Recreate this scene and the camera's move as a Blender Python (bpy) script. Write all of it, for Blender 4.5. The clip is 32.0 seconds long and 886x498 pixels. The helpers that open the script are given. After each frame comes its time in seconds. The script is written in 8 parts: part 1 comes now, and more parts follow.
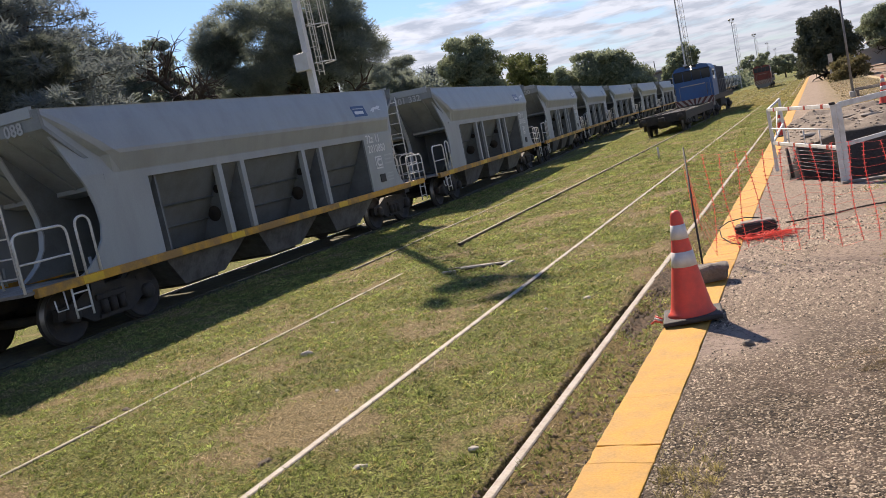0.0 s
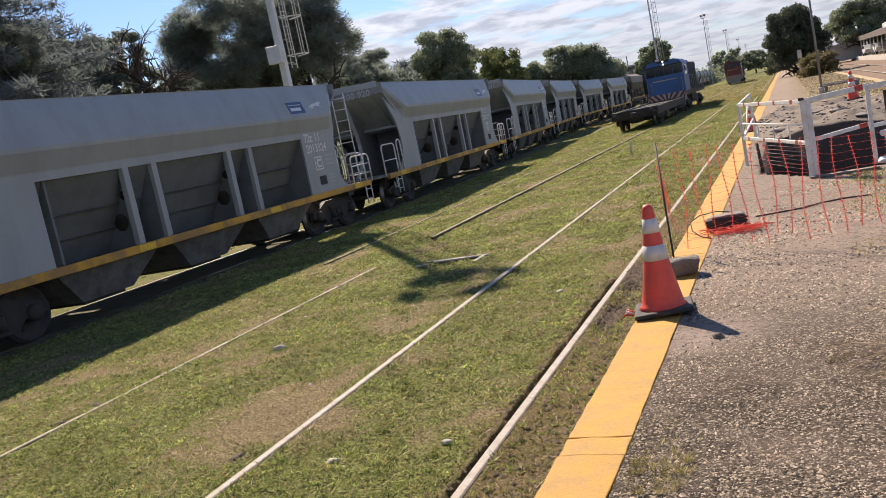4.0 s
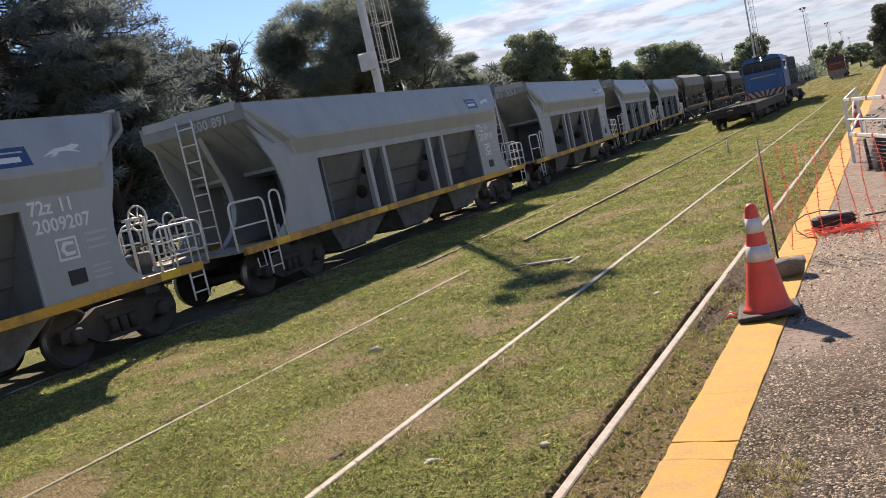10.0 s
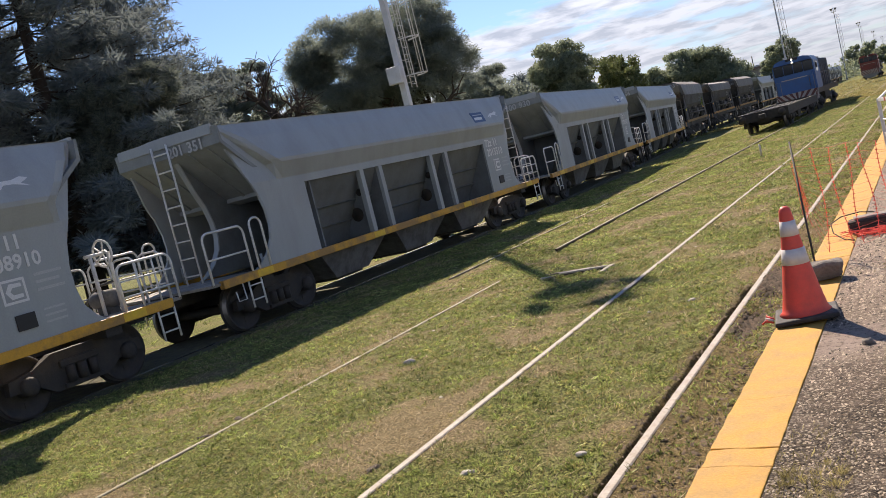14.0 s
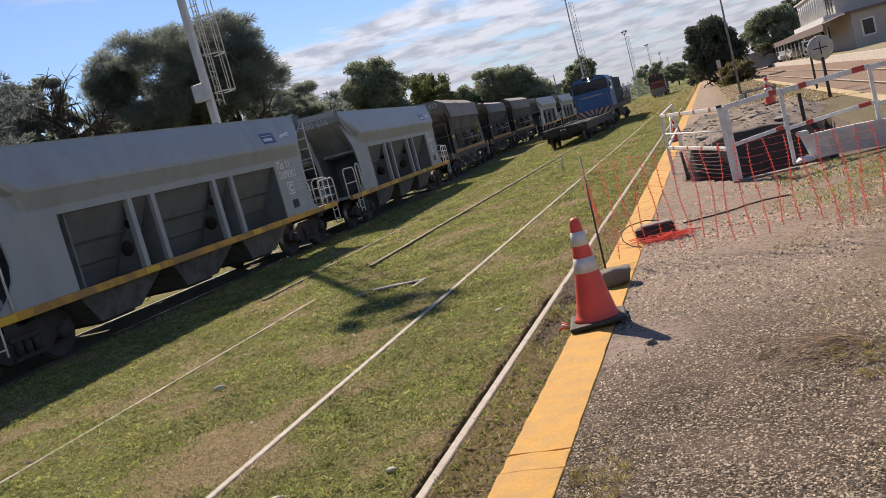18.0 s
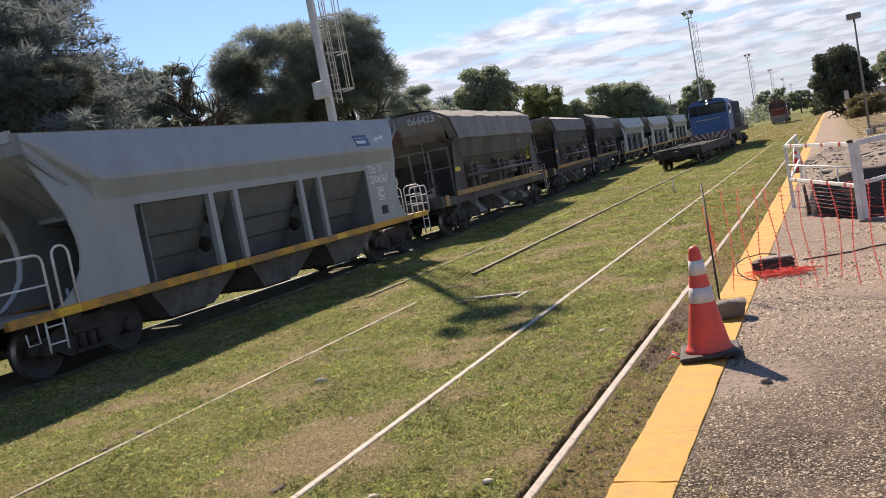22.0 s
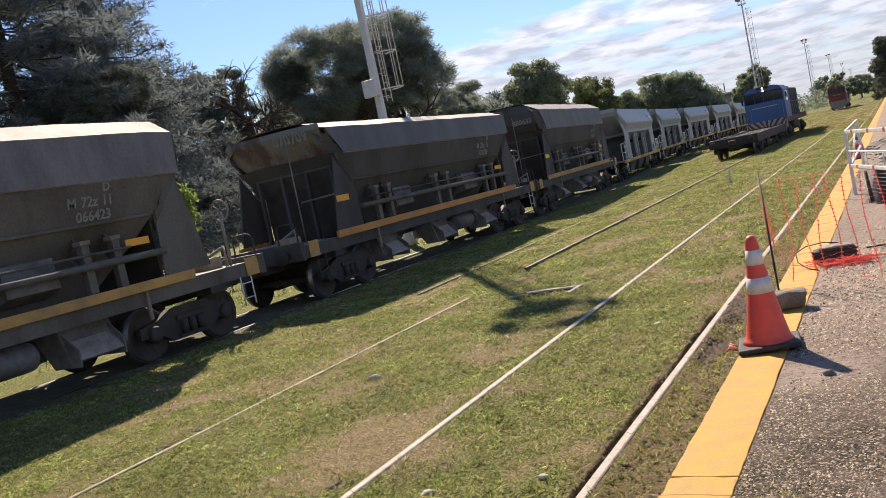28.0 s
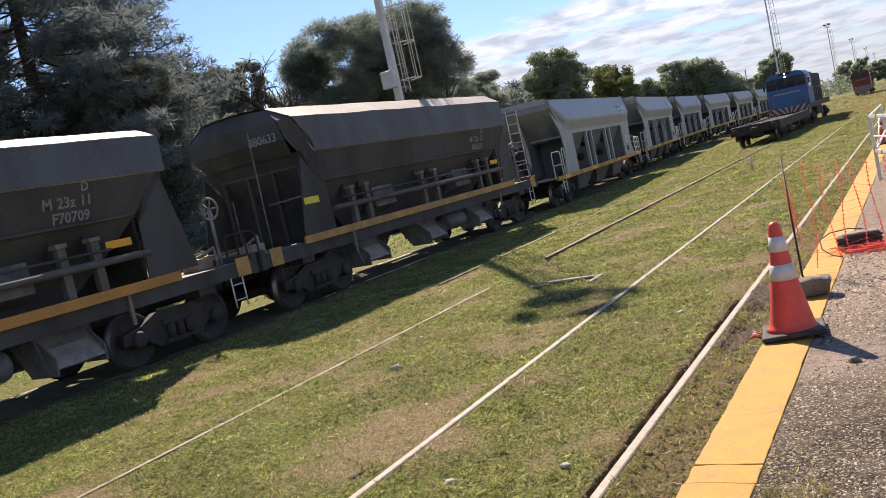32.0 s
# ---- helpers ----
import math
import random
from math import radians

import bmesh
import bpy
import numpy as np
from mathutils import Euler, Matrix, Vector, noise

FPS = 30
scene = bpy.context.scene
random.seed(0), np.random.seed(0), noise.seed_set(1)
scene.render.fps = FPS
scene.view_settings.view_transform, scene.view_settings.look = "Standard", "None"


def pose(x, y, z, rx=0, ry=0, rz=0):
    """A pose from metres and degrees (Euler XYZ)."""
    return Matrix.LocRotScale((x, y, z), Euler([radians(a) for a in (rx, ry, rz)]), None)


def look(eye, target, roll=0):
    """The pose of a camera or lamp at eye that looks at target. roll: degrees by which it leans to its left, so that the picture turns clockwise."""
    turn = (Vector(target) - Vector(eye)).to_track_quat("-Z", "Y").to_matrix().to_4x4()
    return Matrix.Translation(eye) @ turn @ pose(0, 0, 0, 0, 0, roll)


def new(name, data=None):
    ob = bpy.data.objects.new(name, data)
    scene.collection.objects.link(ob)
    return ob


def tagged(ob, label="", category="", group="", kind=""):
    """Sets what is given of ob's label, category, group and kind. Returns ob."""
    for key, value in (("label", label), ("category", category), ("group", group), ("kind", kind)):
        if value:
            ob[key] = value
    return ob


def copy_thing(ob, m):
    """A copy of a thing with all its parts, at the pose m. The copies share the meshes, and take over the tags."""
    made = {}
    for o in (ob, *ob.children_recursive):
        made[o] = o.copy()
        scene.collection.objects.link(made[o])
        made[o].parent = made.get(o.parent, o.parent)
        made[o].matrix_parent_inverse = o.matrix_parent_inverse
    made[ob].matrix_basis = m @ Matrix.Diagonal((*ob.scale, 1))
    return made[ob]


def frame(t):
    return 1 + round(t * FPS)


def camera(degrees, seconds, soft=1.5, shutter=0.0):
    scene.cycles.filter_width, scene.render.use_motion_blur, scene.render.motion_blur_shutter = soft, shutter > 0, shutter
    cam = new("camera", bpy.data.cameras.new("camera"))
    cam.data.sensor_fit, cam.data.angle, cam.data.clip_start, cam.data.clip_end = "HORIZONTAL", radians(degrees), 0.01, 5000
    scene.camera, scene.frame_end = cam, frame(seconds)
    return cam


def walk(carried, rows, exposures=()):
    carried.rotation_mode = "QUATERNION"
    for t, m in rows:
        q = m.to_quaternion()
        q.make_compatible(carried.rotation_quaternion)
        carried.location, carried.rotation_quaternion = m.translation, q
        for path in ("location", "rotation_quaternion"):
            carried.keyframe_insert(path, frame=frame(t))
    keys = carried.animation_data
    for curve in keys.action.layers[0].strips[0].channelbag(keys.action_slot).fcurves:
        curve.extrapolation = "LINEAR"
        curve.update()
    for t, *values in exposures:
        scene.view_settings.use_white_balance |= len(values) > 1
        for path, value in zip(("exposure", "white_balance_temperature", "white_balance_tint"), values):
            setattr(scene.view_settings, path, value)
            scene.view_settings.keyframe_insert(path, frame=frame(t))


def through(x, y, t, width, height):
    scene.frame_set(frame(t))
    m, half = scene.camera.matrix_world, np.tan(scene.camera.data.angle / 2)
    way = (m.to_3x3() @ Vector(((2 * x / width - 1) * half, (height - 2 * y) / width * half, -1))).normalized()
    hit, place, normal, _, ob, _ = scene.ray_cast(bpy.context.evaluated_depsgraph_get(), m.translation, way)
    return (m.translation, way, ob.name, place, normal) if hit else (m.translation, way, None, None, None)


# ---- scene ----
cam = camera(53.7, 32.0, soft=0.85)

# The hand-held camera stands on the platform and turns: seconds, place, yaw, pitch, roll
PATH = [
    (0, 0.020, 0.010, 1.974, 24.44, -6.80, -11.70),
    (0.5, 0.019, 0.005, 1.973, 24.04, -6.65, -11.40),
    (1, 0.021, -0.002, 1.972, 23.85, -6.63, -11.51),
    (1.5, 0.023, 0.002, 1.971, 23.68, -6.72, -11.51),
    (2, 0.030, 0.004, 1.972, 22.64, -6.83, -11.49),
    (2.5, 0.028, 0.018, 1.972, 21.81, -7.06, -11.15),
    (4.5, 0.016, 0.007, 1.971, 24.11, -7.63, -11.84),
    (5, -0.003, 0.016, 1.965, 26.23, -7.50, -12.13),
    (5.5, -0.022, 0.027, 1.970, 26.12, -8.06, -11.66),
    (6, -0.028, 0.004, 1.971, 25.25, -8.25, -11.41),
    (6.5, -0.018, 0.010, 1.969, 25.71, -7.61, -12.04),
    (7, -0.013, 0.008, 1.969, 26.67, -7.03, -12.66),
    (7.5, -0.016, 0.002, 1.969, 26.97, -6.70, -12.59),
    (8, -0.016, -0.001, 1.969, 27.00, -6.38, -12.36),
    (8.5, -0.018, -0.012, 1.970, 27.47, -6.10, -12.14),
    (9, -0.016, -0.013, 1.968, 28.69, -5.74, -12.21),
    (9.5, -0.019, -0.008, 1.966, 29.02, -5.66, -12.30),
    (10, -0.013, -0.017, 1.971, 28.58, -6.09, -12.53),
    (10.5, -0.019, -0.022, 1.965, 28.68, -6.30, -12.70),
    (11, -0.018, -0.012, 1.968, 29.49, -5.65, -13.15),
    (11.5, -0.011, -0.015, 1.967, 29.87, -5.09, -13.68),
    (12, -0.018, -0.013, 1.964, 29.84, -4.98, -13.86),
    (12.5, -0.019, -0.020, 1.966, 29.77, -5.04, -13.87),
    (13, -0.011, -0.018, 1.971, 30.15, -4.93, -13.95),
    (13.5, -0.012, -0.019, 1.965, 30.46, -4.88, -13.99),
    (15.5, 0.002, -0.000, 1.961, 29.56, -4.92, -14.18),
    (16, 0.004, 0.008, 1.959, 28.74, -5.36, -14.25),
    (16.5, 0.019, 0.023, 1.954, 27.28, -5.69, -13.96),
    (17, 0.039, 0.026, 1.959, 25.38, -5.48, -14.01),
    (17.5, 0.056, 0.037, 1.960, 22.26, -5.58, -14.48),
    (18, 0.091, 0.036, 1.942, 18.73, -6.74, -14.92),
    (18.5, 0.102, 0.021, 1.948, 17.99, -7.41, -13.85),
    (19, 0.033, 0.018, 1.998, 19.92, -7.21, -12.49),
    (19.5, -0.003, -0.007, 2.012, 20.54, -7.47, -11.78),
    (20, -0.015, -0.001, 2.010, 21.61, -6.83, -10.91),
    (20.5, -0.012, -0.033, 2.010, 22.85, -5.84, -10.53),
    (21, 0.000, -0.020, 2.005, 23.54, -5.45, -10.59),
    (21.5, 0.002, -0.021, 2.005, 24.06, -5.23, -10.75),
    (22, -0.004, -0.028, 2.000, 24.88, -4.82, -10.55),
    (22.5, -0.001, -0.013, 1.993, 25.32, -5.04, -10.20),
    (23, 0.003, -0.024, 1.987, 25.65, -5.68, -10.24),
    (23.5, 0.008, -0.012, 1.987, 25.62, -6.16, -10.38),
    (24, 0.009, -0.005, 1.991, 25.16, -5.97, -10.33),
    (24.5, 0.015, -0.006, 1.987, 25.30, -5.44, -10.63),
    (25, 0.010, -0.012, 1.983, 25.84, -5.13, -11.00),
    (25.5, 0.011, -0.017, 1.985, 26.72, -5.03, -11.42),
    (27.5, -0.007, 0.012, 1.982, 28.10, -4.77, -11.57),
    (28, -0.004, 0.003, 1.985, 28.32, -4.39, -11.91),
    (28.5, -0.001, 0.000, 1.980, 28.74, -4.20, -12.24),
    (29, 0.001, -0.001, 1.982, 29.24, -4.19, -12.40),
    (29.5, 0.002, -0.014, 1.982, 29.12, -4.03, -12.09),
    (30, -0.004, 0.002, 1.985, 28.31, -4.06, -11.89),
    (30.5, -0.001, 0.015, 1.980, 28.23, -4.42, -12.19),
    (31, -0.009, 0.011, 1.976, 28.81, -4.66, -12.31),
    (31.5, -0.013, 0.008, 1.976, 29.21, -4.72, -12.22),
    (32, -0.010, 0.009, 1.976, 29.74, -4.70, -12.55),
]


def held(x, y, z, yaw, pitch, roll):
    yaw, pitch = radians(yaw), radians(pitch)
    way = Vector((-math.sin(yaw) * math.cos(pitch), math.cos(yaw) * math.cos(pitch), math.sin(pitch)))
    return look((x, y, z), Vector((x, y, z)) + way, roll)


# the clip's camera dims as it swings to the bright platform and back
walk(cam, [(t, held(*row)) for t, *row in PATH], exposures=((0, 0.90), (4, 0.91), (11, 0.95), (16.6, 0.93), (17.4, 0.84), (18.0, 0.68), (18.5, 0.79), (19.2, 0.90), (26, 0.98), (32, 1.03)))

# ---- sky, sun, exposure ----
SUN_TURN, SUN_UP = 35.0, 40.5          # degrees left of the rails, and above the horizon
scene.view_settings.use_white_balance = True
scene.view_settings.white_balance_temperature, scene.view_settings.white_balance_tint = 7350, 16
world = bpy.data.worlds.new("sky")
scene.world = world
world.use_nodes = True
wn = world.node_tree
wn.nodes.clear()


def wnode(kind, **values):
    n = wn.nodes.new(kind)
    for key, value in values.items():
        n.inputs[key].default_value = value
    return n


def wmath(op, a, b=0.0, clamp=False):
    n = wn.nodes.new("ShaderNodeMath")
    n.operation, n.use_clamp = op, clamp
    for k, v in enumerate((a, b)):
        if isinstance(v, (int, float)):
            n.inputs[k].default_value = v
        else:
            wn.links.new(v, n.inputs[k])
    return n.outputs[0]


sky = wn.nodes.new("ShaderNodeTexSky")
sky.sky_type, sky.sun_disc = "NISHITA", False
sky.sun_elevation, sky.sun_rotation = radians(SUN_UP), radians(-SUN_TURN)
sky.air_density, sky.dust_density, sky.ozone_density = 1.0, 0.15, 3.0
where = wn.nodes.new("ShaderNodeTexCoord")
split = wn.nodes.new("ShaderNodeSeparateXYZ")
wn.links.new(where.outputs["Generated"], split.inputs[0])
up = wmath("ADD", wmath("MAXIMUM", split.outputs["Z"], 0.0), 0.07)
px, py = wmath("DIVIDE", split.outputs["X"], up), wmath("DIVIDE", split.outputs["Y"], up)
flat = wn.nodes.new("ShaderNodeCombineXYZ")
wn.links.new(px, flat.inputs[0])
wn.links.new(py, flat.inputs[1])
squash = wn.nodes.new("ShaderNodeMapping")
squash.inputs["Scale"].default_value = (1.0, 0.75, 1.0)
squash.inputs["Rotation"].default_value = (0, 0, radians(8))
wn.links.new(flat.outputs[0], squash.inputs[0])
puffs = wnode("ShaderNodeTexNoise", Scale=2.1, Detail=8.0, Roughness=0.54, Distortion=0.2)
wn.links.new(squash.outputs[0], puffs.inputs["Vector"])
big = wnode("ShaderNodeTexNoise", Scale=0.32, Detail=3.0, Roughness=0.5)
wn.links.new(squash.outputs[0], big.inputs["Vector"])
# the cloud deck begins at a straight front and lies beyond it
front = wmath("ADD", wmath("MULTIPLY", px, 0.12), py)
front = wmath("ADD", front, wmath("MULTIPLY", wmath("SUBTRACT", big.outputs[0], 0.5), 1.6))
# an unseen deck is added, higher up, away from the sun, as fill light
front = wmath("MAXIMUM", front, wmath("ADD", wmath("MULTIPLY", px, 1.3), wmath("MULTIPLY", py, -1.6)))
deck = wmath("MAXIMUM", wmath("MULTIPLY", wmath("SUBTRACT", front, 3.3), 0.9, True), 0.33)
cover = wmath("ADD", wmath("MULTIPLY", deck, 0.41), wmath("SUBTRACT", puffs.outputs[0], 0.75))
cover = wmath("MULTIPLY", cover, 6.5, True)
low = wmath("MULTIPLY", wmath("SUBTRACT", 1.0, wmath("MULTIPLY", split.outputs["Z"], 7.5, True)), 0.8)
shade = wn.nodes.new("ShaderNodeValToRGB")
shade.color_ramp.elements[0].position, shade.color_ramp.elements[0].color = 0.40, (0.60, 0.64, 0.69, 1)
shade.color_ramp.elements[1].position, shade.color_ramp.elements[1].color = 0.58, (1.0, 1.0, 1.0, 1)
fine = wnode("ShaderNodeTexNoise", Scale=3.6, Detail=6.0, Roughness=0.55, Distortion=0.3)
wn.links.new(squash.outputs[0], fine.inputs["Vector"])
wn.links.new(fine.outputs[0], shade.inputs[0])
gain = wn.nodes.new("ShaderNodeMixRGB")
gain.blend_type, gain.inputs[0].default_value = "MULTIPLY", 1.0
gain.inputs[2].default_value = (5.2, 5.95, 7.3, 1)
wn.links.new(shade.outputs[0], gain.inputs[1])
mix = wn.nodes.new("ShaderNodeMixRGB")
wn.links.new(cover, mix.inputs[0])
clear = wn.nodes.new("ShaderNodeMixRGB")
clear.blend_type, clear.inputs[0].default_value = "MULTIPLY", 1.0
clear.inputs[2].default_value = (0.55, 0.68, 0.87, 1)
wn.links.new(sky.outputs[0], clear.inputs[1])
wn.links.new(clear.outputs[0], mix.inputs[1])
wn.links.new(gain.outputs[0], mix.inputs[2])
horizon = wn.nodes.new("ShaderNodeMixRGB")       # pale air low over the land
wn.links.new(low, horizon.inputs[0])
wn.links.new(mix.outputs[0], horizon.inputs[1])
horizon.inputs[2].default_value = (3.2, 3.6, 4.2, 1)
back = wnode("ShaderNodeBackground", Strength=0.088)
wn.links.new(horizon.outputs[0], back.inputs[0])
wn.links.new(back.outputs[0], wn.nodes.new("ShaderNodeOutputWorld").inputs[0])

lamp = bpy.data.lights.new("sun", "SUN")
lamp.energy, lamp.angle, lamp.color = 4.3, radians(0.53), (1.0, 0.93, 0.82)
sun = new("sun", lamp)
sun_way = Vector((-math.sin(radians(SUN_TURN)) * math.cos(radians(SUN_UP)), math.cos(radians(SUN_TURN)) * math.cos(radians(SUN_UP)), math.sin(radians(SUN_UP))))
sun.matrix_world = look(sun_way * 100, (0, 0, 0))

# ---- materials ----


def material(name, base, rough=0.6, metal=0.0, spots=None, scale=6.0, amount=0.5, grain=0.0, grain_scale=120.0, bump=0.0, spread=0.0,
             coat=0.0, streak=(1, 1, 1), low=0.4, high=0.65, island=False):
    """A principled surface: base colour, stains of colour spots in noise of that scale, fine grain of brightness, relief, and a spread of
    brightness from piece to piece."""
    m = bpy.data.materials.new(name)
    m.use_nodes = True
    t = m.node_tree
    p = t.nodes["Principled BSDF"]
    p.inputs["Roughness"].default_value, p.inputs["Metallic"].default_value = rough, metal
    p.inputs["Coat Weight"].default_value = coat
    at = t.nodes.new("ShaderNodeTexCoord")
    stretch = t.nodes.new("ShaderNodeMapping")
    stretch.inputs["Scale"].default_value = streak
    t.links.new(at.outputs["Object"], stretch.inputs[0])
    colour = t.nodes.new("ShaderNodeRGB")
    colour.outputs[0].default_value = (*base, 1)
    out = colour.outputs[0]
    if spots:
        n = t.nodes.new("ShaderNodeTexNoise")
        n.inputs["Scale"].default_value, n.inputs["Detail"].default_value, n.inputs["Roughness"].default_value = scale, 6, 0.62
        t.links.new(stretch.outputs[0], n.inputs["Vector"])
        r = t.nodes.new("ShaderNodeMapRange")
        r.inputs["From Min"].default_value, r.inputs["From Max"].default_value = low, high
        r.inputs["To Max"].default_value = amount
        t.links.new(n.outputs[0], r.inputs[0])
        x = t.nodes.new("ShaderNodeMixRGB")
        t.links.new(r.outputs[0], x.inputs[0])
        t.links.new(out, x.inputs[1])
        x.inputs[2].default_value = (*spots, 1)
        out = x.outputs[0]
    if grain or bump:
        g = t.nodes.new("ShaderNodeTexNoise")
        g.inputs["Scale"].default_value, g.inputs["Detail"].default_value, g.inputs["Roughness"].default_value = grain_scale, 4, 0.65
        t.links.new(at.outputs["Object"], g.inputs["Vector"])
        if grain:
            v = t.nodes.new("ShaderNodeMapRange")
            v.inputs["From Min"].default_value, v.inputs["From Max"].default_value = 0.3, 0.7
            v.inputs["To Min"].default_value, v.inputs["To Max"].default_value = 1 - grain, 1 + grain
            t.links.new(g.outputs[0], v.inputs[0])
            h = t.nodes.new("ShaderNodeHueSaturation")
            t.links.new(v.outputs[0], h.inputs["Value"])
            t.links.new(out, h.inputs["Color"])
            out = h.outputs[0]
        if bump:
            b = t.nodes.new("ShaderNodeBump")
            b.inputs["Strength"].default_value, b.inputs["Distance"].default_value = min(bump, 1.0), 0.02
            t.links.new(g.outputs[0], b.inputs["Height"])
            t.links.new(b.outputs[0], p.inputs["Normal"])
    if spread:
        o = t.nodes.new("ShaderNodeNewGeometry" if island else "ShaderNodeObjectInfo")
        v = t.nodes.new("ShaderNodeMapRange")
        v.inputs["To Min"].default_value, v.inputs["To Max"].default_value = 1 - spread, 1 + spread
        t.links.new(o.outputs["Random Per Island" if island else "Random"], v.inputs[0])
        h = t.nodes.new("ShaderNodeHueSaturation")
        t.links.new(v.outputs[0], h.inputs["Value"])
        t.links.new(out, h.inputs["Color"])
        out = h.outputs[0]
    t.links.new(out, p.inputs["Base Color"])
    return m


def leaves(name, base, other, rough=0.55, through=0.35, patchy=0.0):
    """Foliage: varies from clump to clump and lets some light through."""
    m = bpy.data.materials.new(name)
    m.use_nodes = True
    t = m.node_tree
    p = t.nodes["Principled BSDF"]
    p.inputs["Roughness"].default_value = rough
    p.inputs["Specular IOR Level"].default_value = 0.25
    g = t.nodes.new("ShaderNodeNewGeometry")
    x = t.nodes.new("ShaderNodeMixRGB")
    t.links.new(g.outputs["Random Per Island"], x.inputs[0])
    x.inputs[1].default_value, x.inputs[2].default_value = (*base, 1), (*other, 1)
    out = x.outputs[0]
    if patchy:                         # lusher and poorer spots of the lawn
        for scale, lo, hi in ((1.1, 1 - patchy, 1 + 0.4 * patchy), (5.5, 1 - 0.7 * patchy, 1 + 0.5 * patchy), (21.0, 1 - patchy, 1 + 0.7 * patchy)):
            n = t.nodes.new("ShaderNodeTexNoise")
            n.inputs["Scale"].default_value, n.inputs["Detail"].default_value = scale, 4
            t.links.new(g.outputs["Position"], n.inputs["Vector"])
            r = t.nodes.new("ShaderNodeMapRange")
            r.inputs["From Min"].default_value, r.inputs["From Max"].default_value = 0.35, 0.62
            r.inputs["To Min"].default_value, r.inputs["To Max"].default_value = lo, hi
            t.links.new(n.outputs[0], r.inputs[0])
            h = t.nodes.new("ShaderNodeHueSaturation")
            t.links.new(r.outputs[0], h.inputs["Value"])
            t.links.new(out, h.inputs["Color"])
            out = h.outputs[0]
    t.links.new(out, p.inputs["Base Color"])
    s = t.nodes.new("ShaderNodeBsdfTranslucent")
    t.links.new(out, s.inputs[0])
    a = t.nodes.new("ShaderNodeMixShader")
    a.inputs[0].default_value = through
    t.links.new(p.outputs[0], a.inputs[1])
    t.links.new(s.outputs[0], a.inputs[2])
    t.links.new(a.outputs[0], t.nodes["Material Output"].inputs[0])
    return m


M_PAINT = material("grey_wagon_paint", (0.325, 0.357, 0.368), 0.5, spots=(0.24, 0.25, 0.252), scale=1.6, amount=0.5, grain=0.05, grain_scale=40, streak=(1, 1, 0.25))
# darker copies of the grey paint, holding the shade of inner sheets and slopes
M_PAINT_SHADED = material("shaded_inner_paint", (0.148, 0.166, 0.176), 0.7, spots=(0.102, 0.108, 0.108), scale=2.2, amount=0.7, grain=0.08, grain_scale=30)
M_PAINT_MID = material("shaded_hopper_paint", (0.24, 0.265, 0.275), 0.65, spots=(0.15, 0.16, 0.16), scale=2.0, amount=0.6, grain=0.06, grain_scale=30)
M_PATCH = material("reflective_yellow", (0.80, 0.50, 0.03), 0.4, spots=(0.55, 0.32, 0.05), scale=9, amount=0.5)
M_SILL = material("yellow_sill_paint", (0.62, 0.315, 0.03), 0.5, spots=(0.30, 0.165, 0.055), scale=1.3, amount=0.85, grain=0.1, grain_scale=30, low=0.45, high=0.55)
M_DIRTY = material("rusty_brown_wagon", (0.122, 0.116, 0.103), 0.8, spots=(0.06, 0.046, 0.036), scale=1.2, amount=0.8, grain=0.2, grain_scale=25, bump=0.3, streak=(1, 1, 0.4))
M_DIRTY_ROOF = material("dusty_wagon_roof", (0.31, 0.28, 0.25), 0.75, spots=(0.12, 0.098, 0.085), scale=1.3, amount=0.8, grain=0.15, grain_scale=18, bump=0.15)
M_IRON = material("dark_running_gear", (0.030, 0.028, 0.027), 0.75, spots=(0.062, 0.05, 0.04), scale=5, amount=0.6, grain=0.2, grain_scale=50, bump=0.3)
M_TREAD = material("polished_wheel_tread", (0.16, 0.155, 0.15), 0.4, 0.8)
M_RAIL = material("worn_rail", (0.39, 0.35, 0.30), 0.75, 0.0, spots=(0.27, 0.215, 0.16), scale=7, amount=0.75, grain=0.2, grain_scale=45, bump=0.25)
M_RAIL_DARK = material("rusted_rail", (0.13, 0.098, 0.07), 0.75, spots=(0.28, 0.2, 0.14), scale=3, amount=0.6, grain=0.2, grain_scale=60)
M_RAIL_BRIGHT = material("polished_rail", (0.62, 0.62, 0.62), 0.25, 0.95)
M_WHITE = material("white_paint", (0.72, 0.72, 0.70), 0.5, spots=(0.45, 0.42, 0.38), scale=8, amount=0.5, grain=0.05)
M_RED = material("red_paint", (0.42, 0.05, 0.035), 0.5, grain=0.1)
M_LETTER = material("stencil_white", (0.66, 0.67, 0.67), 0.6, grain=0.1, grain_scale=60)
M_SIGN_BLUE = material("blue_sign", (0.022, 0.062, 0.16), 0.4)
M_DARK = material("dark_plate", (0.02, 0.02, 0.022), 0.6)
M_GLASS_DARK = material("cab_glass", (0.015, 0.02, 0.025), 0.08)
M_BARK = material("bark", (0.075, 0.055, 0.042), 0.9, spots=(0.03, 0.025, 0.02), scale=9, amount=0.7, grain=0.25, grain_scale=30, bump=0.8, streak=(1, 1, 0.3))

# ---- building helpers ----


def mesh_of(name, bm, mat, smooth=False):
    me = bpy.data.meshes.new(name)
    bm.normal_update()
    bm.to_mesh(me)
    bm.free()
    for m in mat if isinstance(mat, (list, tuple)) else (mat,):
        me.materials.append(m)
    if smooth:
        for f in me.polygons:
            f.use_smooth = True
    return me


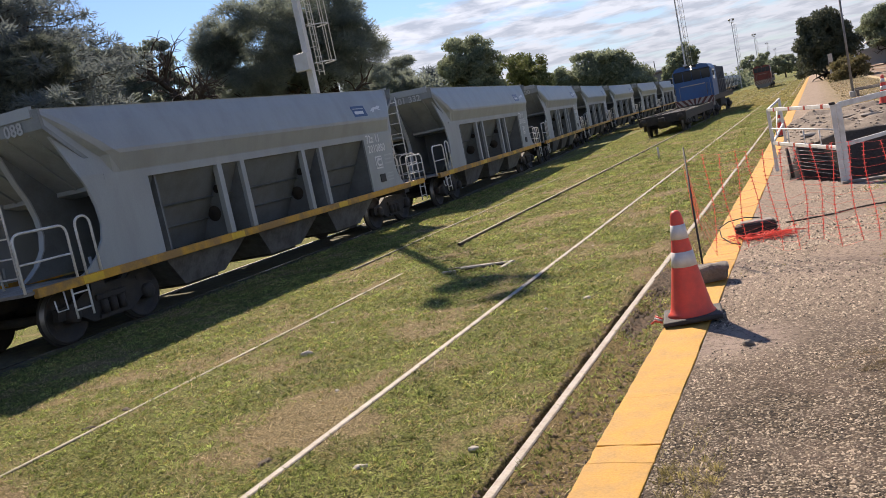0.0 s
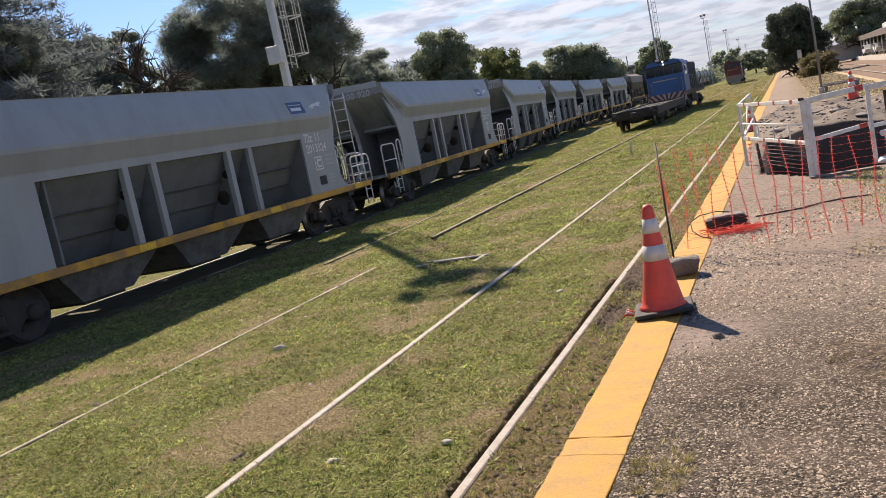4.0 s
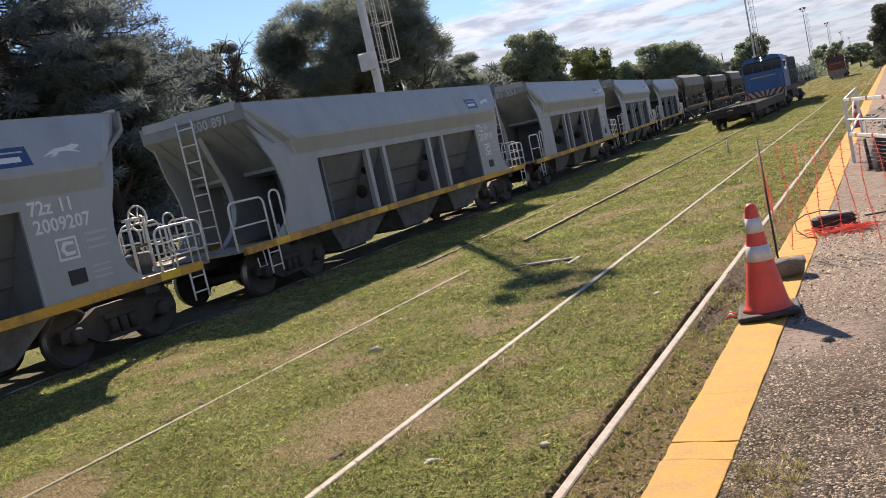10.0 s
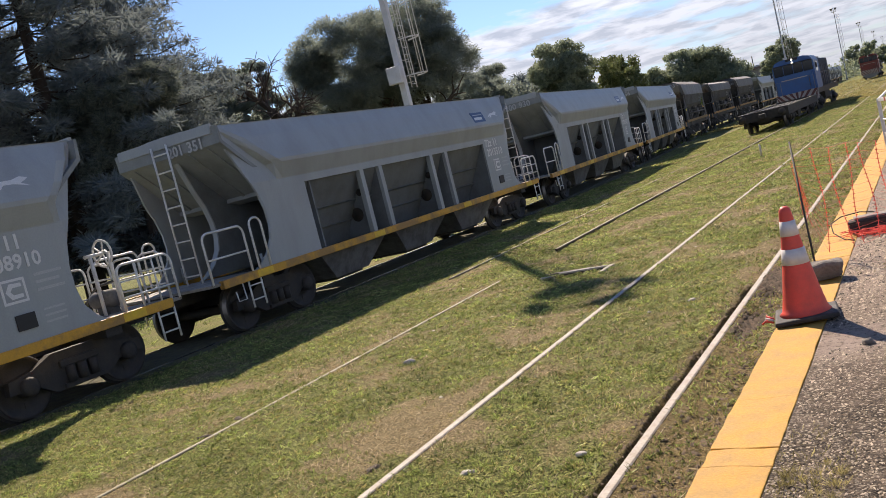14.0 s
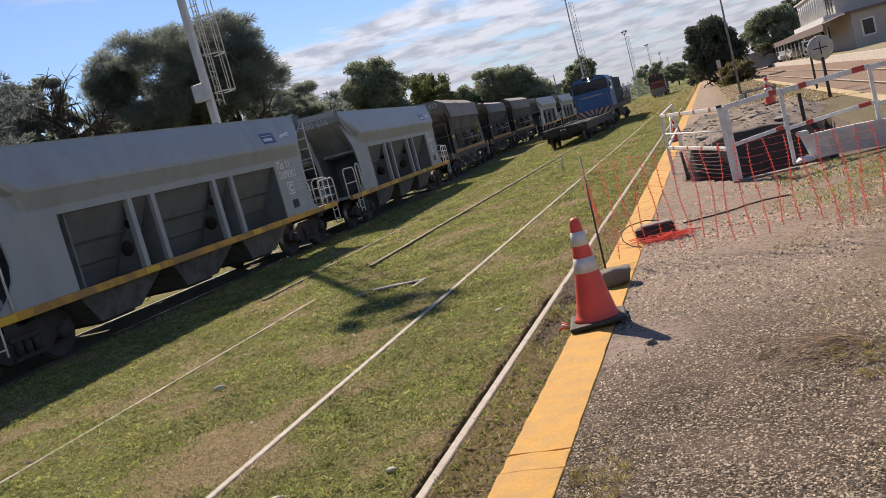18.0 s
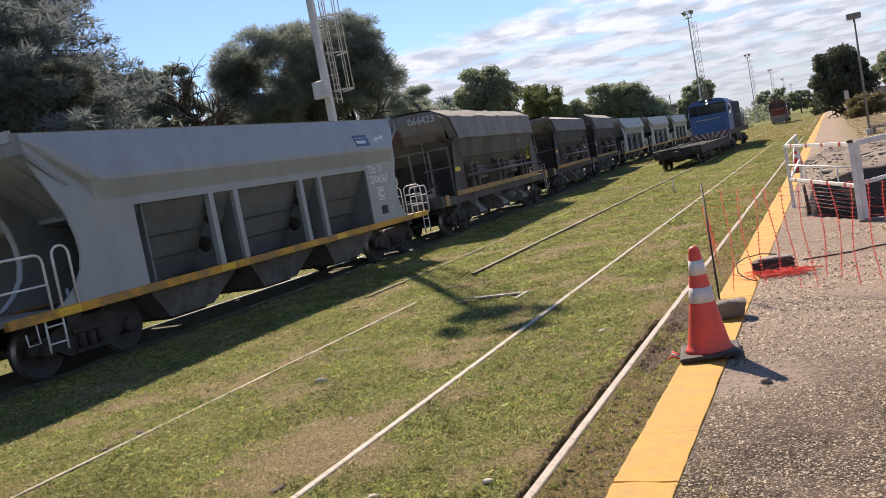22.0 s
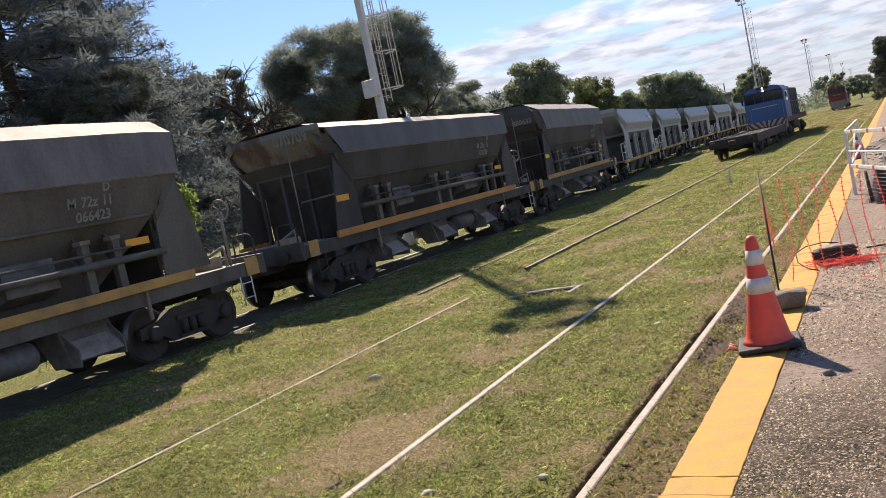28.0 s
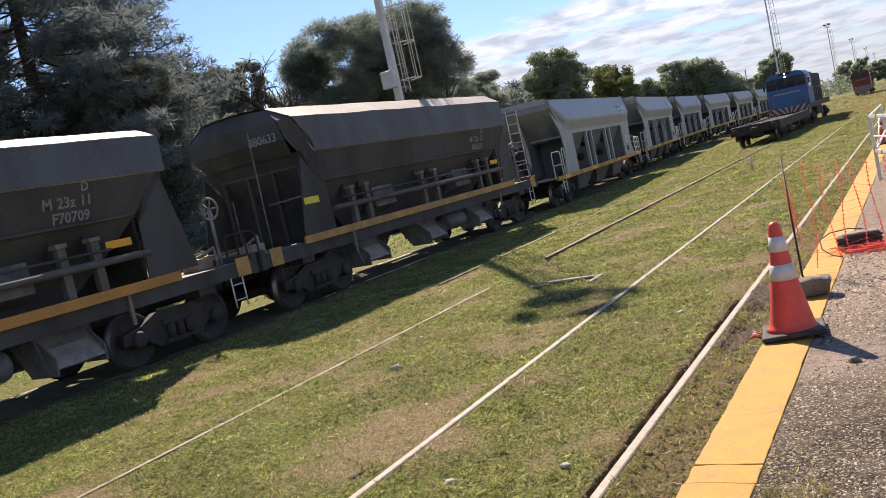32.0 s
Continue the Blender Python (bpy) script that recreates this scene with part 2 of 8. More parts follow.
def part(name, bm, mat, parent=None, label="", smooth=False, at=None):
    ob = new(name, bm if isinstance(bm, bpy.types.Mesh) else mesh_of(name, bm, mat, smooth))
    if parent is not None:
        ob.parent = parent
    if at is not None:
        ob.matrix_basis = at
    return tagged(ob, label)


def raw(name, verts, faces, mat, parent=None, label="", smooth=False):
    me = bpy.data.meshes.new(name)
    me.from_pydata(verts, [], faces)
    me.update()
    for m in mat if isinstance(mat, (list, tuple)) else (mat,):
        me.materials.append(m)
    if smooth:
        me.polygons.foreach_set("use_smooth", [True] * len(me.polygons))
    return part(name, me, None, parent, label)


def box(bm, x0, x1, y0, y1, z0, z1, bevel=0.0, m=None, mat=0):
    vs = [bm.verts.new((x, y, z)) for x in (x0, x1) for y in (y0, y1) for z in (z0, z1)]
    fs = [bm.faces.new([vs[i] for i in q]) for q in ((0, 1, 3, 2), (4, 6, 7, 5), (0, 4, 5, 1), (2, 3, 7, 6), (0, 2, 6, 4), (1, 5, 7, 3))]
    for f in fs:
        f.material_index = mat
    if bevel:
        es = list({e for f in fs for e in f.edges})
        r = bmesh.ops.bevel(bm, geom=es, offset=bevel, segments=2, affect="EDGES", profile=0.5)
        vs = list({v for f in r["faces"] for v in f.verts} | {v for v in vs if v.is_valid})
    if m is not None:
        bmesh.ops.transform(bm, matrix=m, verts=vs)
    return bm


def boxes(*rows, bevel=0.0):
    bm = bmesh.new()
    for r in rows:
        box(bm, *r, bevel=bevel)
    return bm


def slab(bm, outline, axis, a, b, mat=0):
    """An outline of (u, v) pairs drawn out from a to b along an axis: x (u, v = y, z), y (x, z) or z (x, y)."""
    put = {"x": lambda w, u, v: (w, u, v), "y": lambda w, u, v: (u, w, v), "z": lambda w, u, v: (u, v, w)}[axis]
    one, two = [[bm.verts.new(put(w, u, v)) for u, v in outline] for w in (a, b)]
    fs = [bm.faces.new(one), bm.faces.new(two[::-1])]
    for k in range(len(outline)):
        n = (k + 1) % len(outline)
        fs.append(bm.faces.new((one[n], one[k], two[k], two[n])))
    for f in fs:
        f.material_index = mat
    bmesh.ops.recalc_face_normals(bm, faces=fs)
    return bm


def rod(bm, points, r, sides=8, r2=None, closed=False, cap=True, mat=0):
    """A round bar along points, of radius r (to r2)."""
    pts = [Vector(p) for p in points]
    rings, last = [], None
    for k, p in enumerate(pts):
        if closed:
            way = pts[(k + 1) % len(pts)] - pts[k - 1]
        else:
            way = pts[min(k + 1, len(pts) - 1)] - pts[max(k - 1, 0)]
        way.normalize()
        if last is None:
            last = way.orthogonal().normalized()
        side = (last - way * last.dot(way)).normalized()
        last, up_ = side, way.cross(side)
        rr = r if r2 is None else r + (r2 - r) * k / max(len(pts) - 1, 1)
        rings.append([bm.verts.new(p + rr * (math.cos(a) * side + math.sin(a) * up_)) for a in (2 * math.pi * i / sides for i in range(sides))])
    pairs = list(zip(rings, rings[1:])) + ([(rings[-1], rings[0])] if closed else [])
    for one, two in pairs:
        for i in range(sides):
            f = bm.faces.new((one[i], one[(i + 1) % sides], two[(i + 1) % sides], two[i]))
            f.smooth, f.material_index = True, mat
    if cap and not closed:
        bm.faces.new(rings[0][::-1]).material_index = mat
        bm.faces.new(rings[-1]).material_index = mat
    return bm


def turned(bm, profile, axis="z", at=(0, 0, 0), sides=20, mat=0):
    """A body of revolution: profile of (radius, along) about an axis through at."""
    put = {"z": lambda a, r, h: (r * math.cos(a), r * math.sin(a), h), "x": lambda a, r, h: (h, r * math.cos(a), r * math.sin(a)),
           "y": lambda a, r, h: (r * math.sin(a), h, r * math.cos(a))}[axis]
    rings = []
    for r, h in profile:
        if r < 1e-6:
            rings.append([bm.verts.new(Vector(put(0, 0, h)) + Vector(at))])
        else:
            rings.append([bm.verts.new(Vector(put(2 * math.pi * i / sides, r, h)) + Vector(at)) for i in range(sides)])
    for one, two in zip(rings, rings[1:]):
        for i in range(sides):
            j = (i + 1) % sides
            q = [one[i % len(one)], one[j % len(one)], two[j % len(two)], two[i % len(two)]]
            q = list(dict.fromkeys(q))
            if len(q) > 2:
                f = bm.faces.new(q)
                f.smooth, f.material_index = True, mat
    for ring, flip in ((rings[0], True), (rings[-1], False)):
        if len(ring) > 2:
            bm.faces.new(ring[::-1] if flip else ring).material_index = mat
    return bm


def hoop(y0, y1, z0, z1, n=5):
    """Points (y, z) of an upturned U with round shoulders."""
    r = min(abs(y1 - y0) / 2, 0.14)
    s = 1 if y1 > y0 else -1
    left = [(y0 + s * r * (1 - math.cos(a)), z1 - r + r * math.sin(a)) for a in np.linspace(0, math.pi / 2, n)]
    right = [(y1 - s * r * (1 - math.cos(a)), z1 - r + r * math.sin(a)) for a in np.linspace(math.pi / 2, 0, n)]
    return [(y0, z0), *left, *right, (y1, z0)]


def thing(name, label, category, group="", at=None):
    ob = tagged(new(name), label, category, group)
    if at is not None:
        ob.matrix_basis = at
    return ob


def lettering(name, text, size, mat, parent, at, label="", thick=0.004):
    """Painted characters as a thin mesh; at: pose whose x runs along the text and whose z points to the reader."""
    c = bpy.data.curves.new(name, "FONT")
    c.body, c.size, c.extrude, c.resolution_u, c.offset = text, size, thick / 2, 2, size * 0.022
    tmp = new(name, c)
    me = bpy.data.meshes.new_from_object(tmp.evaluated_get(bpy.context.evaluated_depsgraph_get()))
    bpy.data.objects.remove(tmp)
    me.materials.clear()
    me.materials.append(mat)
    ob = part(name, me, None, parent, label)
    ob.matrix_basis = at
    return ob


def glow(name, colour, strength):
    m = bpy.data.materials.new(name)
    m.use_nodes = True
    p = m.node_tree.nodes["Principled BSDF"]
    p.inputs["Emission Color"].default_value, p.inputs["Emission Strength"].default_value = (*colour, 1), strength
    return m


M_LIT = glow("lit_headlight", (1.0, 0.95, 0.85), 1.2)

# ---- the plan: x across the tracks, y along them, z = 0 on the rail heads ----
PLATFORM = 0.35                  # height of the platform over the rails
KERB = (-1.22, -0.89)            # the yellow edge
RAILS = (-1.953, -3.698, -6.629, -8.376)
TRAIN_X, TRAIN_GAUGE = -12.46, 1.746


def train_x(y):
    """The middle of the train's track, which swings away beyond the mast."""
    k = min(max((y - 20.0) / 66.0, 0.0), 1.0)
    return TRAIN_X - 4.9 * k * k * (3 - 2 * k) - 0.022 * max(y - 86.0, 0.0)


def ground_z(x, y):
    if x > -1.19:
        return -1.6 if -0.95 < x < 3.0 and 9 < y < 27 else -0.06
    z = -0.035 + 0.025 * noise.noise((x * 0.9, y * 0.5, 0.0)) + 0.010 * noise.noise((x * 5, y * 5, 3.0))
    # the dug-out groove on the track side of the near rail
    g = abs(x + 2.028 + 0.022 * noise.noise((0, y * 2.2, 5.0)) + 0.007 * noise.noise((0, y * 9.0, 5.0)))
    deep = 0.75 + 0.5 * noise.noise((0, y * 0.9, 9.0))
    if y < 9.6 and g < 0.04:
        z -= 0.08 * max(deep, 0.12) * (1 - (g / 0.04) ** 2)
    if y < 9.3 and 0.05 < -(x + 2.062) < 0.2:
        z += 0.006 * deep
    if -5.40 < x < -4.68 and 12.30 < y < 12.62:
        z -= 0.055
    # packed dirt lies level with the rails on the platform side of the near one, and on both sides of the second
    if -1.99 < x < -1.80:
        z += (0.030 + 0.012 * noise.noise((x * 8, y * 4, 1.0))) * (1 - abs(x + 1.9) / 0.12 if x > -1.9 else 1.0)
    e = abs(x + 3.698)
    if e < 0.25:
        z += 0.022 * (1 - e / 0.25)
    if y < 13.5 and abs(x + 6.629) < 0.3:
        z += 0.02 * (1 - abs(x + 6.629) / 0.3)
    if e < 0.13 or -2.0 < x < -1.84 or abs(x + 6.629) < 0.12:
        z = min(z, -0.014 - 0.006 * noise.noise((x * 3, y * 6, 2.0)))
    # a scrape of bare earth beside it
    d = ((x + 1.76) / 0.13) ** 2 + ((y - 8.1) / 0.7) ** 2
    if d < 1:
        z -= 0.06 * (1 - d)
    # rough lumps on the strip between rail and kerb
    if -1.86 < x < -1.2:
        z += 0.014 * noise.noise((x * 11, y * 7, 6.0))
    return z


SOIL = ((-1.78, 8.05, 0.14, 0.42), (-1.70, 9.65, 0.28, 0.65))      # dug soil between rail and kerb


def worn_lawn(x, y):
    """How thin the turf is: above 0.1 it turns to straw and bare earth."""
    n = -noise.noise((x * 0.8, y * 0.8, 3.0)) - 0.5 * noise.noise((x * 2.9, y * 2.9, 8.0)) - 0.25 * noise.noise((x * 7.1, y * 7.1, 2.0))
    n -= 0.06
    # trodden strips along the second rail and in the middle of the old track
    for c, w, k in ((-3.98, 0.30, 0.28), (-3.45, 0.16, 0.2), (-6.9, 0.25, 0.22), (-2.25, 0.16, 0.30)):
        d = abs(x - c) / w
        if d < 2.5:
            n += k * math.exp(-d * d) * (0.7 + 0.9 * noise.noise((c, y * 0.7, 4.0)))
    # bare patches
    for a, b, r in ((-4.25, 6.35, 0.42), (-4.75, 7.9, 0.22), (-4.35, 8.55, 0.3), (-4.25, 5.2, 0.4), (-2.25, 5.3, 0.25), (-5.2, 11.5, 0.5)):
        n += 0.06 * math.exp(-((x - a) ** 2 + 0.5 * (y - b) ** 2) / r ** 2)
    return n


def grass_material():
    m = bpy.data.materials.new("mown_grass_ground")
    m.use_nodes = True
    t = m.node_tree
    p = t.nodes["Principled BSDF"]
    p.inputs["Roughness"].default_value, p.inputs["Specular IOR Level"].default_value = 0.95, 0.1
    at = t.nodes.new("ShaderNodeNewGeometry")

    def ntex(scale, detail, rough=0.6):
        n = t.nodes.new("ShaderNodeTexNoise")
        n.inputs["Scale"].default_value, n.inputs["Detail"].default_value, n.inputs["Roughness"].default_value = scale, detail, rough
        t.links.new(at.outputs["Position"], n.inputs["Vector"])
        return n.outputs[0]

    def mixed(fac, lo, hi, a, b, most=1.0):
        r = t.nodes.new("ShaderNodeMapRange")
        r.inputs["From Min"].default_value, r.inputs["From Max"].default_value, r.inputs["To Max"].default_value = lo, hi, most
        t.links.new(fac, r.inputs[0])
        x = t.nodes.new("ShaderNodeMixRGB")
        t.links.new(r.outputs[0], x.inputs[0])
        for k, c in ((1, a), (2, b)):
            if isinstance(c, tuple):
                x.inputs[k].default_value = (*c, 1)
            else:
                t.links.new(c, x.inputs[k])
        return x.outputs[0]

    worn = t.nodes.new("ShaderNodeAttribute")
    worn.attribute_name = "worn"
    c = mixed(ntex(40, 5, 0.7), 0.40, 0.60, (0.024, 0.028, 0.010), (0.31, 0.315, 0.105))
    c = mixed(ntex(3.2, 4), 0.45, 0.65, c, (0.16, 0.18, 0.04), 0.4)
    dry = mixed(ntex(48, 6, 0.8), 0.36, 0.62, (0.035, 0.022, 0.014), (0.47, 0.35, 0.20))
    c = mixed(worn.outputs["Fac"], 0.0, 0.42, c, dry, 0.85)
    c = mixed(ntex(60, 2, 0.5), 0.50, 0.62, c, (0.05, 0.048, 0.018), 0.7)
    # bare dirt strips along the near rail and the kerb
    s = t.nodes.new("ShaderNodeSeparateXYZ")
    t.links.new(at.outputs["Position"], s.inputs[0])
    a = t.nodes.new("ShaderNodeMath")
    a.operation = "ADD"
    t.links.new(s.outputs["X"], a.inputs[0])
    w = t.nodes.new("ShaderNodeMath")
    w.operation, w.inputs[1].default_value = "MULTIPLY", 0.5
    t.links.new(ntex(2.2, 4), w.inputs[0])
    t.links.new(w.outputs[0], a.inputs[1])
    c = mixed(a.outputs[0], -1.98, -1.80, c, mixed(ntex(44, 5, 0.75), 0.38, 0.60, (0.045, 0.029, 0.018), (0.27, 0.19, 0.095)), 0.8)
    z = t.nodes.new("ShaderNodeMapRange")
    z.inputs["From Min"].default_value, z.inputs["From Max"].default_value = -0.075, -0.11
    t.links.new(s.outputs["Z"], z.inputs[0])
    x = t.nodes.new("ShaderNodeMixRGB")
    t.links.new(z.outputs[0], x.inputs[0])
    t.links.new(c, x.inputs[1])
    x.inputs[2].default_value = (0.085, 0.06, 0.04, 1)
    t.links.new(x.outputs[0], p.inputs["Base Color"])
    b = t.nodes.new("ShaderNodeBump")
    b.inputs["Strength"].default_value, b.inputs["Distance"].default_value = 0.85, 0.03
    t.links.new(ntex(46, 5, 0.7), b.inputs["Height"])
    t.links.new(b.outputs[0], p.inputs["Normal"])
    return m


def spaced(stops):
    """Coordinates through stops of (from, to, step)."""
    out = []
    for a, b, s in stops:
        out += list(np.arange(a, b, s))
    return out + [stops[-1][1]]


def build_ground():
    xs = spaced([(-2500, -400, 700), (-400, -100, 60), (-100, -30, 10), (-30, -14, 2), (-14, -9.2, 0.6), (-9.2, -6.9, 0.2), (-6.9, -6.4, 0.06), (-6.4, -4.0, 0.2), (-4.0, -3.4, 0.06), (-3.4, -2.3, 0.2), (-2.3, -1.95, 0.014), (-1.95, -1.2, 0.05), (-1.2, -0.9, 0.3), (-0.9, 8.1, 1.5), (8.1, 60, 8), (60, 400, 80), (400, 2500, 700)])
    ys = spaced([(-600, -100, 100), (-100, 0, 12), (0, 2.5, 0.5), (2.5, 10, 0.06), (10, 14, 0.15), (14, 30, 0.35), (30, 100, 2), (100, 400, 20), (400, 4000, 400)])
    verts = [(x, y, ground_z(x, y) if -30 < x < 60 and -20 < y < 120 else -0.05) for y in ys for x in xs]
    n = len(xs)
    faces = [(j * n + i, j * n + i + 1, (j + 1) * n + i + 1, (j + 1) * n + i) for j in range(len(ys) - 1) for i in range(n - 1)]
    g = raw("ground", verts, faces, grass_material(), smooth=True)
    a = g.data.attributes.new("worn", "FLOAT", "POINT")
    a.data.foreach_set("value", np.array([worn_lawn(x, y) if -30 < x < 0 and 0 < y < 110 else 0.0 for x, y, z in verts], np.float32))
    tagged(g, "mown weedy grass with dry and bare patches", "ground", kind="structure")


RAIL_PROFILE = [(-0.036, -0.010), (-0.026, -0.002), (0.026, -0.002), (0.036, -0.010), (0.036, -0.035), (0.009, -0.05), (0.009, -0.13), (0.065, -0.15), (-0.065, -0.15), (-0.009, -0.13), (-0.009, -0.05), (-0.036, -0.035)]


def sweep(name, path, mats, label, top, slim=1.0):
    """A rail along a path of (x, y); the head's running face gets the second material."""
    verts, faces, n = [], [], len(RAIL_PROFILE)
    for k, (x, y) in enumerate(path):
        a, b = path[max(k - 1, 0)], path[min(k + 1, len(path) - 1)]
        way = Vector((b[0] - a[0], b[1] - a[1])).normalized()
        verts += [(x + slim * u * way.y, y - slim * u * way.x, top + v) for u, v in RAIL_PROFILE]
    for k in range(len(path) - 1):
        faces += [(k * n + i, k * n + (i + 1) % n, (k + 1) * n + (i + 1) % n, (k + 1) * n + i) for i in range(n)]
    ob = raw(name, verts, faces, mats)
    for k, f in enumerate(ob.data.polygons):
        f.material_index = 1 if k % n < 3 else 0
    return tagged(ob, label, "rail", "rails sunk in the grass", "structure")


def build_rails():
    straight = lambda x: [(x, y) for y in (-40, 0, 5, 10, 20, 40, 80, 160, 320, 700)]
    for k, x in enumerate(RAILS):
        way = straight(x) if k < 2 else [(x, y) for y in ((-40, 0, 5, 9, 12.85) if k == 2 else (17, 30, 60, 120, 240, 700))]
        sweep("rail", way, (M_RAIL_DARK, M_RAIL if k < 2 else M_RAIL_DRY), "worn rail sunk in the grass, dusty pale head" if k < 2 else "rusty rail half overgrown by grass", 0.0 if k < 2 else -0.004, 1.0 if k < 2 else 0.7)
    sweep("rail", [(RAILS[2], y) for y in (15.4, 20, 30, 60, 120, 240, 700)], (M_RAIL_DARK, M_RAIL_DRY), "worn rail standing proud of the grass", 0.03, 0.75)
    sweep("rail", [(RAILS[3], y) for y in (14.2, 15.4, 16.95)], (M_RAIL_DARK, M_RAIL_DRY), "rusty rail half overgrown by grass", -0.012, 0.5)
    # dark bed under the goods train
    rnd = random.Random(4)
    verts, ys = [], [-60, -20, *np.arange(0, 60, 0.5), *np.arange(60, 150, 4), 200, 300, 700]
    for y in ys:
        verts += [(train_x(y) + w + (rnd.random() - 0.5) * 0.3 * (abs(w) > 1.2), y, z) for w, z in ((-1.15, -0.06), (-0.9, -0.012), (0, -0.012), (1.0, -0.012), (1.5, -0.06))]
    faces = [(k * 5 + i, k * 5 + i + 1, k * 5 + i + 6, k * 5 + i + 5) for k in range(len(ys) - 1) for i in range(4)]
    tagged(raw("track_bed", verts, faces, M_BED), "dark earth and ballast under the goods train", "track bed", kind="structure")
    for side in (-1, 1):
        path = [(train_x(y) + side * TRAIN_GAUGE / 2, y) for y in (-60, 0, *range(20, 100, 6), 120, 180, 300, 700)]
        sweep("rail", path, (M_RAIL_DARK, M_RAIL_BRIGHT), "polished rail under the goods train", 0.0)


M_RAIL_DRY = material("pale_overgrown_rail", (0.46, 0.40, 0.29), 0.8, 0.0, spots=(0.16, 0.145, 0.07), scale=2.5, amount=0.85, grain=0.15, grain_scale=40)

M_BED = material("dark_track_bed", (0.06, 0.055, 0.035), 0.98, spots=(0.115, 0.11, 0.05), scale=4, amount=0.8, grain=0.3, grain_scale=25, bump=0.8)

# ---- platform ----
M_KERB = material("yellow_kerb_paint", (0.54, 0.28, 0.04), 0.8, spots=(0.36, 0.215, 0.075), scale=5.5, amount=0.6, grain=0.14, grain_scale=70, bump=0.25, spread=0.05)
M_OLD_KERB = material("worn_cream_kerb", (0.46, 0.36, 0.20), 0.85, spots=(0.34, 0.22, 0.08), scale=1.5, amount=0.7, grain=0.12, grain_scale=40)
M_EARTH = material("dug_earth", (0.088, 0.064, 0.047), 0.95, spots=(0.10, 0.075, 0.055), scale=4, amount=0.7, grain=0.3, grain_scale=30, bump=0.9)
M_SPOIL = material("dusty_spoil", (0.23, 0.185, 0.145), 0.95, spots=(0.14, 0.11, 0.085), scale=5, amount=0.7, grain=0.3, grain_scale=30, bump=0.8)
PIT = (-0.55, 2.3, 13.3, 20.8)      # the dug pit behind the barrier


def gravel_material():
    """Worn asphalt with loose pale stones: cells of stones over dust."""
    m = bpy.data.materials.new("gravelly_asphalt")
    m.use_nodes = True
    t = m.node_tree
    p = t.nodes["Principled BSDF"]
    p.inputs["Roughness"].default_value, p.inputs["Specular IOR Level"].default_value = 0.9, 0.2
    at = t.nodes.new("ShaderNodeNewGeometry")
    v = t.nodes.new("ShaderNodeTexVoronoi")
    v.inputs["Scale"].default_value = 98
    t.links.new(at.outputs["Position"], v.inputs["Vector"])
    ramp = t.nodes.new("ShaderNodeValToRGB")
    for k, (q, c) in enumerate(((0.0, (0.018, 0.014, 0.011)), (0.45, (0.068, 0.051, 0.035)), (0.80, (0.175, 0.133, 0.091)), (0.99, (0.50, 0.42, 0.32)))):
        e = ramp.color_ramp.elements[k] if k < 2 else ramp.color_ramp.elements.new(q)
        e.position, e.color = q, (*c, 1)
    sep = t.nodes.new("ShaderNodeSeparateColor")
    t.links.new(v.outputs["Color"], sep.inputs[0])
    t.links.new(sep.outputs[0], ramp.inputs[0])
    out = ramp.outputs[0]

    def layer(scale, lo, hi, colour, most, out):
        n = t.nodes.new("ShaderNodeTexNoise")
        n.inputs["Scale"].default_value, n.inputs["Detail"].default_value, n.inputs["Roughness"].default_value = scale, 6, 0.65
        t.links.new(at.outputs["Position"], n.inputs["Vector"])
        r = t.nodes.new("ShaderNodeMapRange")
        r.inputs["From Min"].default_value, r.inputs["From Max"].default_value, r.inputs["To Max"].default_value = lo, hi, most
        t.links.new(n.outputs[0], r.inputs[0])
        x = t.nodes.new("ShaderNodeMixRGB")
        t.links.new(r.outputs[0], x.inputs[0])
        t.links.new(out, x.inputs[1])
        x.inputs[2].default_value = (*colour, 1)
        return x.outputs[0]

    # dust lies thicker farther along
    s = t.nodes.new("ShaderNodeSeparateXYZ")
    t.links.new(at.outputs["Position"], s.inputs[0])
    out = layer(1.3, 0.50, 0.64, (0.26, 0.19, 0.145), 0.3, out)
    far = t.nodes.new("ShaderNodeMapRange")
    far.inputs["From Min"].default_value, far.inputs["From Max"].default_value, far.inputs["To Max"].default_value = 4.9, 7.6, 0.72
    t.links.new(s.outputs["Y"], far.inputs[0])
    x = t.nodes.new("ShaderNodeMixRGB")
    t.links.new(far.outputs[0], x.inputs[0])
    t.links.new(out, x.inputs[1])
    x.inputs[2].default_value = (0.40, 0.31, 0.245, 1)
    # fine sand swept against the kerb by the cone
    d = t.nodes.new("ShaderNodeVectorMath")
    d.operation, d.inputs[1].default_value = "DISTANCE", (-0.72, 5.75, PLATFORM)
    t.links.new(at.outputs["Position"], d.inputs[0])
    sand = t.nodes.new("ShaderNodeMapRange")
    sand.inputs["From Min"].default_value, sand.inputs["From Max"].default_value, sand.inputs["To Min"].default_value, sand.inputs["To Max"].default_value = 0.15, 0.55, 0.9, 0.0
    t.links.new(d.outputs["Value"], sand.inputs[0])
    y = t.nodes.new("ShaderNodeMixRGB")
    t.links.new(sand.outputs[0], y.inputs[0])
    t.links.new(x.outputs[0], y.inputs[1])
    y.inputs[2].default_value = (0.36, 0.28, 0.23, 1)
    out = layer(4, 0.50, 0.66, (0.20, 0.15, 0.115), 0.5, y.outputs[0])
    out = layer(26, 0.52, 0.62, (0.075, 0.059, 0.045), 0.75, out)
    wild = t.nodes.new("ShaderNodeMapRange")
    wild.inputs["From Min"].default_value, wild.inputs["From Max"].default_value, wild.inputs["To Max"].default_value = 24.0, 31.0, 0.95
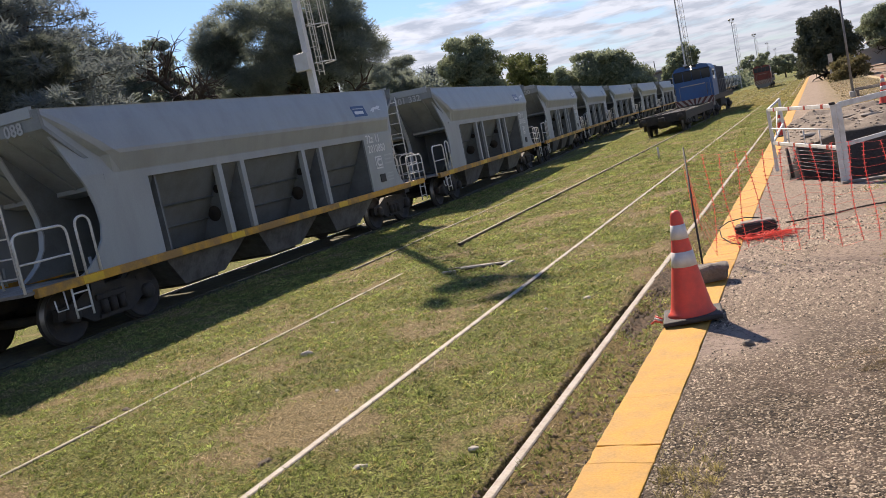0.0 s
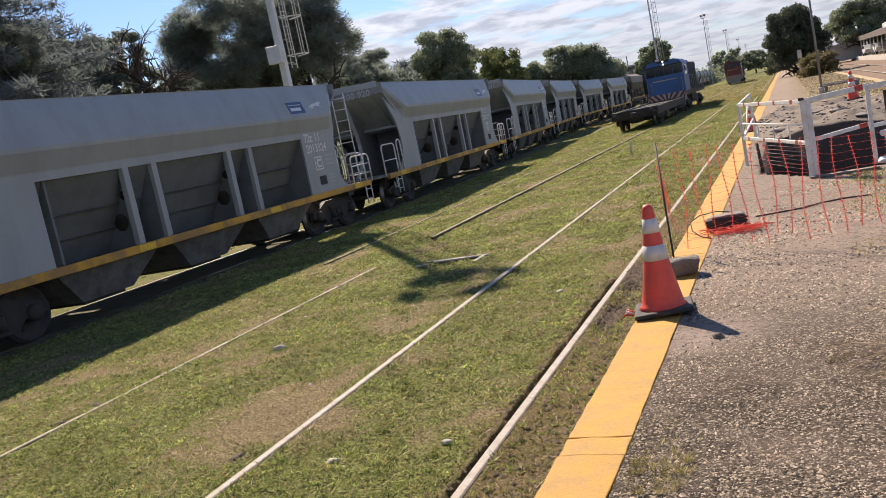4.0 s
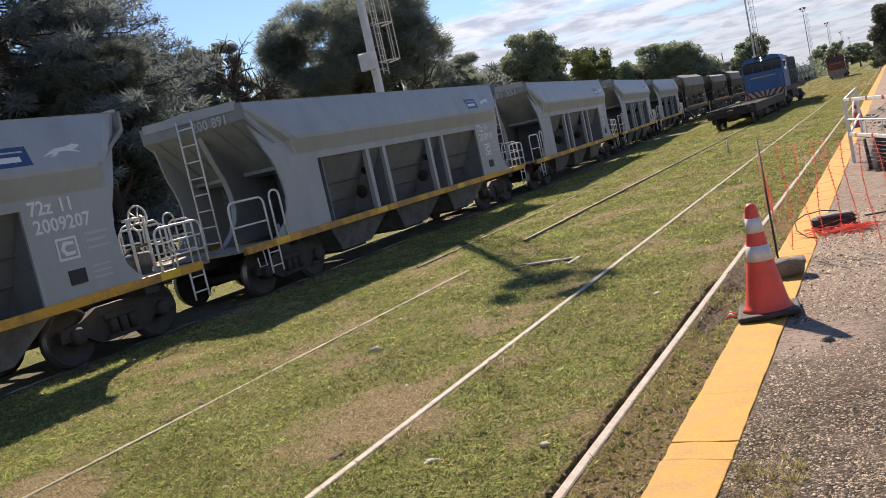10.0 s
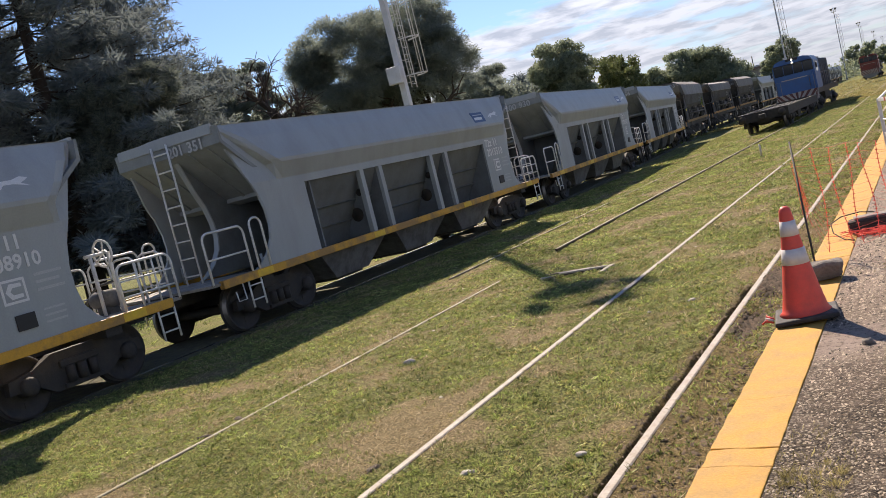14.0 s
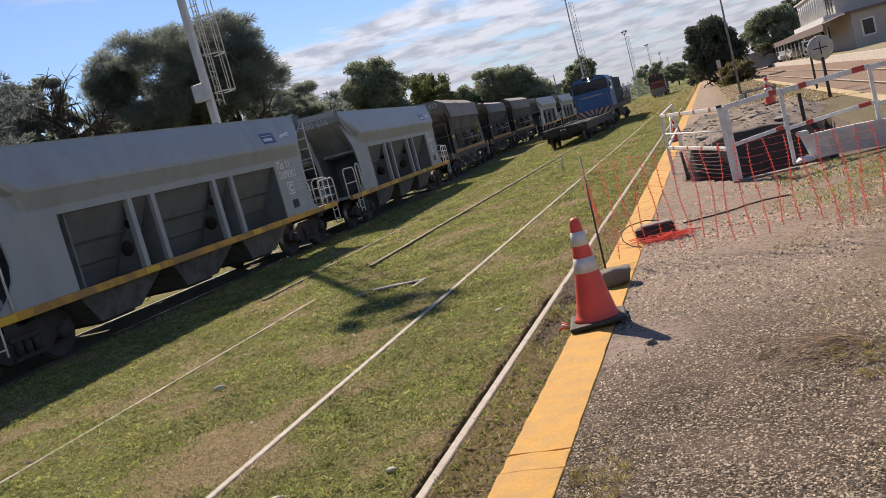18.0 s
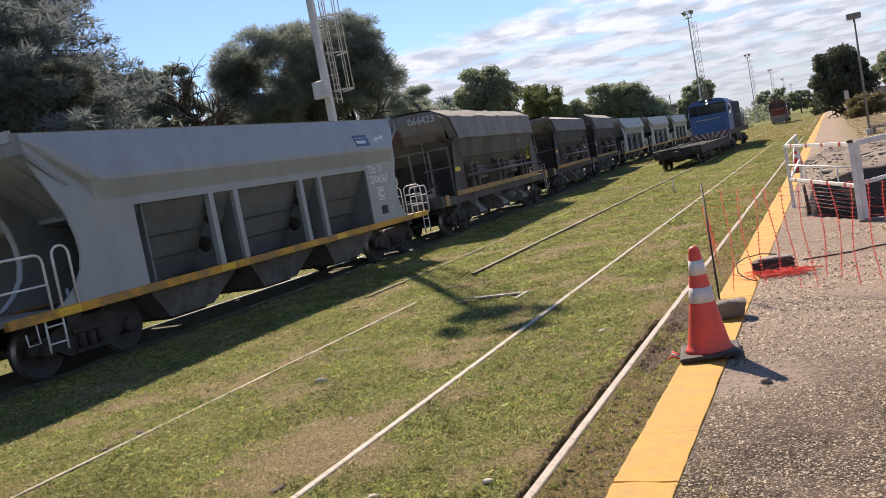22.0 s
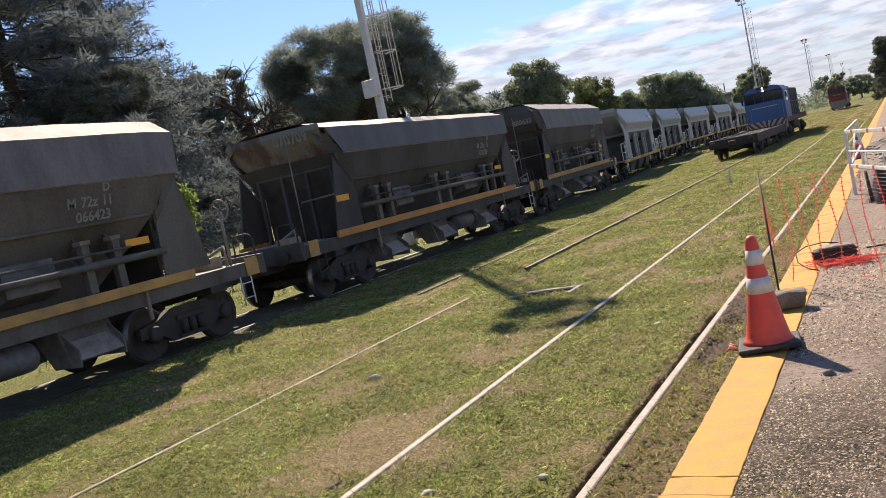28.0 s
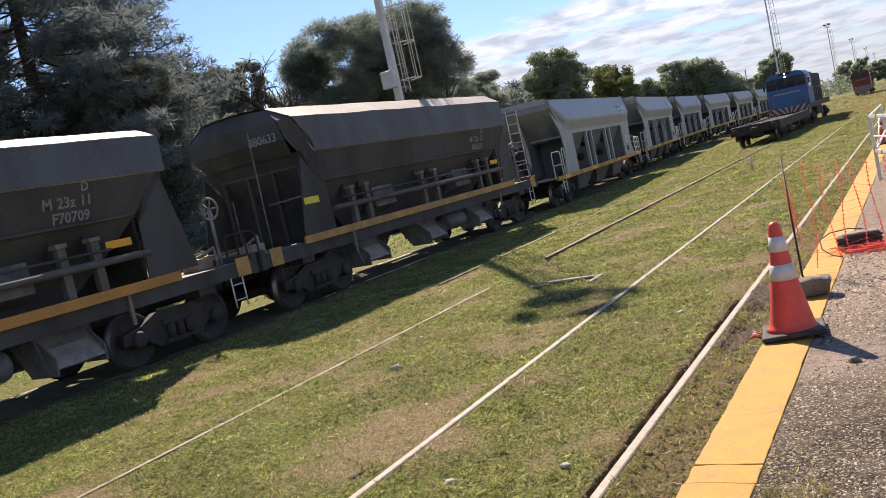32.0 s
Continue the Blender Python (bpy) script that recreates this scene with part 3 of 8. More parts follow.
    t.links.new(s.outputs["Y"], wild.inputs[0])
    x = t.nodes.new("ShaderNodeMixRGB")
    t.links.new(wild.outputs[0], x.inputs[0])
    t.links.new(out, x.inputs[1])
    path = t.nodes.new("ShaderNodeMapRange")
    path.inputs["From Min"].default_value, path.inputs["From Max"].default_value = 0.0, 0.9
    t.links.new(s.outputs["X"], path.inputs[0])
    y = t.nodes.new("ShaderNodeMixRGB")
    t.links.new(path.outputs[0], y.inputs[0])
    t.links.new(layer(7, 0.4, 0.6, (0.30, 0.22, 0.155), 0.6, layer(1.2, 0.4, 0.6, (0.38, 0.29, 0.22), 0.9, out)), y.inputs[1])
    t.links.new(layer(1.6, 0.46, 0.66, (0.13, 0.12, 0.045), 0.75, layer(9, 0.3, 0.6, (0.27, 0.20, 0.09), 0.95, out)), y.inputs[2])
    t.links.new(y.outputs[0], x.inputs[2])
    out = x.outputs[0]
    # weeds and dry grass grow on the far, open side
    w = t.nodes.new("ShaderNodeMath")
    w.operation = "MULTIPLY_ADD"
    n = t.nodes.new("ShaderNodeTexNoise")
    n.inputs["Scale"].default_value, n.inputs["Detail"].default_value = 0.8, 6
    t.links.new(at.outputs["Position"], n.inputs["Vector"])
    t.links.new(n.outputs[0], w.inputs[0])
    w.inputs[1].default_value = 2.4
    t.links.new(s.outputs["X"], w.inputs[2])
    r = t.nodes.new("ShaderNodeMapRange")
    r.inputs["From Min"].default_value, r.inputs["From Max"].default_value, r.inputs["To Max"].default_value = 2.3, 2.9, 0.85
    t.links.new(w.outputs[0], r.inputs[0])
    x = t.nodes.new("ShaderNodeMixRGB")
    t.links.new(r.outputs[0], x.inputs[0])
    t.links.new(out, x.inputs[1])
    x.inputs[2].default_value = (0.145, 0.12, 0.06, 1)
    t.links.new(x.outputs[0], p.inputs["Base Color"])
    b = t.nodes.new("ShaderNodeBump")
    b.inputs["Strength"].default_value, b.inputs["Distance"].default_value = 0.9, 0.012
    t.links.new(v.outputs["Distance"], b.inputs["Height"])
    b.invert = True
    t.links.new(b.outputs[0], p.inputs["Normal"])
    return m


def platform_z(x, y):
    z = PLATFORM - 0.004 + 0.012 * noise.noise((x * 1.2, y * 0.8, 1.0)) + 0.004 * noise.noise((x * 9, y * 9, 2.0))
    if PIT[0] < x < PIT[1] and PIT[2] + 1.9 * max(0.0, 0.15 - x) < y < PIT[3]:
        z -= 1.2 + 0.12 * noise.noise((x * 2, y * 2, 0))
    # heaped spoil behind the pit
    d = ((x - 0.8) / 2.0) ** 2 + ((y - 25.3) / 5.0) ** 2
    if d < 1:
        z += 0.32 * min(1.0, 2.0 * (1 - d)) * (0.8 + 0.5 * noise.noise((x * 1.5, y * 1.5, 4)) + 0.1 * noise.noise((x * 5, y * 4, 4)))
    return z


def build_platform():
    xs = spaced([(KERB[1], 2.6, 0.11), (2.6, 3.55, 0.3)])
    ys = spaced([(-12, 2, 2), (2, 12, 0.11), (12, 28, 0.15), (28, 60, 3), (60, 320, 20)])
    verts = [(x, y, platform_z(x, y)) for y in ys for x in xs]
    n, rows = len(xs), len(ys)
    faces = [(j * n + i, j * n + i + 1, (j + 1) * n + i + 1, (j + 1) * n + i) for j in range(rows - 1) for i in range(n - 1)]
    ob = raw("platform", verts, faces, (gravel_material(), M_EARTH, M_SPOIL), smooth=True)
    for f in ob.data.polygons:
        c = f.center
        if (PIT[0] - 0.2 < c.x < PIT[1] + 0.2 and PIT[2] - 0.3 < c.y < PIT[3] + 0.3 and c.z < 0.33):
            f.material_index = 1
        elif ((c.x - 0.8) / 2.0) ** 2 + ((c.y - 25.3) / 5.0) ** 2 < 0.97:
            f.material_index = 2
    tagged(ob, "worn gravelly asphalt platform with a dug pit and spoil heap", "platform", kind="structure")
    part("far_kerb_wall", boxes((3.55, 3.9, -12, 320, -0.1, PLATFORM)), M_OLD_KERB, ob, "worn cream kerb")
    # yellow kerb stones, laid end to end
    rnd = random.Random(4)
    y, k = 1.0, 0
    base = boxes((KERB[0], KERB[1], -12, 320, -0.3, PLATFORM - 0.03))
    kerb = part("kerb", base, M_EARTH)
    tagged(kerb, "platform edge of yellow-painted kerb stones", "kerb", kind="structure")
    joints = [2.9, 3.84, 4.05, 4.74, 6.55, 7.5]
    ys = [-12, -6, -1, 1.0, 2.0] + joints
    while ys[-1] < 60:
        ys.append(ys[-1] + 0.95 + 0.1 * rnd.random())
    ys += [80, 120, 180, 320]
    skew = [0.05 * rnd.uniform(-1, 1) for _ in ys]
    for j, (a, b) in enumerate(zip(ys, ys[1:])):
        bm = bmesh.new()
        dz = 0.009 * rnd.random()
        box(bm, KERB[0] + 0.004 * rnd.random(), KERB[1] - 0.004 * rnd.random(), a + 0.0018, b - 0.0018, PLATFORM - 0.15, PLATFORM + dz * 0.5, bevel=0.006)
        if 1.0 <= a < 16:
            for k in range(1, 16):
                bmesh.ops.bisect_plane(bm, geom=bm.verts[:] + bm.edges[:] + bm.faces[:], plane_co=(0, a + (b - a) * k / 16, 0), plane_no=(0, 1, 0))
            for k in range(1, 5):
                bmesh.ops.bisect_plane(bm, geom=bm.verts[:] + bm.edges[:] + bm.faces[:], plane_co=(KERB[0] + (KERB[1] - KERB[0]) * k / 5, 0, 0), plane_no=(1, 0, 0))
        for v in bm.verts:                 # joints run a little askew, edges are knocked about
            v.co.y += skew[j if v.co.y < (a + b) / 2 else j + 1] * (v.co.x - KERB[0]) / 0.33
            v.co.z += 0.004 * noise.noise(v.co * 3)
            v.co.z += 0.003 * noise.noise(v.co * 9)
            v.co.x += 0.004 * noise.noise(v.co * 2.3) + 0.007 * noise.noise(v.co * 13)
            if min(v.co.y - a, b - v.co.y) < 0.03:
                v.co.y += 0.012 * noise.noise(Vector((v.co.x * 7, j, 0)))
        part("kerb_stone", bm, M_KERB, kerb)


# ---- goods wagons ----
PITCH, TOP = 15.7, 12.7
HALF = TOP / 2
WHEEL = 0.46


def wheelset(wagon, y):
    bm = bmesh.new()
    for s in (-1, 1):
        x = s * 0.838
        turned(bm, [(0.12, x - s * 0.02), (0.36, x + s * 0.0), (0.42, x - s * 0.0), (0.49, x - s * 0.005), (0.49, x + s * 0.03), (WHEEL, x + s * 0.035), (WHEEL - 0.006, x + s * 0.135), (0.40, x + s * 0.135), (0.37, x + s * 0.09), (0.14, x + s * 0.10), (0.11, x + s * 0.16), (0.0, x + s * 0.16)], "x", sides=28)
        for k in range(3):
            a = k * 2.094
            box(bm, x + s * 0.09, x + s * 0.105, -0.03, 0.03, 0.2, 0.3, m=Matrix.Rotation(a, 4, "X"))
    turned(bm, [(0.08, -0.84), (0.08, 0.84)], "x", sides=10)
    ob = part("wheelset", bm, (M_IRON, M_TREAD), wagon)
    for f in ob.data.polygons:
        r = math.hypot(f.center.y, f.center.z)
        if 0.452 < r < 0.468 and abs(f.normal.x) < 0.3:
            f.material_index = 1
    ob.matrix_basis = pose(0, y, WHEEL)
    return ob


def bogie_mesh():
    """One bogie: two cast side frames with springs and axle boxes, and a bolster between."""
    bm = bmesh.new()
    for s in (-1, 1):
        a, b = s * 0.98, s * 1.10
        x0, x1 = min(a, b), max(a, b)
        slab(bm, [(-1.18, 0.42), (-1.15, 0.60), (-0.75, 0.66), (-0.42, 0.80), (0.42, 0.80), (0.75, 0.66), (1.15, 0.60), (1.18, 0.42), (0.72, 0.40), (0.45, 0.24), (-0.45, 0.24), (-0.72, 0.40)], "x", x0, x1)
        for y in (-0.875, 0.875):
            turned(bm, [(0.0, s * 0.97), (0.14, s * 0.97), (0.14, s * 1.16), (0.10, s * 1.19), (0.0, s * 1.19)], "x", (0, y, WHEEL), 12)
        for y in (-0.2, 0.0, 0.2):
            turned(bm, [(0.075, 0.32), (0.075, 0.56)], "z", (s * 1.13, y, 0), 8)
        box(bm, x0 - 0.02, x1 + 0.05, -0.34, 0.34, 0.26, 0.32)
        box(bm, x0 - 0.02, x1 + 0.05, -0.34, 0.34, 0.56, 0.66, bevel=0.015)
        rod(bm, [(s * 0.7, -0.5, 0.5), (s * 0.7, -0.42, 0.3), (s * 0.7, 0.42, 0.3), (s * 0.7, 0.5, 0.5)], 0.03, 6)
    box(bm, -1.05, 1.05, -0.2, 0.2, 0.5, 0.72)
    return mesh_of("bogie", bm, M_IRON)


def band_mesh(side):
    """The bulging upper side sheet of a grey hopper wagon, its ends faired into the side plates."""
    s = side
    bm = bmesh.new()
    prof = [(1.22, 3.80, 0.0, 0.0), (1.37, 3.50, 0.36, 0.16), (1.50, 3.18, 0.72, 0.40), (1.565, 2.99, 0.95, 0.58), (1.56, 2.92, 1.05, 0.64), (1.43, 2.62, 1.12, 0.70), (1.425, 2.60, 1.12, 0.70)]
    rows = []
    for x, z, a, b in prof:
        plate = 1.421 - max(z - 2.62, 0.0) * 0.172
        row = [(plate, -HALF + a), (plate * 0.35 + x * 0.65, -HALF + a + 0.10), (x, -HALF + a + 0.28), (x, -2.0), (x, 2.0), (x, HALF - b - 0.28), (plate * 0.35 + x * 0.65, HALF - b - 0.10), (plate, HALF - b)]
        rows.append([bm.verts.new((s * u, y, z)) for u, y in row])
    for one, two in zip(rows, rows[1:]):
        for k in range(len(one) - 1):
            bm.faces.new((one[k], one[k + 1], two[k + 1], two[k]))
    bmesh.ops.recalc_face_normals(bm, faces=bm.faces)
    for f in bm.faces:
        if f.normal.x * s < 0:
            f.normal_flip()
    return bm


FRONT_EDGE = [(0.0, 3.80), (0.15, 3.40), (0.41, 2.75), (0.58, 2.42), (0.67, 2.10), (0.69, 1.80), (0.62, 1.55), (0.42, 1.30), (0.20, 1.14), (0.02, 1.06)]
REAR_EDGE = [(0.0, 3.80), (0.30, 3.20), (0.50, 2.75), (0.68, 2.30), (0.75, 1.95), (0.75, 1.60), (0.68, 1.35), (0.52, 1.16), (0.36, 1.06)]


def end_panel(bm, s, front):
    edge = FRONT_EDGE if front else REAR_EDGE
    q, cut = (2.04, 0.477) if front else (2.32, 0.552)
    e = -1 if front else 1
    low = [(cut, 2.62)] + [p for p in edge if p[1] < 2.62] + [(q, 1.06), (q, 2.62)]
    high = [p for p in edge if p[1] > 2.62] + [(cut, 2.62), (1.6, 2.62), (1.5, 3.0), (1.0, 3.5), (0.4, 3.80)]
    slab(bm, [(e * (HALF - u), v) for u, v in low], "x", s * 1.375, s * 1.42)
    had = set(bm.verts)
    slab(bm, [(e * (HALF - u), v) for u, v in high], "x", s * 1.375, s * 1.42)
    # above the rail the plate leans in with the hopper
    for v in bm.verts:
        if v not in had:
            v.co.x -= s * (v.co.z - 2.62) * 0.172
    return bm


def railing(bm, x0, x1, y, z0, z1, bars=1):
    rod(bm, [(u, y, v) for u, v in hoop(x0, x1, z0, z1)], 0.02, 6)
    for k in range(bars):
        z = z0 + (z1 - z0) * (k + 1) / (bars + 1)
        rod(bm, [(x0, y, z), (x1, y, z)], 0.016, 6)
    return bm


def ladder(bm, x, y, z0, z1, wide, axis, rungs, r=0.018, lean=0.0):
    for s in (-1, 1):
        a = (x + s * wide / 2, y, z0) if axis == "x" else (x, y + s * wide / 2, z0)
        b = (a[0], a[1] + lean, z1)
        rod(bm, [a, b], r, 6)
    for k in range(rungs):
        f = (k + 0.5) / rungs
        z, yy = z0 + (z1 - z0) * f, y + lean * f
        if axis == "x":
            rod(bm, [(x - wide / 2, yy, z), (x + wide / 2, yy, z)], r * 0.8, 6)
        else:
            rod(bm, [(x, yy - wide / 2, z), (x, yy + wide / 2, z)], r * 0.8, 6)
    return bm


def grey_hopper():
    """A grey covered hopper wagon; its front end (towards -y) has the ladder, its rear end the brake wheel."""
    w = thing("hopper_wagon", "grey steel grain hopper wagon with a yellow sill stripe", "wagon", "wagons of the passing goods train")
    L = HALF
    part("underframe", boxes((-0.33, 0.33, -7.55, 7.55, 0.74, 1.0), (-1.4, 1.4, -6.2, -5.9, 0.78, 1.0), (-1.4, 1.4, 5.9, 6.2, 0.78, 1.0), (-1.2, 1.2, -0.1, 0.1, 0.8, 1.0), (-1.2, 1.2, -3.0, -2.8, 0.8, 1.0), (-1.2, 1.2, 2.8, 3.0, 0.8, 1.0)), M_IRON, w)
    for s in (-1, 1):
        part("side_sill", boxes((min(s * 1.36, s * 1.47), max(s * 1.36, s * 1.47), -7.28, 7.25, 0.91, 1.06), bevel=0.01), M_SILL, w, "yellow and faded orange reflective stripe")
        part("upper_side", band_mesh(s), M_PAINT, w, smooth=False)
        for y in (-6.15, -2.2, 2.2, 6.45):
            part("reflector_patch", boxes((min(s * 1.468, s * 1.474), max(s * 1.468, s * 1.474), y - 0.22, y + 0.22, 0.925, 1.045)), M_PATCH, w, "bright yellow reflective patch")
        for y in (-5.72, -5.52, -5.95):
            part("standpipe", rod(bmesh.new(), [(s * 1.30, y, 1.02), (s * 1.27, y, 1.30 + 0.10 * math.sin(9 * y))], 0.028, 6), M_PAINT, w)
        part("grab_iron", rod(bmesh.new(), [(s * 1.44, -L - 0.45, 0.92), (s * 1.46, -L - 0.45, 0.62), (s * 1.46, -L - 0.66, 0.62), (s * 1.44, -L - 0.66, 0.80)], 0.014, 5), M_WHITE, w)
        for front in (True, False):
            part("end_panel", end_panel(bmesh.new(), s, front), M_PAINT, w)
        part("top_rail", boxes((min(s * 1.36, s * 1.425), max(s * 1.36, s * 1.425), -L + 1.0, L - 1.0, 2.46, 2.62)), M_PAINT, w)
        for y in (4.12, 4.90, 7.32, 8.12):
            part("post", boxes((min(s * 1.30, s * 1.42), max(s * 1.30, s * 1.42), y - L - 0.075, y - L + 0.075, 1.06, 2.47), bevel=0.008), M_PAINT, w)
        bm = bmesh.new()
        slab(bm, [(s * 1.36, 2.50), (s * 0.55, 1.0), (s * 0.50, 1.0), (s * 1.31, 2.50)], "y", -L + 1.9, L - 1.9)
        sheet = part("hopper_side", bm, M_PAINT_SHADED, w)
        for k in range(2):
            z = 1.86 - 0.42 * k
            x = 1.36 - (2.50 - z) * 0.54
            bm = bmesh.new()
            slab(bm, [(s * x, z + 0.02), (s * (x + 0.06), z), (s * x, z - 0.04)], "y", -L + 2.1, L - 2.1)
            part("rib", bm, M_PAINT_SHADED, sheet)
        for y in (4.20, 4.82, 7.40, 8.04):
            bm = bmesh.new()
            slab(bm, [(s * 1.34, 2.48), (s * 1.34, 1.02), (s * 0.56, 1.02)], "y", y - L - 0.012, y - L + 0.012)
            bulk = part("bulkhead", bm, M_PAINT_SHADED, w)
            for x, z, r in ((0.98, 1.50, 0.16), (1.17, 1.98, 0.085)) if y in (4.20, 7.40) else ():
                bm = bmesh.new()
                turned(bm, [(0.0, y - L - 0.015), (r, y - L - 0.015), (r, y - L + 0.015), (0.0, y - L + 0.015)], "y", (s * x, 0, z), 20)
                # flat dark disc stands in for the shade inside a pierced hole
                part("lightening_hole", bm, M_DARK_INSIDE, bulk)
        # hand hoop and step ladder at the front corner, and at the rear
        bm = bmesh.new()
        rod(bm, [(s * 1.44, y, z) for y, z in hoop(-L + 0.10, -L + 0.42, 1.02, 2.0)], 0.022, 6)
        part("hand_hoop", bm, M_WHITE, w, "white tubular handrail")
        bm = ladder(bmesh.new(), s * 1.42, -L - 0.1, 0.42, 0.95, 0.34, "y", 2)
        part("step", bm, M_WHITE, w)
        bm = ladder(bmesh.new(), s * 1.42, L + 0.75, 0.42, 0.95, 0.34, "y", 2)
        part("step", bm, M_WHITE, w)
        bm = bmesh.new()
        rod(bm, [(s * 1.42, y, z) for y, z in hoop(-L - 1.12, -L - 0.08, 1.02, 1.92)], 0.022, 6)
        rod(bm, [(s * 1.42, -L - 1.12, 1.45), (s * 1.42, -L - 0.08, 1.45)], 0.018, 6)
        part("side_railing", bm, M_WHITE, w, "white tubular handrail")
        bm = bmesh.new()
        rod(bm, [(s * 1.40, y, z) for y, z in hoop(L + 0.02, L + 1.12, 1.02, 1.78)], 0.022, 6)
        for z in (1.27, 1.52):
            rod(bm, [(s * 1.40, L + 0.02, z), (s * 1.40, L + 1.12, z)], 0.016, 6)
        for y in (0.38, 0.74):
            rod(bm, [(s * 1.40, L + y, 1.02), (s * 1.40, L + y, 1.78)], 0.016, 6)
        part("side_railing", bm, M_WHITE, w, "white tubular handrail")
    # roof, gently arched
    bm = bmesh.new()
    arch = [(-1.235, 3.80), (-0.9, 3.835), (-0.45, 3.86), (0, 3.87), (0.45, 3.86), (0.9, 3.835), (1.235, 3.80), (1.2, 3.74), (-1.2, 3.74)]
    slab(bm, arch, "y", -L + 0.02, L - 0.02)
    part("roof", bm, M_PAINT, w)
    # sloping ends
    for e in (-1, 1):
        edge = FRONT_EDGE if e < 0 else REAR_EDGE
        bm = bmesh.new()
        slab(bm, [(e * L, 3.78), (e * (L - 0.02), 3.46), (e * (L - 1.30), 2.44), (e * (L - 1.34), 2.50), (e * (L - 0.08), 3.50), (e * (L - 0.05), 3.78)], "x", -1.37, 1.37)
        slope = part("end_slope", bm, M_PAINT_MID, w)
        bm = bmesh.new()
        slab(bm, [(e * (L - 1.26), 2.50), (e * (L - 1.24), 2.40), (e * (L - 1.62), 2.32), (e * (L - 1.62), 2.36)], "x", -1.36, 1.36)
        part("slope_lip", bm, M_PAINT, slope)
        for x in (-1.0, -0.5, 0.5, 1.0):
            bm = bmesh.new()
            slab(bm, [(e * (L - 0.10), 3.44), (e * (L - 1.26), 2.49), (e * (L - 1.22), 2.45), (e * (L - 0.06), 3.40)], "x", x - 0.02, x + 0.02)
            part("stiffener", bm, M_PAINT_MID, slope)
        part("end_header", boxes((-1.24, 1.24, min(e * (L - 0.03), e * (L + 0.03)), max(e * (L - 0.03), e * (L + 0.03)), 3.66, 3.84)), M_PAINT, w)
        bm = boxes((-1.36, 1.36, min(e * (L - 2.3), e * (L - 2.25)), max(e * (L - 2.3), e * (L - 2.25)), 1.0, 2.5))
        part("end_bulkhead", bm, M_PAINT_SHADED, w)
        # centre web with a flanged, hollow-cut edge
        bm = bmesh.new()
        rim = [p for p in edge if p[1] < 3.5]
        slab(bm, [(e * (L - u - 0.03), v) for u, v in rim] + [(e * (L - 2.26), 1.06), (e * (L - 2.26), 2.36), (e * (L - 1.30), 2.42)], "x", -0.012, 0.012)
        web = part("centre_web", bm, M_PAINT_SHADED, w)
        bm = bmesh.new()
        slab(bm, [(e * (L - u), v) for u, v in rim] + [(e * (L - u - 0.03), v) for u, v in rim[::-1]], "x", -0.06, 0.06)
        part("flange", bm, M_PAINT, web)
        part("end_platform", boxes((-1.40, 1.40, min(e * (L - 0.4), e * (L + 1.15)), max(e * (L - 0.4), e * (L + 1.15)), 0.98, 1.03)), M_DECK, w)
        bm = boxes((-0.14, 0.14, min(e * 7.5, e * 7.95), max(e * 7.5, e * 7.95), 0.76, 0.98), bevel=0.03)
        part("coupler", bm, M_IRON, w)
    bm = ladder(bmesh.new(), -0.05, -L - 0.10, 1.03, 3.72, 0.40, "x", 8, 0.02)
    part("end_ladder", bm, M_WHITE, w, "tall pale end ladder")
    for x0, x1 in ((-1.25, -0.7), (-0.6, -0.05), (0.05, 0.6), (0.7, 1.25)):
        bm = railing(bmesh.new(), x0, x1, L + 1.08, 1.02, 1.85, 2)
        part("platform_railing", bm, M_WHITE, w, "white hooped end railing")
    bm = bmesh.new()
    ring = [(0.62 + 0.22 * math.cos(a), L + 0.5, 2.02 + 0.22 * math.sin(a)) for a in (2 * math.pi * k / 18 for k in range(18))]
    rod(bm, ring, 0.02, 6, closed=True)
    for k in range(5):
        a = 2 * math.pi * k / 5
        rod(bm, [(0.62, L + 0.5, 2.02), (0.62 + 0.21 * math.cos(a), L + 0.5, 2.02 + 0.21 * math.sin(a))], 0.014, 6)
    rod(bm, [(0.62, L + 0.5, 2.02), (0.62, L + 0.15, 2.02)], 0.03, 8)
    rod(bm, [(0.62, L + 0.25, 2.02), (0.62, L + 0.25, 1.02)], 0.03, 8)
    part("brake_wheel", bm, M_WHITE, w, "pale spoked handbrake wheel")
    # brake gear on the rear platform
    bm = bmesh.new()
    turned(bm, [(0.0, -0.3), (0.13, -0.28), (0.15, -0.2), (0.15, 0.25), (0.1, 0.3), (0.0, 0.32)], "x", (0.35, L + 0.55, 1.28), 14)
    box(bm, 0.2, 0.5, L + 0.45, L + 0.65, 1.02, 1.15)
    part("brake_cylinder", bm, M_CHUTE, w, "grey brake cylinder")
    part("brake_post", rod(bmesh.new(), [(0.75, L + 0.5, 1.02), (0.75, L + 0.5, 2.0), (0.68, L + 0.5, 2.05)], 0.03, 8), M_WHITE, w)
    part("brake_lever", rod(bmesh.new(), [(-0.6, L + 0.7, 1.1), (0.1, L + 0.62, 1.5), (0.7, L + 0.5, 1.55)], 0.022, 6), M_CHUTE, w)
    for y in (-2.95, 0.0, 2.95):
        bm = bmesh.new()
        top = [(-1.3, y - 1.35, 1.0), (1.3, y - 1.35, 1.0), (1.3, y + 1.35, 1.0), (-1.3, y + 1.35, 1.0)]
        low = [(-1.05, y - 0.62, 0.34), (1.05, y - 0.62, 0.34), (1.05, y + 0.62, 0.34), (-1.05, y + 0.62, 0.34)]
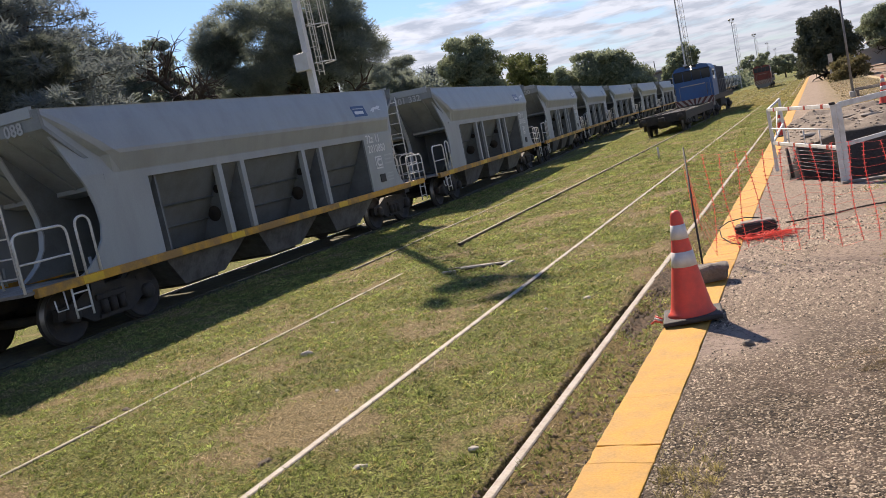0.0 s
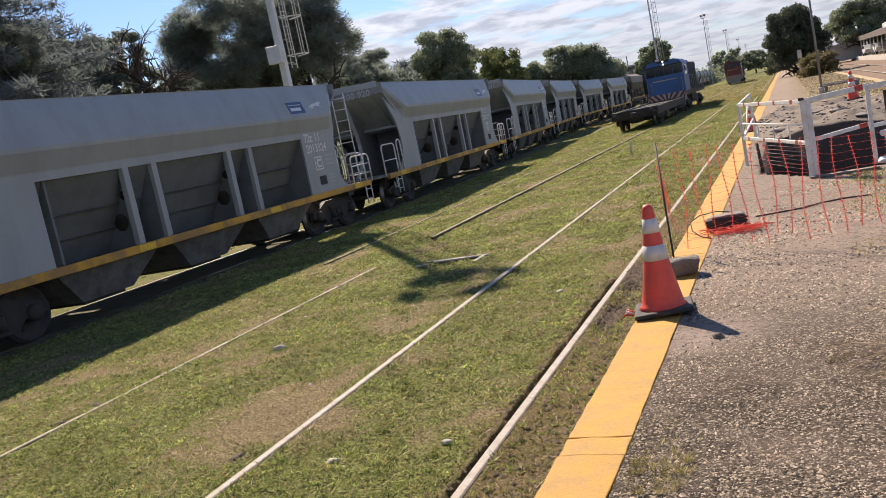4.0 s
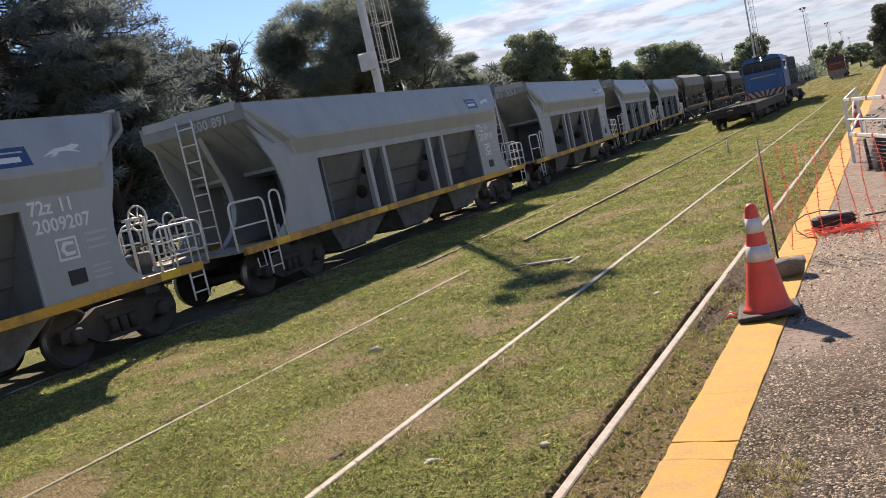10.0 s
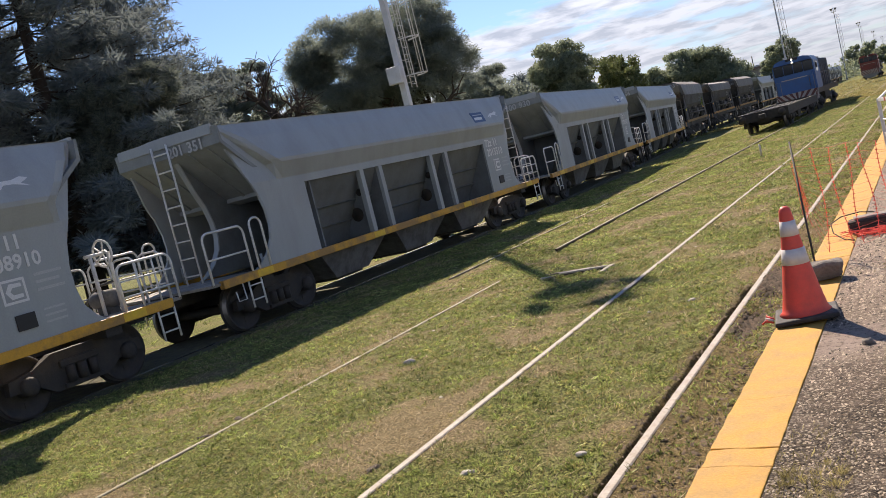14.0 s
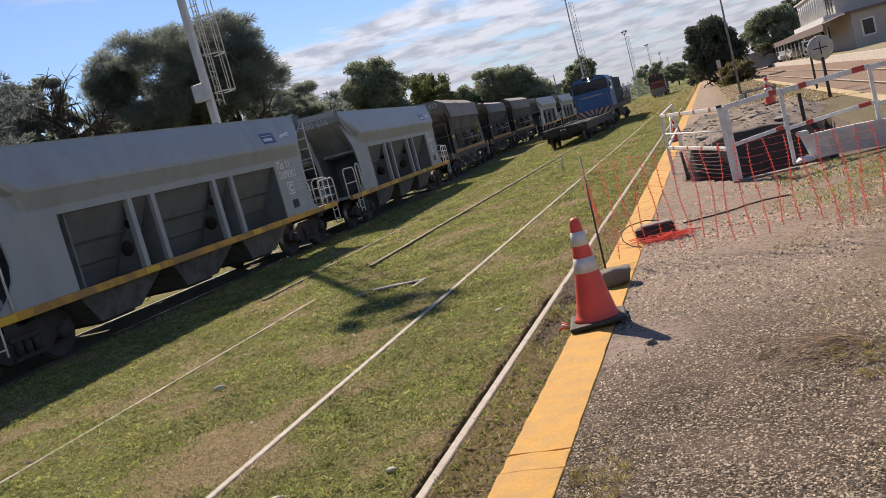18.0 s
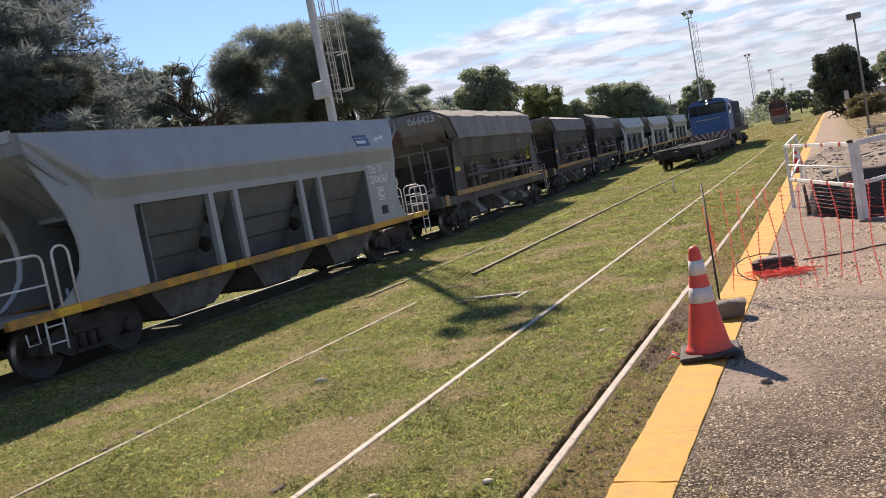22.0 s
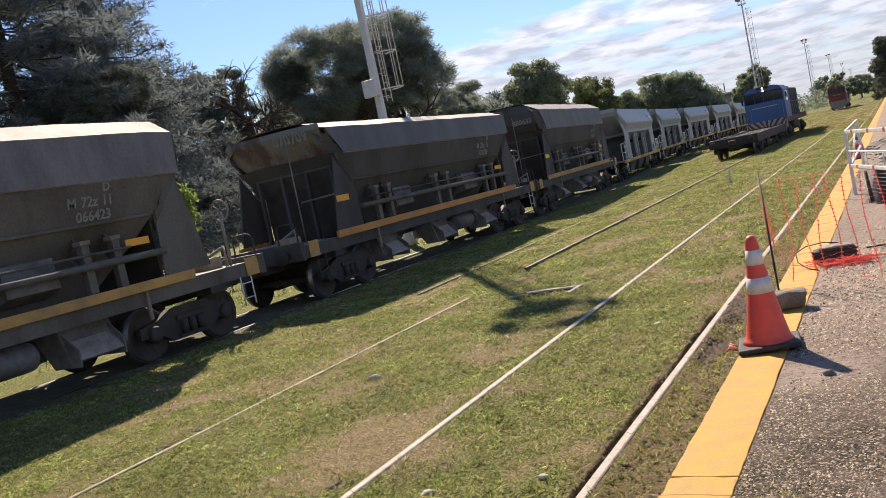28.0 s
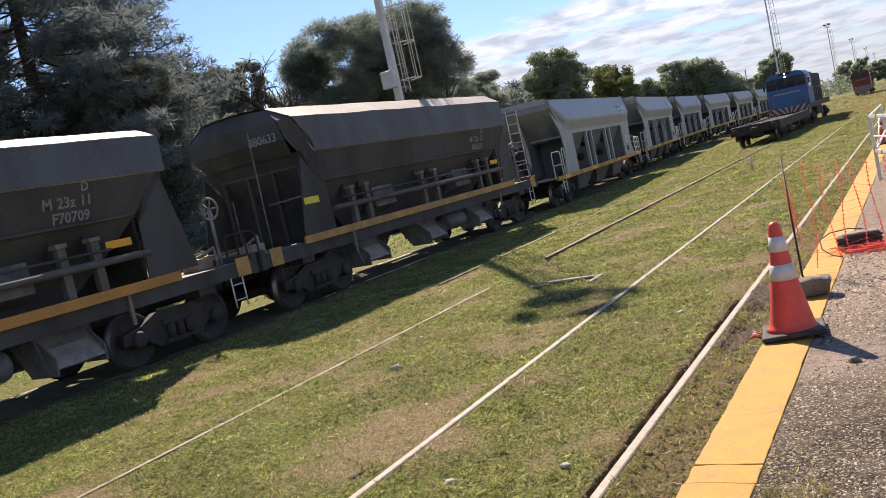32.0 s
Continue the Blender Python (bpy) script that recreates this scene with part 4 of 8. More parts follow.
        a, b = [bm.verts.new(v) for v in top], [bm.verts.new(v) for v in low]
        for k in range(4):
            bm.faces.new((a[k], b[k], b[(k + 1) % 4], a[(k + 1) % 4]))
        bm.faces.new(b)
        bmesh.ops.recalc_face_normals(bm, faces=bm.faces)
        chute = part("chute", bm, M_CHUTE, w)
        part("gate", boxes((-0.95, 0.95, y - 0.5, y + 0.5, 0.28, 0.34)), M_IRON, chute)
    for y in (-5.55, 5.55):
        part("bogie", BOGIE, None, w, at=pose(0, y, 0))
        for a in (-0.875, 0.875):
            wheelset(w, y + a)
    # painted signs on both sides: a blue plate, a running animal mark, stencilled data
    for s in (-1, 1):
        side = Matrix.Rotation(radians(90), 4, "Z") if s > 0 else Matrix.Rotation(radians(-90), 4, "Z")
        lean = side @ Matrix.Rotation(radians(90 - 20), 4, "X")
        put = lambda y, z, x, m: Matrix.Translation((s * x, s * 0 + y, z)) @ m
        yy = (10.36 - L) * s
        bm = boxes((-0.36, 0.36, -0.155, 0.155, 0, 0.012))
        plate = part("blue_plate", bm, M_SIGN_BLUE, w, "blue plate with two white bars")
        plate.matrix_basis = put(yy if s > 0 else -yy - 0, 3.22, 1.475, lean)
        part("sign_bar", boxes((-0.30, 0.28, 0.06, 0.085, 0.012, 0.016)), M_STENCIL, plate)
        part("sign_bar", boxes((-0.28, 0.20, -0.085, 0.0, 0.012, 0.016)), M_LETTER, plate)
        bm = bmesh.new()
        slab(bm, [(-0.36, -0.07), (-0.22, 0.0), (-0.1, 0.05), (0.1, 0.06), (0.24, 0.1), (0.36, 0.07), (0.3, 0.03), (0.22, 0.0), (0.34, -0.06), (0.2, -0.03), (0.1, -0.01), (-0.05, -0.01), (-0.12, -0.07), (-0.26, -0.09), (-0.16, -0.04), (-0.22, -0.04)], "z", 0, 0.006)
        mark = part("running_dog_mark", bm, M_LETTER, w, "white running animal silhouette")
        mark.matrix_basis = put((11.3 - L) if s > 0 else -(11.3 - L), 3.24, 1.472, lean)
        up_ = side @ Matrix.Rotation(radians(90), 4, "X")
        bm = boxes((-0.19, 0.19, -0.17, 0.17, 0, 0.004))
        box(bm, -0.155, 0.155, -0.135, 0.135, 0.004, 0.006, mat=1)
        slab(bm, [(-0.13, 0.0), (-0.06, 0.11), (0.12, 0.10), (0.12, 0.05), (-0.02, 0.05), (-0.06, 0.0), (-0.02, -0.05), (0.12, -0.05), (0.12, -0.10), (-0.06, -0.11)], "z", 0.006, 0.009)
        part("square_mark", bm, (M_LETTER, M_PAINT), w).matrix_basis = put((11.0 - L) if s > 0 else -(11.0 - L), 1.80, 1.423, up_)
        for k in range(6):
            a = (-0.2, 0.25 - 0.06 * (k % 2), 0.08 - 0.11 * k, 0.12 - 0.11 * k) if k < 3 else (-0.2, 0.15, -0.42 - 0.09 * (k - 3), -0.39 - 0.09 * (k - 3))
            part("data_bar", boxes((*a, 0, 0.003)), M_STENCIL, w).matrix_basis = put((11.55 - L) if s > 0 else -(11.55 - L), 1.86, 1.423, up_)
        part("dark_panel", boxes((-0.15, 0.15, -0.11, 0.11, 0, 0.02)), M_DARK, w).matrix_basis = put((11.05 - L) if s > 0 else -(11.05 - L), 1.36, 1.423, up_)
    return w


M_CHUTE = material("dusty_chute_steel", (0.15, 0.15, 0.15), 0.75, spots=(0.05, 0.045, 0.04), scale=3, amount=0.7, grain=0.15, grain_scale=20)
M_STENCIL = material("faded_stencil", (0.42, 0.44, 0.45), 0.7, grain=0.2, grain_scale=80)


def dirty_hopper(label, drop, M_DIRTY, M_DIRTY_ROOF, M_ROOF_SIDE):
    """An older, soot-brown hopper wagon with a pale folded roof and open end frames."""
    w = thing("old_hopper_wagon", label, "wagon", "wagons of the passing goods train")
    R = 5.33                                    # half the roof's length
    part("underframe", boxes((-0.35, 0.35, -7.0, 7.0, 0.78, 1.15), (-1.35, 1.35, -5.8, -5.4, 0.85, 1.2), (-1.35, 1.35, 5.4, 5.8, 0.85, 1.2)), M_IRON, w)
    bm = bmesh.new()
    roof = [(-1.42, 3.08), (-1.35, 3.82), (-0.88, 4.10), (-0.4, 4.14), (0.4, 4.14), (0.88, 4.10), (1.35, 3.82), (1.42, 3.08), (1.38, 3.06), (1.31, 3.78), (0.86, 4.04), (0, 4.08), (-0.86, 4.04), (-1.31, 3.78), (-1.38, 3.06)]
    rnd = random.Random(11)
    ys = np.linspace(-R, R, 17)
    rings = []
    for y in ys:
        dent = (rnd.random() - 0.5) * (0.05 if drop == 0 and "olive" in label else 0.012)
        ring = []
        for k, (x, z) in enumerate(roof):
            if drop and z > 3.5:            # a boxier, nearly flat roof
                z = (3.68 if abs(x) > 1.2 else 3.86 if abs(x) > 0.5 else 3.89) - 0.06 * (k > 7)
            shift = 0.8 * (4.1 - drop - z) if y == ys[0] else (-0.15 * (4.1 - drop - z) if y == ys[-1] else 0.0)
            dz = ((rnd.random() - 0.5) * 0.012 + dent) * (z > 3.6)
            ring.append(bm.verts.new((x + (rnd.random() - 0.5) * 0.02, y + shift, z + dz)))
        rings.append(ring)
    for a, b in zip(rings, rings[1:]):
        for k in range(len(roof)):
            n = (k + 1) % len(roof)
            f = bm.faces.new((a[k], a[n], b[n], b[k]))
            # side facets take a second material, darker than the roof top
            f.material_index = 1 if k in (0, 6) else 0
    bmesh.ops.recalc_face_normals(bm, faces=bm.faces)
    part("roof", bm, (M_DIRTY_ROOF, M_ROOF_SIDE), w, "dented pale grey sheet roof")
    # body: tapering hopper below the roof
    bm = bmesh.new()
    lv = [(1.38, 3.10, R - 0.25), (1.22, 2.45, R - 0.75), (0.98, 2.0, R - 1.15), (0.70, 1.15, R - 2.2)]
    rows = [[bm.verts.new(v) for v in ((-x, -y, z), (x, -y, z), (x, y, z), (-x, y, z))] for x, z, y in lv]
    for a, b in zip(rows, rows[1:]):
        for k in range(4):
            bm.faces.new((a[k], b[k], b[(k + 1) % 4], a[(k + 1) % 4]))
    bmesh.ops.recalc_face_normals(bm, faces=bm.faces)
    part("hopper_body", bm, M_DIRTY, w)
    for e in (-1, 1):
        bm = bmesh.new()
        rows = [[bm.verts.new((w * u, e * (R - d), z - (0.02 if drop else 0.05) * u * u)) for u in (-1, -0.6, 0, 0.6, 1)] for z, d, w in (((3.82, -0.02, 1.31), (3.70, -0.08, 1.35), (3.42, 0.08, 1.30), (3.12, 0.30, 1.18), (2.90, 0.53, 1.05), (2.84, 0.58, 1.05)) if drop else ((4.11, 0.02, 0.88), (3.80, -0.14, 1.22), (3.42, -0.06, 1.27), (3.12, 0.2, 1.18), (2.90, 0.55, 1.05), (2.84, 0.60, 1.05)))]
        for p, q in zip(rows, rows[1:]):
            for k in range(4):
                bm.faces.new((p[k], p[k + 1], q[k + 1], q[k]) if e > 0 else (q[k], q[k + 1], p[k + 1], p[k]))
        part("end_sheet", bm, M_END if drop or "olive" in label else M_DIRTY, w, "bulging rust-streaked end sheet")
        part("end_lintel", boxes((-1.1, 1.1, min(e * (R - 0.56), e * (R - 0.44)), max(e * (R - 0.56), e * (R - 0.44)), 2.80, 2.87)), M_POST if "olive" in label else M_DIRTY, w)
        # dark sheet behind the posts paints the shade of the open end
        part("end_shade_sheet", boxes((-1.15, 1.15, min(e * (R - 0.8), e * (R - 0.75)), max(e * (R - 0.8), e * (R - 0.75)), 1.23, 2.85)), M_DARK_INSIDE, w)
        for x in (-1.05, -0.35, 0.35, 1.05):
            part("end_post", boxes((x - 0.036, x + 0.036, min(e * (R - 0.55), e * (R - 0.45)), max(e * (R - 0.55), e * (R - 0.45)), 1.23, 2.82)), M_POST if "olive" in label else M_DIRTY, w)
        part("end_beam", boxes((-1.36, 1.36, min(e * 6.85, e * 7.0), max(e * 6.85, e * 7.0), 0.95, 1.34), bevel=0.02), M_DIRTY, w)
        part("end_platform", boxes((-1.30, 1.30, min(e * (R - 0.3), e * 6.85), max(e * (R - 0.3), e * 6.85), 1.18, 1.23)), M_DECK, w)
        part("valve_box", boxes((0.35, 0.75, min(e * 6.1, e * 6.5), max(e * 6.1, e * 6.5), 1.23, 1.45), bevel=0.02), M_VALVE, w, "dusty tan valve box")
        part("valve_pipe", rod(bmesh.new(), [(-0.9, e * 6.4, 1.28), (0.2, e * 6.3, 1.34), (0.9, e * 6.45, 1.6), (0.9, e * 6.45, 1.23)], 0.035, 6), M_DECK, w)
        part("coupler", boxes((-0.14, 0.14, min(e * 7.0, e * 7.5), max(e * 7.0, e * 7.5), 0.76, 1.0), bevel=0.03), M_IRON, w)
        for x in (-0.95, 0.95):
            bm = bmesh.new()
            turned(bm, [(0.09, e * 6.95), (0.09, e * 7.15), (0.17, e * 7.15), (0.17, e * 7.2), (0.0, e * 7.2)], "y", (x, 0, 1.1), 12)
            part("buffer", bm, M_IRON, w)
        bm = bmesh.new()
        rod(bm, [(x, e * 6.9, z) for x, z in hoop(0.75, 1.25, 1.2, 1.75)], 0.018, 6)
        part("hand_hoop", bm, M_IRON, w)
        for s in (-1, 1):
            part("corner_patch", boxes((min(s * 1.37, s * 1.385), max(s * 1.37, s * 1.385), min(e * 6.4, e * 6.75), max(e * 6.4, e * 6.75), 0.98, 1.32)), M_OLD_YELLOW, w, "faded yellow corner patch")
            bm = ladder(bmesh.new(), s * 1.36, e * 6.35, 0.45, 1.0, 0.30, "y", 2, 0.014)
            part("step", bm, M_WHITE if s * e > 0 else M_IRON, w)
    bm = bmesh.new()
    rod(bm, [(0.95 + 0.2 * math.cos(a), 6.52, 2.3 + 0.2 * math.sin(a)) for a in (2 * math.pi * k / 16 for k in range(16))], 0.02, 6, closed=True)
    for k in range(5):
        a = 2 * math.pi * k / 5
        rod(bm, [(0.95, 6.52, 2.3), (0.95 + 0.2 * math.cos(a), 6.52, 2.3 + 0.2 * math.sin(a))], 0.014, 6)
    rod(bm, [(0.95, 6.5, 1.2), (0.95, 6.5, 2.3)], 0.03, 8)
    part("brake_wheel", bm, M_ENGINE_GREY, w)
    part("pull_rod", rod(bmesh.new(), [(0.45, -R - 0.2, 1.2), (0.42, -R - 0.12, 3.7)], 0.016, 6), M_ENGINE_GREY, w)
    part("cross_bar", rod(bmesh.new(), [(0.1, -R + 0.42, 2.15), (1.2, -R + 0.42, 2.2)], 0.02, 6), M_ENGINE_GREY, w)
    for s in (-1, 1):
        part("side_sill", boxes((min(s * 1.37, s * 1.43), max(s * 1.37, s * 1.43), -R - 0.3, R - 0.3, 1.22, 1.38), bevel=0.008), M_ORANGE_SILL if drop else M_OLD_YELLOW, w, "faded ochre sill stripe")
        part("solebar", boxes((min(s * 1.28, s * 1.36), max(s * 1.28, s * 1.36), -6.85, 6.85, 0.98, 1.24)), M_DIRTY, w)
        part("body_ledge", boxes((min(s * 1.20, s * 1.29), max(s * 1.20, s * 1.29), -R + 0.9, R - 0.9, 2.42, 2.47), bevel=0.008), M_DIRTY, w)
        for y in (-3.55, -2.95, -0.35, 0.35, 2.95, 3.55):
            post = part("side_post", boxes((min(s * 1.24, s * 1.36), max(s * 1.24, s * 1.36), y - 0.075, y + 0.075, 1.38, 2.14), bevel=0.01), M_DUSTY, w, "dusty grey side post")
            part("post_cap", boxes((min(s * 1.20, s * 1.38), max(s * 1.20, s * 1.38), y - 0.10, y + 0.10, 2.14, 2.21), bevel=0.012), M_POST, post)
            bm = bmesh.new()
            slab(bm, [(s * 1.26, 2.14), (s * 1.26, 1.75), (s * 1.02, 2.03), (s * 1.14, 2.28)], "y", y - 0.03, y + 0.03)
            part("bracket", bm, M_DIRTY, post)
        for y in (-2.1, 2.0):
            bm = bmesh.new()
            slab(bm, [(s * 1.02, 2.06), (s * 1.20, 2.06), (s * 1.26, 1.60), (s * 0.82, 1.45)], "y", y - 0.45, y + 0.45)
            part("gate_box", bm, M_CHUTE, w, "dusty discharge gate")
        part("side_pipe", rod(bmesh.new(), [(s * 1.40, -4.4, 1.80), (s * 1.40, 4.5, 1.80)], 0.06, 10), M_DUSTY, w, "dusty grey pipe along the side")
        part("hand_rail", rod(bmesh.new(), [(s * 1.38, -4.0, 1.98), (s * 1.38, 3.8, 1.98)], 0.022, 6), M_DIRTY, w)
        for y in (-3.9, 3.9):
            bm = boxes((min(s * 1.365, s * 1.40), max(s * 1.365, s * 1.40), y - 0.03, y + 0.03, 0.74, 1.24))
            part("step_hanger", bm, M_POST, w)
        for e in (-1, 1):
            bm = bmesh.new()
            ring = [(0.87, 0.0, 4.08 - drop), (1.33, 0.23, 3.80 - drop), (1.40, 0.8 if e < 0 else 0.16, 3.07), (1.36, 0.85, 2.3), (1.28, 0.35, 3.0), (1.27, -0.05, 3.42 - drop * 0.3), (1.22, -0.12, 3.78 - drop)]
            bm.faces.new([bm.verts.new((s * x, e * (R - d), z)) for x, d, z in ring])
            part("corner_gusset", bm, M_DIRTY, w)
            bm = bmesh.new()
            slab(bm, [(e * (R - d), z) for d, z in ((0.2, 3.0), (0.85, 2.28), (0.9, 1.38), (-0.2, 1.38))], "x", min(s * 1.33, s * 1.36), max(s * 1.33, s * 1.36))
            part("corner_plate", bm, M_DIRTY, w)
        part("rear_tag", boxes((min(s * 1.36, s * 1.372), max(s * 1.36, s * 1.372), R - 1.6, R - 1.1, 1.98, 2.10)), M_TAG_ORANGE, w, "small orange tag")
        part("side_tag", boxes((min(s * 1.36, s * 1.37), max(s * 1.36, s * 1.37), -R + 0.0, -R + 0.5, 2.0, 2.14)), M_TAG_ORANGE if drop else M_TAG, w, "small bright yellow tag")
    for y in (-2.9, 0.0, 2.9):
        bm = bmesh.new()
        for s in (-1, 1):
            slab(bm, [(s * 0.2, 1.15), (s * 0.9, 1.15), (s * 1.12, 0.42), (s * 0.75, 0.36)], "y", y - 0.5, y + 0.5)
        chute = part("chute", bm, M_CHUTE, w)
        for s in (-1, 1):
            bm = bmesh.new()
            slab(bm, [(s * 0.80, 0.98), (s * 1.26, 0.50), (s * 1.27, 0.46), (s * 0.80, 0.92)], "y", y - 0.42, y + 0.42)
            part("flap", bm, M_DECK, chute, "dusty pale sloping flap")
            for d in (-0.45, 0.42):
                bm = bmesh.new()
                slab(bm, [(s * 0.75, 1.1), (s * 1.28, 0.62), (s * 1.28, 0.36), (s * 0.75, 0.36)], "y", y + d, y + d + 0.03)
                part("cheek_plate", bm, M_CHUTE, chute)
    bm = bmesh.new()
    turned(bm, [(0.0, 0.9), (0.2, 0.93), (0.22, 1.0), (0.22, 1.8), (0.2, 1.87), (0.0, 1.9)], "y", (1.0, 0, 0.72), 14)
    part("air_tank", bm, M_CHUTE, w, "grey air brake reservoir")
    for y in (-5.0, 5.0):
        part("bogie", BOGIE, None, w, at=pose(0, y, 0))
        for a in (-0.875, 0.875):
            wheelset(w, y + a)
    return w


M_DECK = material("worn_pale_decking", (0.30, 0.28, 0.255), 0.8, spots=(0.12, 0.10, 0.085), scale=4, amount=0.6, grain=0.15)
M_VALVE = material("dusty_valve_paint", (0.36, 0.29, 0.21), 0.8, spots=(0.18, 0.13, 0.09), scale=6, amount=0.6)
M_END = material("rust_stained_end_sheet", (0.185, 0.168, 0.14), 0.75, spots=(0.075, 0.036, 0.024), scale=1.6, amount=0.85, grain=0.2, grain_scale=25, bump=0.2, streak=(1, 1, 0.5), low=0.46, high=0.6)
M_DUSTY = material("dusty_dark_steel", (0.12, 0.115, 0.105), 0.75, spots=(0.06, 0.052, 0.045), scale=3, amount=0.6, grain=0.15, grain_scale=30)
M_FADED = material("worn_off_stencil", (0.24, 0.25, 0.25), 0.75, spots=(0.12, 0.12, 0.115), scale=6, amount=0.7, grain=0.2, grain_scale=80)
M_ORANGE_SILL = material("faded_orange_paint", (0.52, 0.245, 0.055), 0.65, spots=(0.28, 0.14, 0.05), scale=2.0, amount=0.6, grain=0.15, grain_scale=30)
M_POST = material("dusty_tan_steel", (0.23, 0.205, 0.165), 0.8, spots=(0.11, 0.085, 0.065), scale=3, amount=0.6, grain=0.15, grain_scale=30)
# near-black colour for the shade in open ends and holes
M_DARK_INSIDE = material("recess_shade", (0.03, 0.027, 0.024), 0.9, spots=(0.07, 0.055, 0.04), scale=3, amount=0.6)
M_ROOF_SIDE = material("dark_roof_side", (0.165, 0.155, 0.153), 0.55, spots=(0.09, 0.078, 0.072), scale=1.4, amount=0.8, grain=0.15, grain_scale=20, streak=(1, 1, 0.4))
M_OLD_YELLOW = material("faded_ochre_paint", (0.50, 0.29, 0.085), 0.7, spots=(0.26, 0.16, 0.08), scale=2.5, amount=0.7, grain=0.15, grain_scale=30)
M_TAG_ORANGE = material("orange_tag", (0.75, 0.36, 0.03), 0.5)
M_TAG = material("bright_tag", (0.75, 0.62, 0.05), 0.5)

BOGIE = bogie_mesh()
WAGONS = []          # (thing, place of its middle along the track at the start)


GLYPHS = {}


def glyph(char, size, mat):
    """The mesh of one stencilled character and how far it moves the pen, built once."""
    if (char, size, mat.name) not in GLYPHS:
        wide = []
        for text in (char, char * 2):
            ob = lettering("stencil", text, size, mat, None, Matrix())
            wide.append(max(v.co.x for v in ob.data.vertices))
            me = me if len(wide) > 1 else ob.data
            bpy.data.objects.remove(ob)
        GLYPHS[char, size, mat.name] = me, wide[1] - wide[0]
    return GLYPHS[char, size, mat.name]


def words(w, text, size, mat, at):
    """Stencilled characters in a row, each one a part."""
    along = 0.0
    for char in text:
        if char == " ":
            along += size * 0.35
            continue
        me, wide = glyph(char, size, mat)
        part("stencil", me, None, w, at=at @ Matrix.Translation((along, 0, 0)))
        along += wide


def number(w, text, old):
    """Stencilled running numbers on the near side, and a line on the front end."""
    side = Matrix.Rotation(radians(90), 4, "Z") @ Matrix.Rotation(radians(90), 4, "X")
    face = Matrix.Rotation(radians(90), 4, "X")
    a, b, end = text
    if old:
        lean = side @ Matrix.Rotation(math.atan(0.246), 4, "X")         # the body slopes in below the roof
        on = lambda y, z: Matrix.Translation((1.386 - (3.10 - z) * 0.246, y, z)) @ lean
        words(w, a, 0.23, M_FADED, on(2.85, 2.72))
        words(w, b, 0.23, M_FADED, on(3.0, 2.50))
        words(w, end, 0.32 if end[0] == "0" else 0.25, M_STENCIL if end[:3] == "066" else M_FADED, Matrix.Translation((0.42 if end[0] == "8" else 0.08, -5.43 if end[:3] == "070" else -5.50, {"0664": 3.72, "0707": 3.48, "8806": 3.38}[end[:4]])) @ (Matrix.Rotation(radians(110), 4, "X") if end[:3] == "070" else face))
        words(w, "D", 0.2, M_FADED, on(3.55, 2.93))
    else:
        words(w, a, 0.29, M_LETTER, Matrix.Translation((1.428, 10.50 - HALF, 2.36)) @ side)
        words(w, b, 0.29, M_LETTER, Matrix.Translation((1.428, 10.52 - HALF, 2.09)) @ side)
        words(w, end, 0.28, M_STENCIL, Matrix.Translation((0.05, -HALF - 0.012, 3.44)) @ face)


def build_train():
    first = grey_hopper()
    sooty = material("sooty_black_wagon", (0.068, 0.069, 0.068), 0.8, spots=(0.035, 0.03, 0.026), scale=1.2, amount=0.8, grain=0.2, grain_scale=25, bump=0.3, streak=(1, 1, 0.4))
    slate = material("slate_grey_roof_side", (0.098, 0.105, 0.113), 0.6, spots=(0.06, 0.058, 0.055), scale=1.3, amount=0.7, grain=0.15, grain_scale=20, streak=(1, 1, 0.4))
    pale = material("pale_wagon_roof", (0.37, 0.335, 0.295), 0.7, spots=(0.27, 0.245, 0.22), scale=0.9, amount=0.7, grain=0.15, grain_scale=18)
    greys = [10.4 + PITCH * k for k in range(-1, 7)] + [165.4 + PITCH * k for k in range(10)]
    stencils = ["72z 11", "2013301"], ["72z 11", "2010880"], ["72z 11", "2013324"], ["72z 11", "2009207"], ["72z 11", "2008910"], ["72z 11", "2013510"], ["72z 11", "2009301"], ["72z 11", "2006567"]
    olds = [(126.45, ("M 72z 11", "066423", "066423")), (141.6, ("M 23z 11", "F70709", "070709")), (155.7, ("M 73z 11", "880633", "880633"))]
    for k, corner in enumerate(greys):
        w = first if k == 0 else copy_thing(first, Matrix())
        WAGONS.append((w, corner + HALF, (-5.55, 5.55)))
    for k, (corner, text) in enumerate(olds):
        # middle of the wagon
        say = ("old olive-brown hopper wagon with a dented dusty roof", "old soot-black hopper wagon with a low flat pale roof", "old soot-black hopper wagon with a high pale roof")[k]
        w = dirty_hopper(say, 0.27 * (k == 1), M_DIRTY if k == 0 else sooty, M_DIRTY_ROOF if k == 0 else pale, M_ROOF_SIDE if k == 0 else slate)
        WAGONS.append((w, corner, (-5.0, 5.0)))
    rnd = np.random.default_rng(5)
    pts = [(0.9 + 0.25 * a, 5.45 + 0.25 * b, 2.1 + 0.75 * c) for a, b, c in rnd.random((26, 3))]
    leaf_mesh("sprouted_weed", cluster(rnd, pts, 0.055, 1.0, 16, 0.12, False), L_WEED, WAGONS[len(greys)][0], "green weed sprouting on the wagon end")
    for k, text in enumerate(stencils):
        number(WAGONS[k][0], (*text, text[1][:3] + " " + text[1][3:6]), False)
    for k, (corner, text) in enumerate(olds):
        number(WAGONS[len(greys) + k][0], text, True)


